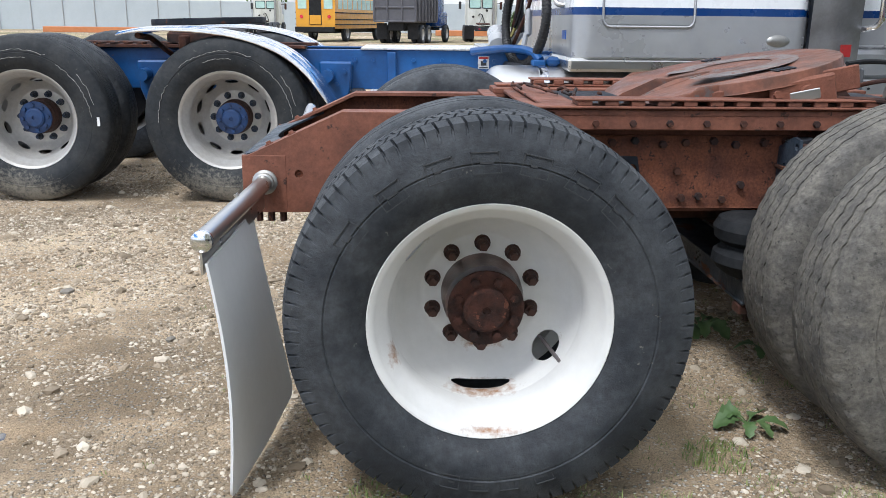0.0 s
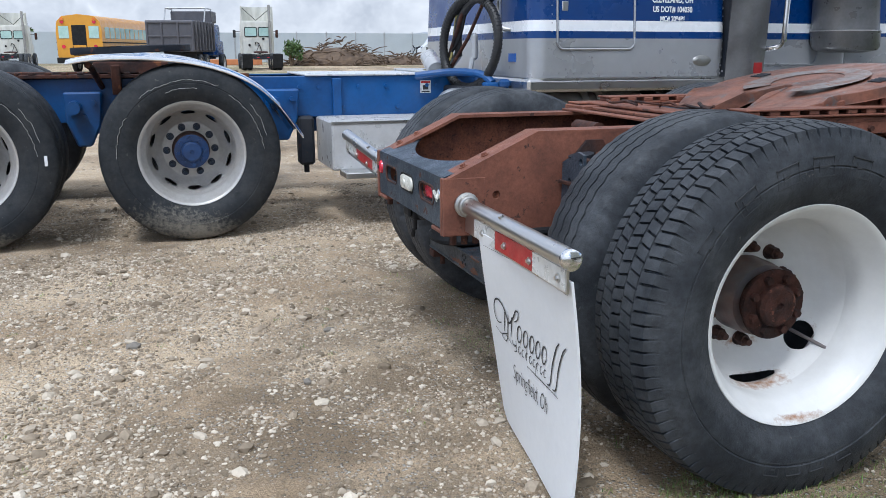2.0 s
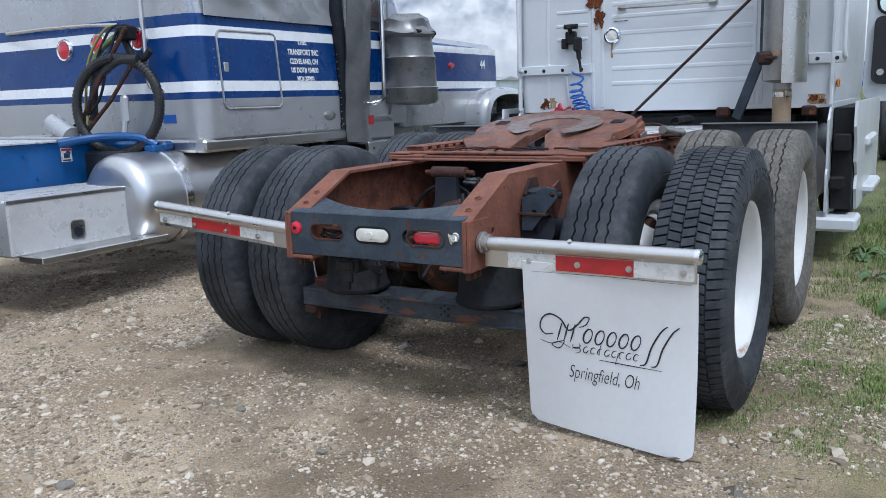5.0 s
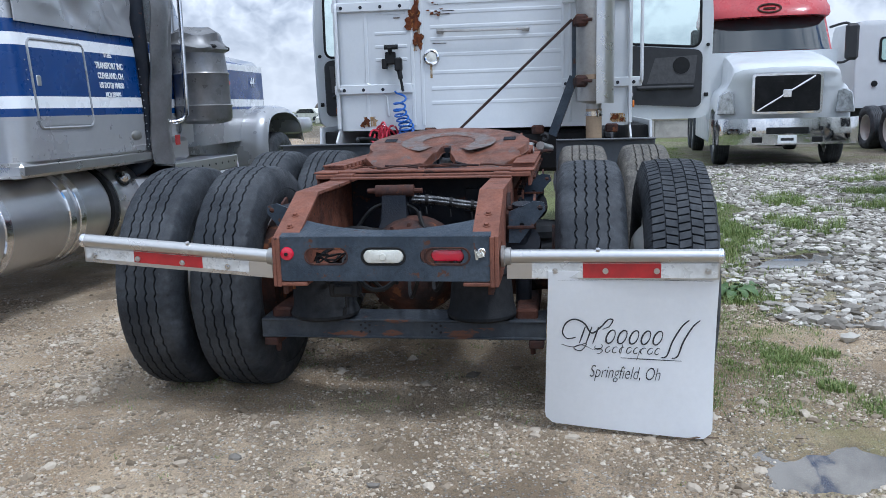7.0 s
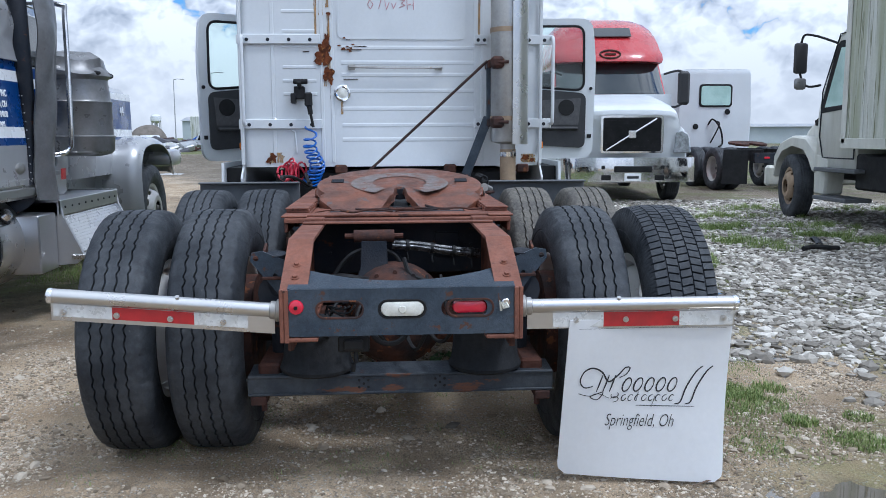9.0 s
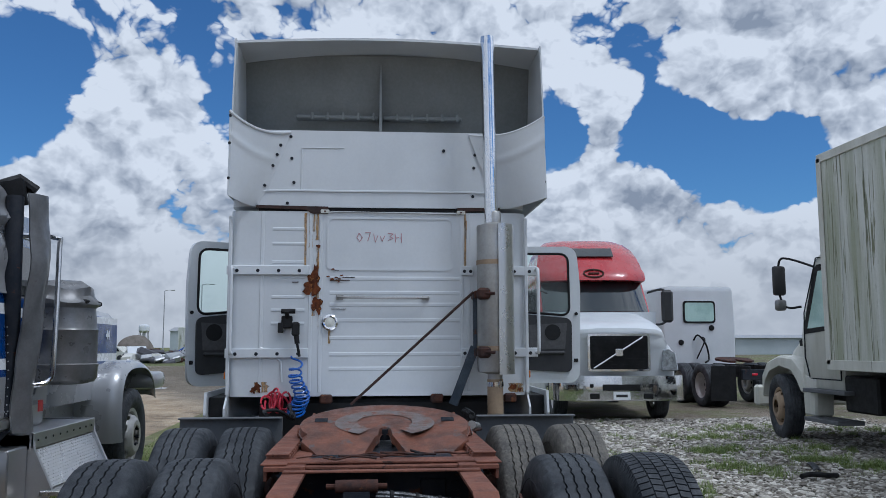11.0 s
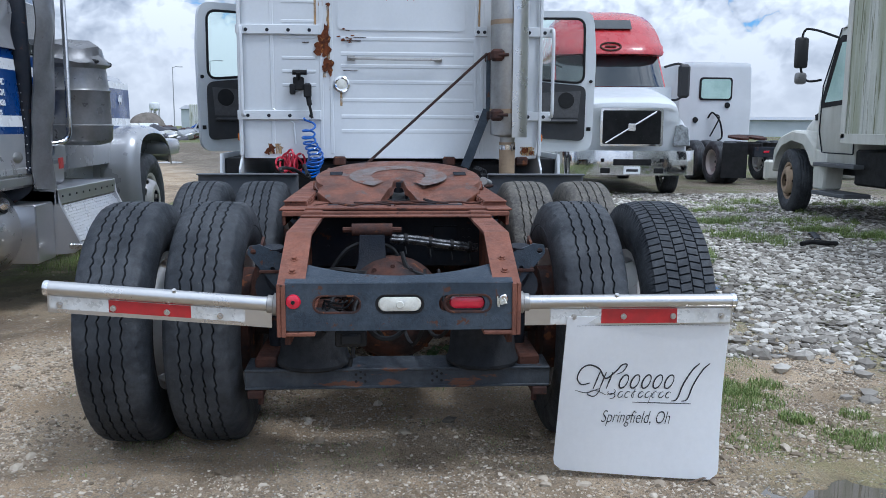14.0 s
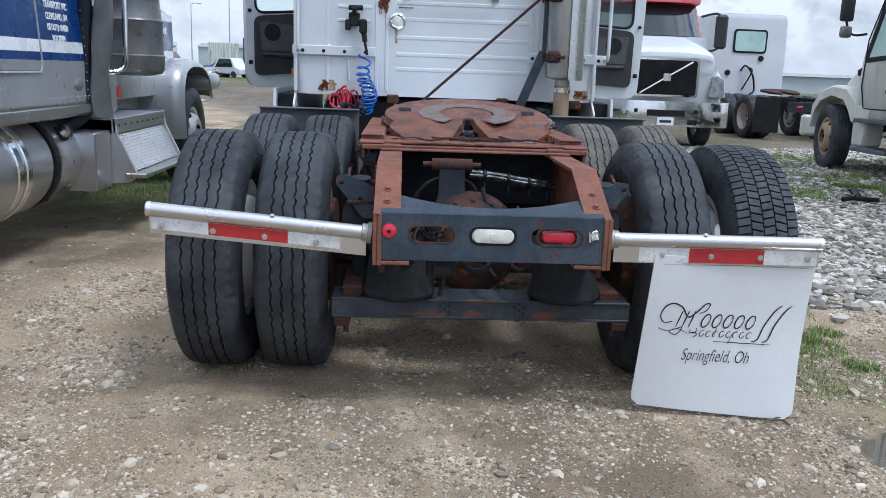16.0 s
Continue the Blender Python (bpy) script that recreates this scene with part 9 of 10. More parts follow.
for side in (-1, 1):
    y = side * 1.066
    bm = bmesh.new()
    prism(bm, [(-1.40, 1.76), (-1.40, 2.56), (-1.0, 2.56), (-0.62, 1.72)], "y", min(y, y + side * 0.008), max(y, y + side * 0.008))
    part("side_window", bm, "window_far", bc)
    rim = [(-1.46, 1.70), (-1.46, 2.64), (-0.97, 2.66), (-0.88, 2.60), (-0.50, 1.72), (-0.53, 1.64)]
    part("window_frame", prism(bmesh.new(), rim, "y", min(y - side * 0.002, y + side * 0.004), max(y - side * 0.002, y + side * 0.004)), "black", bc, "black window frame")
    part("cowl_panel", prism(bmesh.new(), [(-0.74, 0.42), (-0.80, 0.98), (-0.42, 1.05), (-0.42, 0.70), (-0.40, 0.42)], "y", side * 0.78, side * 1.075, bevel=0.03), "white_dirty", bc, "grimy panel behind the wheel")
    part("hood_vent", prism(bmesh.new(), [(-0.36, 1.50), (-0.30, 1.64), (-0.02, 1.54), (-0.04, 1.46)], "y", side * 0.84, side * 0.90), "black", bt, "black vent in the hood side")
    bm = bmesh.new()
    ring = [(-1.47, 0.98), (-1.47, 2.76), (-0.95, 2.76), (-0.53, 1.96), (-0.50, 1.30), (-0.62, 0.98)]
    tube(bm, [(x, y, z) for x, z in ring + ring[:1]], 0.010, 5)
    part("door_gap", bm, "chassis", bc)
    part("door_handle", boxed(-1.40, -1.22, min(y, y + side * 0.04), max(y, y + side * 0.04), 1.70, 1.76, 0.01), "black", bc)
    bm = bmesh.new()
    prism(bm, [(x + 0.30, z) for x, z in ((0.64, 0.62), (0.62, 0.98), (0.42, 1.20), (0.0, 1.31), (-0.45, 1.28), (-0.74, 1.08), (-0.80, 0.75), (-0.66, 0.75), (-0.58, 0.96), (-0.40, 1.12), (0.0, 1.18), (0.36, 1.08), (0.54, 0.90), (0.56, 0.62))], "y", side * 0.74, side * 1.10, bevel=0.03)
    part("wheel_arch", bm, "white_dirty", bt)
    for z, x0 in ((0.36, -1.55), (0.78, -1.75)):
        part("step", boxed(x0, -0.62, min(side * 0.8, side * 1.20), max(side * 0.8, side * 1.20), z, z + 0.06, 0.01), "fender_grey", bt)
    bm = bmesh.new()
    tube(bm, smooth_path([(-0.85, side * 1.05, 2.64), (-0.40, side * 1.20, 2.80), (-0.28, side * 1.30, 2.76), (-0.28, side * 1.32, 2.3), (-0.30, side * 1.22, 2.06), (-0.45, side * 1.06, 2.06)], 5), 0.018, 8)
    part("mirror_arm", bm, "black", bt)
    part("mirror", boxed(-0.32, -0.22, side * 1.31 - 0.10, side * 1.31 + 0.10, 2.24, 2.70, 0.04, seg=2), "mirror_back", bt, "black wing mirror")
    part("round_mirror", boxed(-0.32, -0.22, side * 1.30 - 0.09, side * 1.30 + 0.09, 2.0, 2.18, 0.05, seg=2), "cleaner", bt, "small pale round mirror")
part("bumper", boxed(1.12, 1.28, -1.1, 1.1, 0.45, 0.80, 0.04), "white_dirty", bt)
bm = bmesh.new()
box(bm, -9.2, -1.55, -1.29, 1.29, 1.18, 4.15, 0.015)
bx = part("box_body", bm, "box_skin", bt, "tall mildewed white cargo box")
for side in (-1, 1):
    y = side * 1.292
    part("bottom_rail", boxed(-9.2, -1.55, min(y, y + side * 0.02), max(y, y + side * 0.02), 1.13, 1.27, 0.006), "white_dirty", bx)
    part("top_rail", boxed(-9.2, -1.55, min(y, y + side * 0.02), max(y, y + side * 0.02), 4.05, 4.17, 0.006), "white_dirty", bx)
    part("corner_post", boxed(-1.65, -1.53, min(y, y + side * 0.02), max(y, y + side * 0.02), 1.2, 4.12, 0.01), "white_dirty", bx)
    bm = bmesh.new()
    for k in range(12):
        box(bm, -2.05 - 0.61 * k, -2.02 - 0.61 * k, min(y, y + side * 0.008), max(y, y + side * 0.008), 1.27, 4.05)
    pieces("panel_seam", bm, "box_skin", bx, smooth=0)
part("under_frame", boxed(-9.0, 1.0, -0.45, 0.45, 0.62, 1.14, 0.02), "black", bt)
for x0, x1, z0 in ((-2.3, -1.5, 0.55), (-3.4, -2.5, 0.6), (-4.8, -3.8, 0.5)):
    part("under_box", boxed(x0, x1, 0.5, 1.05, z0, 1.05, 0.03), "black", bt)

# low wall of concrete blocks with a timber on top, and a chassis that stands before the white tractor
wall = thing("block_wall", "low wall of grey concrete blocks, timber on top", "wall")
cb = finish("block", boxed(-0.09, 0.09, -0.74, 0.74, 0, 0.62, 0.03), "concrete", 30)
for k in range(9):
    share("block", cb, wall, at_pose((26.4 + 0.05 * math.sin(k * 2), 1.5 - 1.5 * k, -0.02), pose(0, 0, 0, 0, 0, random.uniform(-2, 2))))
part("timber", boxed(26.3, 26.5, -9, 2, 0.62, 0.72, 0.02), "concrete", wall, "weathered timber beam")
ct = thing("truck_chassis", "bare truck chassis parked beyond the tractor", "truck", (12.6, -0.35, 0), 0)
for x in (0.0, 1.35):
    for side in (-1, 1):
        for y in (1.11, 0.77):
            far_wheel(ct, x, side * y, side, RIM_GREY)
for side in (-1, 1):
    part("frame_rail", boxed(-0.8, 5.5, side * 0.40 - 0.04, side * 0.40 + 0.04, 0.66, 0.92, 0.01), "rust_dark", ct)
for x in (-0.6, 0.7, 2.4, 5.2):
    part("cross_member", boxed(x, x + 0.1, -0.4, 0.4, 0.70, 0.88, 0.01), "rust_dark", ct)

# ---- far side of the lot ----
fence = thing("fence", "long pale screened fence at the lot's edge", "fence", kind="structure")
sec = finish("fence_panel", boxed(-1.48, 1.48, -0.015, 0.015, 0.08, 2.9), "fence", 0)
post = finish("fence_post", cyl(bmesh.new(), (0, 0, 0), (0, 0, 3.02), 0.045, 8), "steel_post")
for k in range(58):
    x = -75 + 3.0 * k
    y = 83.0 + 0.012 * x
    share("fence_panel", sec, fence, Matrix.Translation((x + 1.5, y, 0)))
    share("fence_post", post, fence, Matrix.Translation((x, y - 0.06, 0)))


def school_bus(at, turn):
    b = thing("school_bus", "yellow school bus with open rear door", "bus", at, turn)
    bm = bmesh.new()
    loft(bm, [[(x, y, z) for y, z in [(-1.2, 0.75), (-1.22, 2.2), (-1.15, 2.72), (-0.85, 3.02), (0, 3.12), (0.85, 3.02), (1.15, 2.72), (1.22, 2.2), (1.2, 0.75)]] for x in (0, 9.2)])
    body = part("body", bm, "yellow", b, "yellow bus body", smooth=40)
    for k in range(10):
        for side in (-1, 1):
            part("side_window", boxed(0.5 + 0.86 * k, 1.2 + 0.86 * k, side * 1.21 - 0.02, side * 1.21 + 0.02, 1.85, 2.45, 0.02), "window_far", body)
    for side in (-1, 1):
        for z in (0.95, 1.25, 1.62):
            part("rub_rail", boxed(0.0, 9.2, side * 1.22 - 0.02, side * 1.22 + 0.02, z, z + 0.06), "black", body, smooth=0)
        for x in (2.2, 8.2):
            far_wheel(b, x, side * 1.05, side, RIM_FRONT)
        part("rear_window", boxed(-0.03, 0.0, side * 0.80 - 0.27, side * 0.80 + 0.27, 1.85, 2.50, 0.03), "window_far", body)
        for z, mt in ((1.42, "red_lens"), (2.72, "red_lens"), (2.85, "amber_lens")):
            bm = bmesh.new()
            cyl(bm, (-0.02, side * 0.85, z), (-0.05, side * 0.85, z), 0.10, 14)
            part("lamp", bm, mt, body)
    part("rear_doorway", boxed(-0.02, 0.01, -0.38, 0.38, 0.95, 2.55, 0.03), "black", body)
    part("door", boxed(-0.04, -0.02, -0.34, 0.34, 0.98, 1.5, 0.02), "yellow", body)
    part("bumper", boxed(-0.25, 0.0, -1.2, 1.2, 0.55, 0.85, 0.03), "black", b)
    part("hood", boxed(9.2, 10.4, -1.0, 1.0, 0.6, 1.7, 0.2, seg=2), "yellow", b)
    part("under_frame", boxed(0.0, 9.5, -0.8, 0.8, 0.5, 0.76, 0.02), "black", b)


school_bus((-5.3, 47.5, 0), 74)


def dump_truck(at, turn):
    d = thing("dump_truck", "dark grey dump truck with ribbed bed", "truck", at, turn)
    part("bed", boxed(0.0, 4.6, -1.22, 1.22, 1.15, 2.75, 0.05), "dump_grey", d, "ribbed grey dump bed")
    for k in range(7):
        for side in (-1, 1):
            part("bed_rib", boxed(0.25 + 0.65 * k, 0.37 + 0.65 * k, side * 1.27 - 0.06, side * 1.27 + 0.06, 1.2, 2.75, 0.02), "dump_grey", d)
    for y in (-1.18, -0.42, 0.42, 1.18):
        part("gate_rib", boxed(-0.08, 0.02, y - 0.05, y + 0.05, 1.2, 2.7, 0.02), "dump_grey", d)
    for z in (1.2, 1.95, 2.65):
        part("gate_rib", boxed(-0.07, 0.02, -1.2, 1.2, z - 0.05, z + 0.05, 0.02), "dump_grey", d)
    bm = bmesh.new()
    for side in (-1, 1):
        tube(bm, [(4.5, side * 1.1, 2.7), (4.6, side * 1.1, 3.5), (3.3, side * 1.1, 3.5), (2.9, side * 1.1, 2.75)], 0.04, 6)
    tube(bm, [(3.3, -1.1, 3.5), (3.3, 1.1, 3.5)], 0.04, 6)
    part("cover_frame", bm, "steel_post", d)
    part("cab_shield", boxed(4.4, 5.6, -1.15, 1.15, 2.75, 3.4, 0.05), "dump_grey", d)
    part("cab_body", boxed(4.8, 6.6, -1.1, 1.1, 0.9, 2.7, 0.15, seg=2), "blue", d)
    part("hood", boxed(6.5, 8.3, -0.9, 0.9, 0.8, 1.8, 0.15, seg=2), "blue", d)
    part("frame_rail", boxed(0.2, 8.0, -0.45, 0.45, 0.7, 1.15, 0.02), "black", d)
    for side in (-1, 1):
        for x in (1.4, 2.7):
            far_wheel(d, x, side * 1.1, side, RIM_FRONT)
            far_wheel(d, x, side * 0.77, side, RIM_FRONT)
        far_wheel(d, 7.3, side * 1.0, side, RIM_FRONT)
        part("mud_flap", boxed(0.45, 0.48, side * 0.9 - 0.3, side * 0.9 + 0.3, 0.25, 1.1), "black", d, smooth=0)


dump_truck((-0.69, 44.5, 0), 73)
day_cab((4.9, 52.2, 0), 88, "white day cab tractor with open roof fairing", "white_dirty", True)
day_cab((-11.5, 66.5, 0), 90, "pale day cab tractor with open roof fairing", "white_dirty", True, False)


def brush_pile(cx, cy, rx, ry, h, n, seed):
    rnd = random.Random(seed)
    bm = bmesh.new()
    for _ in range(n):
        a, r = rnd.uniform(0, 6.28), math.sqrt(rnd.random())
        x, y = cx + rx * r * math.cos(a), cy + ry * r * math.sin(a)
        z = h * (1 - r * r) * rnd.random()
        d = rnd.uniform(0, 6.28)
        length = rnd.uniform(0.3, 1.3)
        e = Vector((math.cos(d), math.sin(d), rnd.uniform(-0.25, 0.45))) * length
        tube(bm, [(x, y, z), (x + e.x * 0.5, y + e.y * 0.5, z + e.z * 0.5 + 0.08), (x + e.x, y + e.y, max(0.03, z + e.z))], [0.07 * rnd.uniform(0.4, 1.3), 0.05, 0.02], 4)
    mound = []
    bmesh.ops.create_icosphere(bm, subdivisions=3, radius=1.0, matrix=Matrix.Translation((cx, cy, 0)) @ Matrix.Diagonal((rx * 0.86, ry * 0.86, h * 0.62, 1)))
    for v in bm.verts:
        if (v.co - Vector((cx, cy, 0))).length < max(rx, ry) * 2:
            v.co += 0.15 * noise.noise_vector(v.co * 0.9)
    alone("brush_pile", bm, "branch", "heap of dry cut branches and roots", "brush pile", "stuff", smooth=0)


brush_pile(12.6, 66.5, 4.2, 2.5, 2.3, 420, 1)
brush_pile(19.0, 69.0, 2.6, 1.6, 1.1, 200, 2)


def shrub(cx, cy, r, h, seed, label="ragged green bush beside the brush", name="bush", z0=0.0, leaves=700, size=0.16):
    rnd = random.Random(seed)
    t = thing(name, label, "bush" if name == "bush" else "tree", (cx, cy, z0))
    bm = bmesh.new()
    for k in range(6):
        a = rnd.uniform(0, 6.28)
        tube(bm, [(0, 0, 0), (0.2 * r * math.cos(a), 0.2 * r * math.sin(a), h * 0.45), (0.6 * r * math.cos(a), 0.6 * r * math.sin(a), h * rnd.uniform(0.6, 0.95))], [0.05 * h, 0.03 * h, 0.01 * h], 5)
    part("trunk", bm, "branch", t)
    bm = bmesh.new()
    clumps = [(rnd.uniform(-0.7, 0.7) * r, rnd.uniform(-0.7, 0.7) * r, rnd.uniform(0.3, 0.95) * h, rnd.uniform(0.25, 0.5) * r) for _ in range(12)]
    for _ in range(leaves):
        x, y, z, cr = rnd.choice(clumps)
        v = Vector((rnd.gauss(0, 1), rnd.gauss(0, 1), rnd.gauss(0, 1))).normalized() * cr * rnd.random() ** 0.4
        c = Vector((x, y, z)) + v
        m = at_pose(c, Euler((rnd.uniform(0, 6), rnd.uniform(0, 6), rnd.uniform(0, 6))).to_matrix().to_4x4())
        s = size * rnd.uniform(0.6, 1.3)
        bm.faces.new([bm.verts.new(m @ Vector(p)) for p in ((-s, 0, 0), (0, -s * 0.4, 0.02), (s, 0, 0), (0, s * 0.4, 0.02))])
    tagged(part("crown", bm, "leaf", t, smooth=0), kind="stuff")


shrub(8.6, 64.5, 1.0, 1.9, 3)
shrub(30.5, 88.0, 2.6, 3.5, 4, "round green tree behind the fence", "tree", 0, 900, 0.3)
shrub(-14.5, 92.0, 3.0, 3.8, 5, "green tree top behind the fence", "tree", 0, 800, 0.3)
shrub(60.0, -24.5, 1.6, 4.6, 6, "slim green tree far across the lot", "tree", 0, 700, 0.25)


def scrap_cab(at, turn, label, mat):
    s = thing("wrecked_cab", label, "truck cab", at, turn)
    bm = bmesh.new()
    prof = [(0, -0.05), (0, 2.9), (0.3, 3.1), (2.0, 2.7), (2.5, 1.7), (3.3, 1.35), (3.4, 0.4), (2.6, -0.05)]
    prism(bm, prof, "y", -1.1, 1.1, bevel=0.08)
    part("cab_body", bm, mat, s, smooth=40)
    part("window", boxed(1.0, 1.7, -1.12, 1.12, 1.9, 2.4, 0.03), "dark_glass", s)
    part("open_doorway", boxed(2.0, 2.7, -1.115, 1.115, 0.4, 1.5, 0.03), "black", s)
    part("torn_back", boxed(-0.25, 0.0, -1.0, 1.0, 0.2, 3.0, 0.05), "black", s)
    bm = bmesh.new()
    rnd = random.Random(int(at[0]))
    for k in range(14):
        p = Vector((rnd.uniform(2.8, 4.2), rnd.uniform(-1, 1), rnd.uniform(0.2, 1.4)))
        tube(bm, [p, p + Vector((rnd.uniform(-0.5, 0.5), rnd.uniform(-0.4, 0.4), rnd.uniform(-0.2, 0.6)))], rnd.uniform(0.03, 0.12), 6)
    pieces("engine_part", bm, "chassis", s)


scrap_cab((25.2, 74.0, 0), 172, "white wrecked sleeper cab set on the ground", "cab_white")
scrap_cab((32.5, 78.5, 0), 205, "dark wrecked day cab with parts hanging", "dump_grey")
scrap_cab((37.5, 80.0, 0), 150, "pale crushed truck nose by the fence", "white_dirty")


def parts_heap(cx, cy, w, d, h, n, seed, label, mats=("white_dirty", "dump_grey", "rust_dark", "steel_post")):
    """Scrapped car panels, axles and engines thrown together."""
    rnd = random.Random(seed)
    t = thing("scrap_heap", label, "scrap", (cx, cy, 0))
    for k in range(n):
        bm = bmesh.new()
        x, y = rnd.uniform(-w, w), rnd.uniform(-d, d)
        z = rnd.uniform(0, h) * (1 - abs(x) / w * 0.5)
        sx, sy, sz = rnd.uniform(0.2, 1.4), rnd.uniform(0.2, 1.0), rnd.uniform(0.1, 0.6)
        box(bm, -sx, sx, -sy, sy, 0, sz, 0.08, seg=1)
        for v in bm.verts:
            v.co += 0.15 * noise.noise_vector(v.co * 1.5 + Vector((k, 0, 0)))
        part("scrap_panel", bm, rnd.choice(mats), t, at=at_pose((x, y, z * 0.6), pose(0, 0, 0, rnd.uniform(-25, 25), rnd.uniform(-25, 25), rnd.uniform(0, 180))))


def small_car(at, turn, mat, label, tall=1.45):
    c = thing("car", label, "car", at, turn)
    bm = bmesh.new()
    prof = [(-2.1, 0.35), (-2.15, 0.85), (-1.5, 0.95), (-1.1, tall), (0.5, tall), (1.2, 0.98), (2.0, 0.82), (2.15, 0.4)]
    prism(bm, prof, "y", -0.85, 0.85, bevel=0.06)
    part("body", bm, mat, c, smooth=40)
    for side in (-1, 1):
        bm = bmesh.new()
        prism(bm, [(-1.3, 1.0), (-1.0, tall - 0.08), (0.42, tall - 0.08), (0.95, 1.0)], "y", side * 0.855, side * 0.865)
        part("side_window", bm, "dark_glass", c)
        for x in (-1.35, 1.35):
            w = part("wheel", lathe(bmesh.new(), [(0.0, -0.1), (0.2, -0.1), (0.31, -0.08), (0.33, 0), (0.31, 0.08), (0.0, 0.1)], seg=20), "rubber", c, at=Matrix.Translation((x, side * 0.78, 0.33)))
    return c


parts_heap(82, 21.0, 9, 3, 1.3, 60, 11, "heap of scrapped cars and panels")
for k, (x, y, turn, mat, tall) in enumerate(((84, 26.5, 80, "white_dirty", 1.5), (80, 23.0, 20, "cab_white", 1.5), (83, 17.8, 60, "cab_white", 1.9), (90, 20, 100, "far_blue", 1.5), (78, 28, 95, "dump_grey", 1.4), (96, 16, 90, "cab_white", 1.8))):
    small_car((x, y, 0), turn, mat, ("white", "pale", "white", "blue", "grey", "white")[k] + " wrecked car in the far scrap row", tall)
small_car((-55, 78.0, 0), 200, "far_blue", "blue van parked by the fence", 1.9)
bm = boxed(92, 93, 18.6, 21.8, -0.02, 3.6, 0.05)
alone("container", bm, "box_skin", "grey freight body standing among scrap", "container")
alone("container", boxed(93, 94, 15.8, 18.2, -0.02, 4.2, 0.05), "dump_grey", "dark freight body standing among scrap", "container")
tr = thing("trailer", "long dark flat trailer in the far row", "trailer", (95, 14, 0))
part("deck", boxed(0, 1.2, -4, 8, 1.1, 1.4, 0.02), "dump_grey", tr)
for y in (-3, -1.8, 6):
    part("wheel", cyl(bmesh.new(), (0.1, y, 0.5), (0.4, y, 0.5), 0.5, 18), "rubber", tr)
bt2 = thing("box_trailer", "blue delivery trailer parked far off", "trailer", (112, 9.5, 0))
part("body", boxed(0, 2.5, -4.5, 1.5, 1.1, 4.0, 0.05), "far_blue", bt2)
bm = bmesh.new()
lathe(bm, [(0.0, 0.0), (0.9, 0.0)], m=at_pose((-0.03, -1.0, 2.7), pose(0, 0, 0, 0, 0, 90)), seg=28)
part("round_mark", bm, "red_paint", bt2)
part("wheel", cyl(bmesh.new(), (0.2, -3.5, 0.5), (0.6, -3.5, 0.5), 0.5, 18), "rubber", bt2)
part("wheel", cyl(bmesh.new(), (0.2, 0.6, 0.5), (0.6, 0.6, 0.5), 0.5, 18), "rubber", bt2)
# water tower and the soil mound below it
wtw = thing("water_tower", "white water tower on lattice legs far off", "water tower", (560, 150, -3))
bm = bmesh.new()
lathe(bm, [(0.0, 22), (3.2, 22.6), (5.6, 24.5), (5.8, 28), (5.2, 30), (3.0, 31.4), (0.0, 32)], m=pose(0, 0, 0, 90, 0, 0) @ Matrix.Scale(0.6, 4), seg=28)
part("tank", bm, "cab_white", wtw)
for k in range(6):
    a = math.pi * k / 3
    part("leg", cyl(bmesh.new(), (3.3 * math.cos(a), 3.3 * math.sin(a), 0), (3.0 * math.cos(a), 3.0 * math.sin(a), 15), 0.25, 8), "steel_post", wtw)
part("riser", cyl(bmesh.new(), (0, 0, 0), (0, 0, 14), 0.6, 12), "steel_post", wtw)
bm = bmesh.new()
bmesh.ops.create_icosphere(bm, subdivisions=4, radius=1.0, matrix=Matrix.Translation((150, 42.4, -0.5)) @ Matrix.Diagonal((4, 3.2, 4.0, 1)))
for v in bm.verts:
    v.co += 0.5 * noise.noise_vector(v.co * 0.3)
alone("soil_mound", bm, "soil", "dark mound of soil beyond the scrap row", "mound", smooth=60)
for x, y, h in ((130, 27.0, 11.0), (160, 40, 12.0)):
    bm = bmesh.new()
    cyl(bm, (x, y, 0), (x, y, h), 0.12, 8, 0.07)
    tube(bm, [(x, y, h), (x - 0.3, y - 0.8, h + 0.15), (x - 0.3, y - 1.4, h + 0.1)], 0.06, 6)
    box(bm, x - 0.5, x - 0.1, y - 2.0, y - 1.3, h + 0.02, h + 0.16, 0.03)
    alone("light_pole", bm, "steel_post", "slim grey yard light pole", "light pole", "", "yard light poles")
# low buildings on the skyline
for x, y, l, w, h in ((120, -62, 30, 12, 2.5), (250, 40, 40, 14, 6), (230, 140, 50, 14, 6), (60, 190, 60, 16, 5)):
    b = thing("building", "long low pale industrial shed on the skyline", "building", (x, y, 0), 0, "sheds on the skyline")
    part("wall", boxed(0, w, -l / 2, l / 2, 0, h), "fence", b, smooth=0)
    part("roof", prism(bmesh.new(), [(-0.5, h), (w / 2, h * 1.2), (w + 0.5, h)], "y", -l / 2 - 0.5, l / 2 + 0.5), "steel_post", b, smooth=0)
# boards and odd bits along the fence
for k, (x, y, mat) in enumerate(((-30, 70, "board"), (-26, 69, "board"), (-20, 71, "rust_dark"), (-16, 69.5, "dump_grey"), (2.5, 70, "board"))):
    bm = boxed(x, x + 4.5, y, y + 0.5, 0.05, 0.5, 0.03)
    alone("timber_beam", bm, mat, "long low beam lying on the ground", "timber")
bm = bmesh.new()
sheet(bm, lambda u, v: (6.0 + 0.55 * u, -5.15 + 0.08 * v - 0.2 * u, 0.015 + 0.03 * math.sin(u * 3.1) + 0.02 * math.sin(v * 3.1)), 8, 3, 0.01)
alone("rubber_strip", bm, "rubber", "torn strip of black tyre rubber on gravel", "rubber scrap")


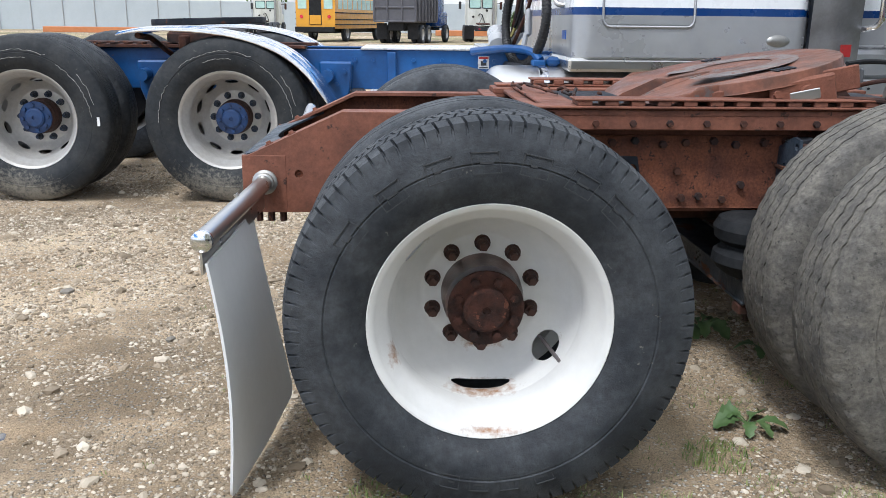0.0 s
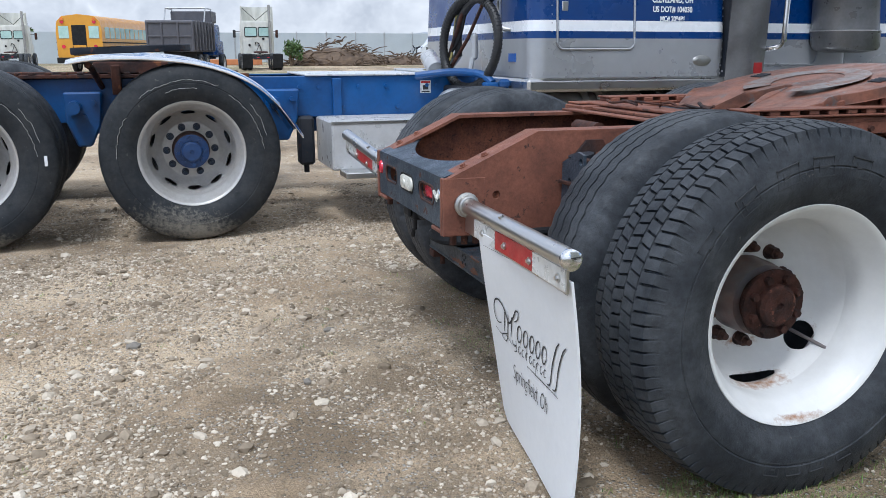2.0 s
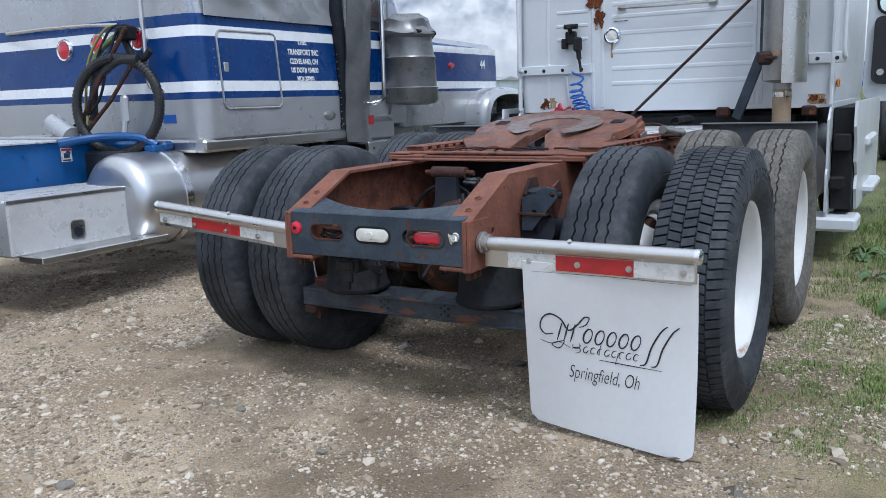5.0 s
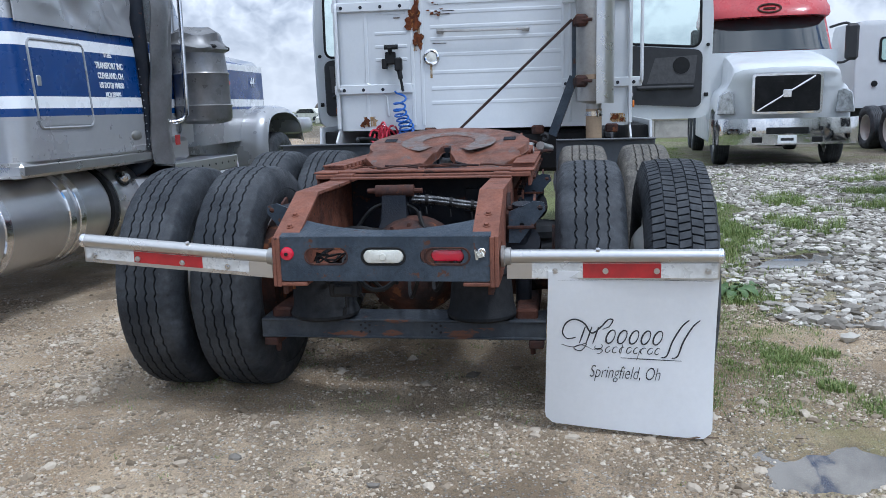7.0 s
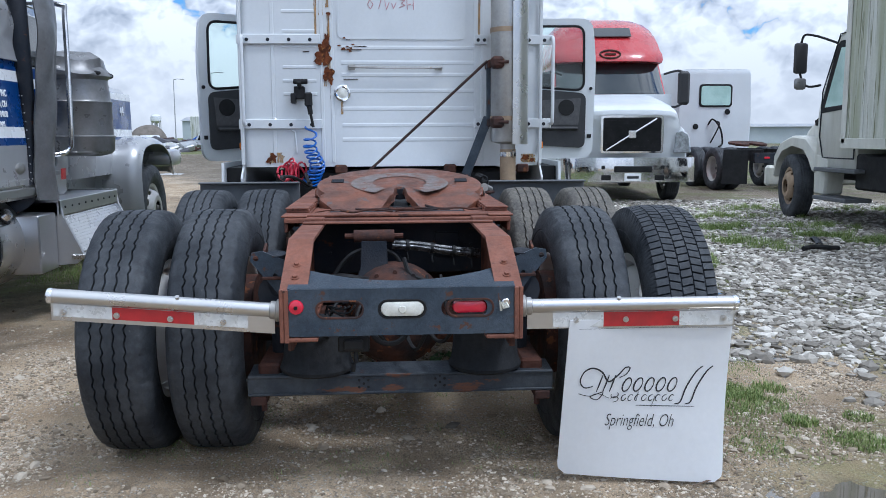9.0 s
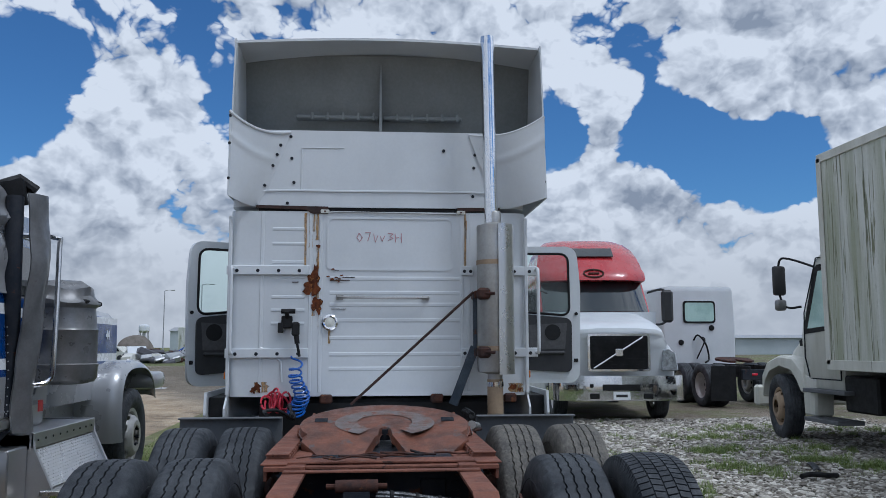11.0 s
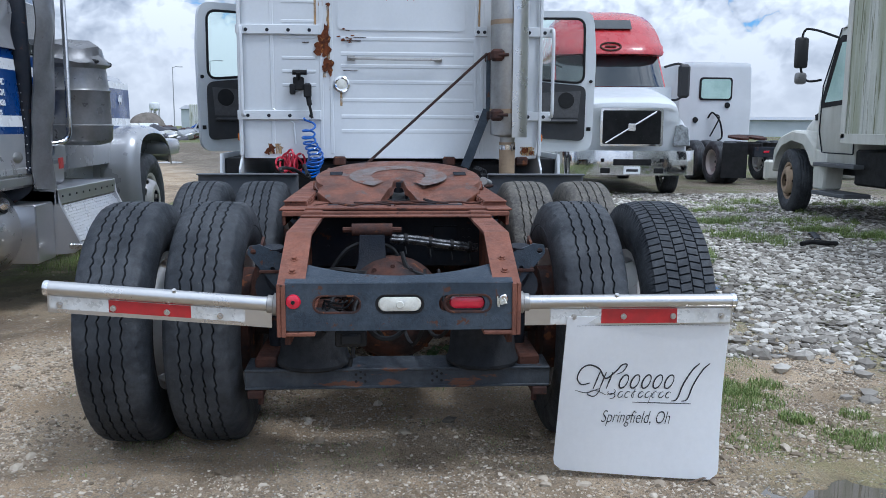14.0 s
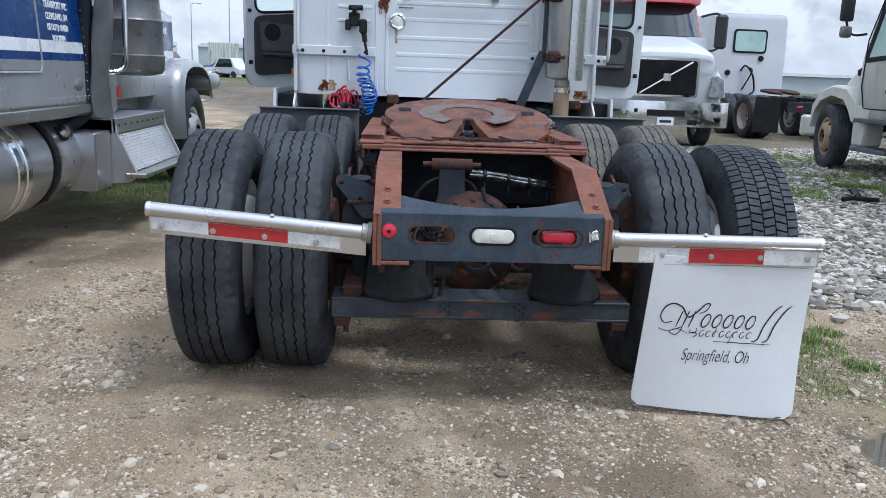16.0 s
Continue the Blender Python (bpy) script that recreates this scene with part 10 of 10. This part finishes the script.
# ---- stones, grass and weeds ----
def stone_shapes(rnd, count):
    shapes = []
    for _ in range(count):
        bm = bmesh.new()
        bmesh.ops.create_icosphere(bm, subdivisions=1, radius=1.0)
        off = Vector((rnd.uniform(0, 50), 0, 0))
        for v in bm.verts:
            v.co *= 1 + 0.55 * noise.noise(v.co * 1.1 + off)
        vs = [tuple(v.co) for v in bm.verts]
        bm.verts.index_update()
        fs = [tuple(v.index for v in f.verts) for f in bm.faces]
        bm.free()
        shapes.append((np.array(vs), fs))
    return shapes


def scatter_stones(name, spots, label, mat, seed, coarse=False):
    """spots: (x, y, size). One mesh of many loose stones."""
    rnd = random.Random(seed)
    shapes = stone_shapes(rnd, 14)
    if coarse:
        octa = [(0, 1, 4), (1, 2, 4), (2, 3, 4), (3, 0, 4)]
        shapes = [(np.array([(rnd.uniform(0.7, 1.2), rnd.uniform(-0.3, 0.3), -0.3), (rnd.uniform(-0.3, 0.3), rnd.uniform(0.7, 1.2), -0.3), (-rnd.uniform(0.7, 1.2), rnd.uniform(-0.3, 0.3), -0.3), (rnd.uniform(-0.3, 0.3), -rnd.uniform(0.7, 1.2), -0.3), (rnd.uniform(-0.3, 0.3), rnd.uniform(-0.3, 0.3), rnd.uniform(0.7, 1.3))]), octa) for _ in range(12)]
    verts, faces, base = [], [], 0
    for x, y, s in spots:
        vs, fs = rnd.choice(shapes)
        a = rnd.uniform(0, 6.28)
        c, sn = math.cos(a), math.sin(a)
        k = np.array((s * rnd.uniform(0.75, 1.2), s * rnd.uniform(0.6, 1.0), s * rnd.uniform(0.36, 0.72)))
        p = vs * k
        q = np.stack((p[:, 0] * c - p[:, 1] * sn + x, p[:, 0] * sn + p[:, 1] * c + y, p[:, 2] + ground_height(x, y) + s * 0.10), axis=1)
        verts.append(q)
        faces += [tuple(i + base for i in f) for f in fs]
        base += len(vs)
    me = bpy.data.meshes.new(name)
    me.from_pydata(np.concatenate(verts).tolist(), [], faces)
    me.materials.append(M[mat])
    return tagged(new(name, me), label, "stones", kind="stuff")


def stone_material(name, dark, mid, pale):
    sm = bpy.data.materials.new(name)
    sm.use_nodes = True
    sp_ = sm.node_tree.nodes["Principled BSDF"]
    sg = sm.node_tree.nodes.new("ShaderNodeNewGeometry")
    sr = sm.node_tree.nodes.new("ShaderNodeValToRGB")
    sr.color_ramp.elements[0].color, sr.color_ramp.elements[1].color = dark, pale
    e = sr.color_ramp.elements.new(0.55)
    e.color = mid
    sm.node_tree.links.new(sg.outputs["Random Per Island"], sr.inputs[0])
    sn_ = sm.node_tree.nodes.new("ShaderNodeTexNoise")
    sn_.inputs["Scale"].default_value = 60
    sc_ = sm.node_tree.nodes.new("ShaderNodeTexCoord")
    sm.node_tree.links.new(sc_.outputs["Object"], sn_.inputs["Vector"])
    sx_ = sm.node_tree.nodes.new("ShaderNodeMix")
    sx_.data_type, sx_.blend_type = "RGBA", "MULTIPLY"
    sx_.inputs[0].default_value = 0.35
    sm.node_tree.links.new(sr.outputs[0], sx_.inputs[6])
    sm.node_tree.links.new(sn_.outputs["Fac"], sx_.inputs[7])
    sm.node_tree.links.new(sx_.outputs[2], sp_.inputs["Base Color"])
    sp_.inputs["Roughness"].default_value = 0.8
    return sm


M["stone_scatter"] = stone_material("loose_stones", (0.17, 0.13, 0.085, 1), (0.37, 0.30, 0.215, 1), (0.74, 0.66, 0.54, 1))
M["limestone_scatter"] = stone_material("limestone_stones", (0.15, 0.132, 0.108, 1), (0.38, 0.352, 0.305, 1), (0.76, 0.725, 0.655, 1))


def in_puddle(x, y, grow=1.0):
    for px, py, rx, ry, ang in PUDDLES:
        c, s = math.cos(ang), math.sin(ang)
        u, w = ((x - px) * c + (y - py) * s) / rx, (-(x - px) * s + (y - py) * c) / ry
        if u * u + w * w < grow:
            return True
    return False


rnd = random.Random(5)
spots, tiny = [], []
while len(tiny) < 150000:
    x, y = rnd.uniform(-4.2, 1.6), rnd.uniform(-2.6, 4.6)
    dens = 0.42 + 1.1 * noise.noise(Vector((x * 1.3, y * 1.3, 4.0))) + 0.8 * noise.noise(Vector((x * 4, y * 4, 2.0)))
    if -1.2 < y < 1.2 and -0.5 < x:
        dens *= 0.4
    if y > 2.2:
        dens *= 0.6
    if rnd.random() < dens and not in_puddle(x, y):
        s = 0.0022 + 0.0062 * rnd.random() ** 1.5
        if rnd.random() < 0.22:
            spots.append((x, y, 0.005 + 0.008 * rnd.random() ** 1.6))
        elif rnd.random() < 0.02:
            spots.append((x, y, 0.011 + 0.022 * rnd.random() ** 3))
        else:
            tiny.append((x, y, s))
for _ in range(3000):
    x, y = rnd.uniform(-9, 9), rnd.uniform(2.0, 9)
    spots.append((x, y, rnd.uniform(0.006, 0.02)))
scatter_stones("pebbles", spots, "small pale pebbles strewn over the dirt", "stone_scatter", 1)
scatter_stones("grit", tiny, "fine pale grit lying on the dirt", "stone_scatter", 7, True)
spots = []
while len(spots) < 46000:
    x = -2.4 + 15.6 * rnd.random() ** 1.45
    y = -1.75 - 6.5 * rnd.random() ** 0.95 - 0.12 * x * rnd.random()
    edge = -1.75 - 0.25 * math.sin(x * 2.1) - (0.5 if x < 1.0 else 0)
    dens = 0.75 + 0.6 * noise.noise(Vector((x * 0.9, y * 0.9, 8.0)))
    dens *= min(1.0, max(0.0, (x + 0.35 * (y + 2.4) + 0.9 * noise.noise(Vector((x * 1.4, y * 1.4, 5.0))) - 0.1) / 1.1))
    if x > 3.1 and y > -2.30 - 0.075 * (x - 3.1) + 0.5 * noise.noise(Vector((x * 0.7, y * 0.7, 2.0))):
        dens *= 0.05
    if y < edge and rnd.random() < dens and not in_puddle(x, y, 0.8):
        s = 0.011 + 0.032 * rnd.random() ** 1.5
        if rnd.random() < 0.08:
            s = rnd.uniform(0.04, 0.065)
        spots.append((x, y, s))
for x, y, s in ((0.23, -2.36, 0.06), (0.33, -2.42, 0.055), (0.28, -2.27, 0.045), (0.75, -2.15, 0.07), (0.057, -0.235, 0.05), (-0.95, 0.55, 0.03), (-1.14, -0.02, 0.032), (-1.76, 0.56, 0.035), (0.62, -2.55, 0.06)):
    spots.append((x, y, s))
scatter_stones("limestone_gravel", spots, "coarse pale limestone gravel", "limestone_scatter", 2)

gb = M["grass_blade"] = bpy.data.materials.new("grass_blades")
gb.use_nodes = True
gbp = gb.node_tree.nodes["Principled BSDF"]
gg = gb.node_tree.nodes.new("ShaderNodeNewGeometry")
gr_ = gb.node_tree.nodes.new("ShaderNodeValToRGB")
gr_.color_ramp.elements[0].color, gr_.color_ramp.elements[1].color = (0.085, 0.155, 0.028, 1), (0.28, 0.33, 0.11, 1)
gb.node_tree.links.new(gg.outputs["Random Per Island"], gr_.inputs[0])
gb.node_tree.links.new(gr_.outputs[0], gbp.inputs["Base Color"])
gbp.inputs["Roughness"].default_value = 0.6


def grass_patch(name, spots, label, seed):
    """spots: (x, y, height). Bent three-sided blades in one mesh."""
    rnd = random.Random(seed)
    verts, faces = [], []
    for x, y, h in spots:
        a = rnd.uniform(0, 6.28)
        lean = rnd.uniform(0.2, 0.9) * h
        w = 0.0014 + 0.016 * h
        dx, dy = math.cos(a), math.sin(a)
        z = ground_height(x, y) - 0.004
        b = len(verts)
        verts += [(x - dy * w, y + dx * w, z), (x + dy * w, y - dx * w, z), (x + dx * lean * 0.35 + dy * w * 0.7, y + dy * lean * 0.35 - dx * w * 0.7, z + h * 0.6),
                  (x + dx * lean * 0.35 - dy * w * 0.7, y + dy * lean * 0.35 + dx * w * 0.7, z + h * 0.6), (x + dx * lean, y + dy * lean, z + h * 0.92)]
        faces += [(b, b + 1, b + 2, b + 3), (b + 3, b + 2, b + 4)]
    me = bpy.data.meshes.new(name)
    me.from_pydata(verts, [], faces)
    me.materials.append(M["grass_blade"])
    return tagged(new(name, me), label, "grass", kind="stuff")


M["weed_leaf"] = material("weed_leaf", (0.065, 0.125, 0.038), 0.6, 0.0, (0.12, 0.185, 0.07), 0.8, 14, 0.3, 90)
rnd = random.Random(9)
spots = []


def clump(cx, cy, r, n, h):
    for _ in range(n):
        a, q = rnd.uniform(0, 6.28), r * math.sqrt(rnd.random())
        x, y = cx + q * math.cos(a), cy + q * math.sin(a)
        if not in_puddle(x, y):
            spots.append((x, y, 0.75 * h * rnd.uniform(0.35, 1.2)))


# under and beside the white tractor
for _ in range(190):
    clump(rnd.uniform(-0.5, 3.0), rnd.uniform(-1.7, 1.4), rnd.uniform(0.03, 0.10), 26, rnd.uniform(0.014, 0.035))
for _ in range(170):
    clump(rnd.uniform(-0.45, 2.8), rnd.uniform(-2.05, -1.2), rnd.uniform(0.04, 0.12), 60, rnd.uniform(0.018, 0.045))
for cx, cy, r, n, h in ((1.72, -1.80, 0.2, 1100, 0.075), (1.95, -1.70, 0.2, 800, 0.07), (0.42, -1.76, 0.12, 700, 0.05), (0.25, -1.76, 0.16, 1100, 0.045), (0.5, -1.95, 0.09, 420, 0.05), (-0.02, -1.86, 0.08, 520, 0.05),
                        (0.03, -2.17, 0.07, 300, 0.045), (-0.3, -2.02, 0.13, 800, 0.05), (-0.29, -1.54, 0.12, 420, 0.035), (0.55, -1.65, 0.18, 700, 0.035), (0.9, -1.55, 0.2, 650, 0.035), (0.10, -1.55, 0.16, 560, 0.035), (-0.5, -2.15, 0.1, 300, 0.045),
                        (0.7, -1.02, 0.10, 300, 0.045), (0.55, -1.35, 0.12, 350, 0.035), (-0.25, -1.2, 0.12, 420, 0.03), (0.0, -1.3, 0.1, 300, 0.035), (-0.1, 1.0, 0.2, 300, 0.03), (0.2, 0.75, 0.2, 300, 0.03), (-0.35, 0.2, 0.15, 160, 0.02), (1.3, -1.5, 0.2, 600, 0.04), (2.2, -1.4, 0.3, 900, 0.05)):
    clump(cx, cy, r, n, h)
# sprigs in the open dirt
for _ in range(90):
    clump(rnd.uniform(-3.4, 1.2), rnd.uniform(-1.4, 2.2), 0.022, 10, 0.024)
# the grassy strip beyond the tractor and the tufts in the gravel
for _ in range(2000):
    x = 2.6 + 18 * rnd.random() ** 1.3
    y = rnd.uniform(-3.4, -1.2) - 0.03 * x + (rnd.uniform(-2.5, 0) if x > 9 else 0)
    if y > -2.35 - 0.075 * (x - 3.1) and rnd.random() < 0.55 + 0.9 * noise.noise(Vector((x * 0.8, y * 0.8, 3.0))):
        clump(x, y, rnd.uniform(0.1, 0.32), 80, rnd.uniform(0.045, 0.10))
for cx, cy, rx, ry in ((7.95, -4.75, 0.3, 0.45), (8.0, -5.85, 0.3, 0.6), (6.2, -4.32, 0.55, 0.3), (6.9, -5.6, 0.2, 0.35), (6.25, -6.0, 0.25, 0.3), (9.6, -5.4, 0.4, 0.9), (11.0, -6.5, 0.5, 0.9), (10.4, -8.2, 0.5, 0.9), (5.0, -3.0, 0.5, 0.25), (7.0, -3.4, 0.7, 0.25)):
    for _ in range(26):
        clump(cx + rnd.gauss(0, rx * 0.6), cy + rnd.gauss(0, ry * 0.6), rnd.uniform(0.06, 0.16), 80, rnd.uniform(0.08, 0.15))
for _ in range(120):
    clump(rnd.uniform(5.5, 13), rnd.uniform(-8.0, -3.0), rnd.uniform(0.05, 0.14), 40, rnd.uniform(0.06, 0.11))
for _ in range(620):
    clump(rnd.uniform(4.2, 13), rnd.uniform(1.0, 3.4), rnd.uniform(0.1, 0.3), 60, rnd.uniform(0.05, 0.10))
grass_patch("grass", spots, "short green grass tufts growing in the dirt", 3)


def weed(x, y, r, leaves, seed):
    """A low rosette of stalked, lobed leaves that arch up and fall to the dirt."""
    rnd = random.Random(seed)
    t = thing("weed", "low broad-leaved green weed in the dirt", "plant", (x, y, ground_height(x, y)), 0, "weeds in the dirt")
    for k in range(leaves):
        a = 6.28 * k / leaves + rnd.uniform(-0.35, 0.35)
        length, wide, rise = r * rnd.uniform(0.75, 1.15), r * rnd.uniform(0.15, 0.25), r * rnd.uniform(0.18, 0.42)
        twist = rnd.uniform(-0.5, 0.5)

        def leaf(u, v, a=a, length=length, wide=wide, rise=rise, twist=twist):
            s = u * length
            grow = min(1.0, max(0.0, (u - 0.25) / 0.3))
            half = wide * (0.10 + 0.9 * grow * math.sqrt(max(0.0, 1 - max(0.0, (u - 0.55) / 0.45) ** 2))) * (1 + 0.22 * math.sin(u * 30 + k))
            side = (v - 0.5) * 2 * half
            z = rise * math.sin(math.pi * min(1.0, 0.1 + 0.85 * u)) + abs(side) * 0.35 + side * twist + 0.006
            return (s * math.cos(a) - side * math.sin(a), s * math.sin(a) + side * math.cos(a), max(0.003, z))
        part("leaf", sheet(bmesh.new(), leaf, 18, 4, 0.0008), "weed_leaf", t, smooth=60)


weed(0.86, -0.84, 0.115, 7, 1)
weed(1.00, 0.0, 0.13, 8, 2)
weed(1.15, -0.25, 0.10, 6, 3)
weed(1.78, -1.76, 0.15, 10, 4)
weed(1.9, -1.86, 0.12, 8, 11)
weed(3.3, -1.45, 0.16, 9, 5)
weed(4.4, -1.9, 0.14, 8, 6)
weed(2.6, -1.55, 0.12, 7, 7)


# a length of black rubber lying on the gravel and a stick under the flap
bm = bmesh.new()
tube(bm, smooth_path([(5.42, -4.62, 0.05), (5.50, -4.78, 0.06), (5.46, -4.95, 0.05), (5.52, -5.08, 0.04)], 5), 0.028, 8)
alone("rubber_scrap", bm, "black", "short black piece of torn rubber on gravel", "scrap")
bm = bmesh.new()
tube(bm, [(-0.70, -1.10, 0.003), (-0.665, -1.17, 0.006), (-0.66, -1.25, 0.004)], 0.0035, 6)
alone("stick", bm, "branch", "thin dark stick lying in the dirt", "stick")
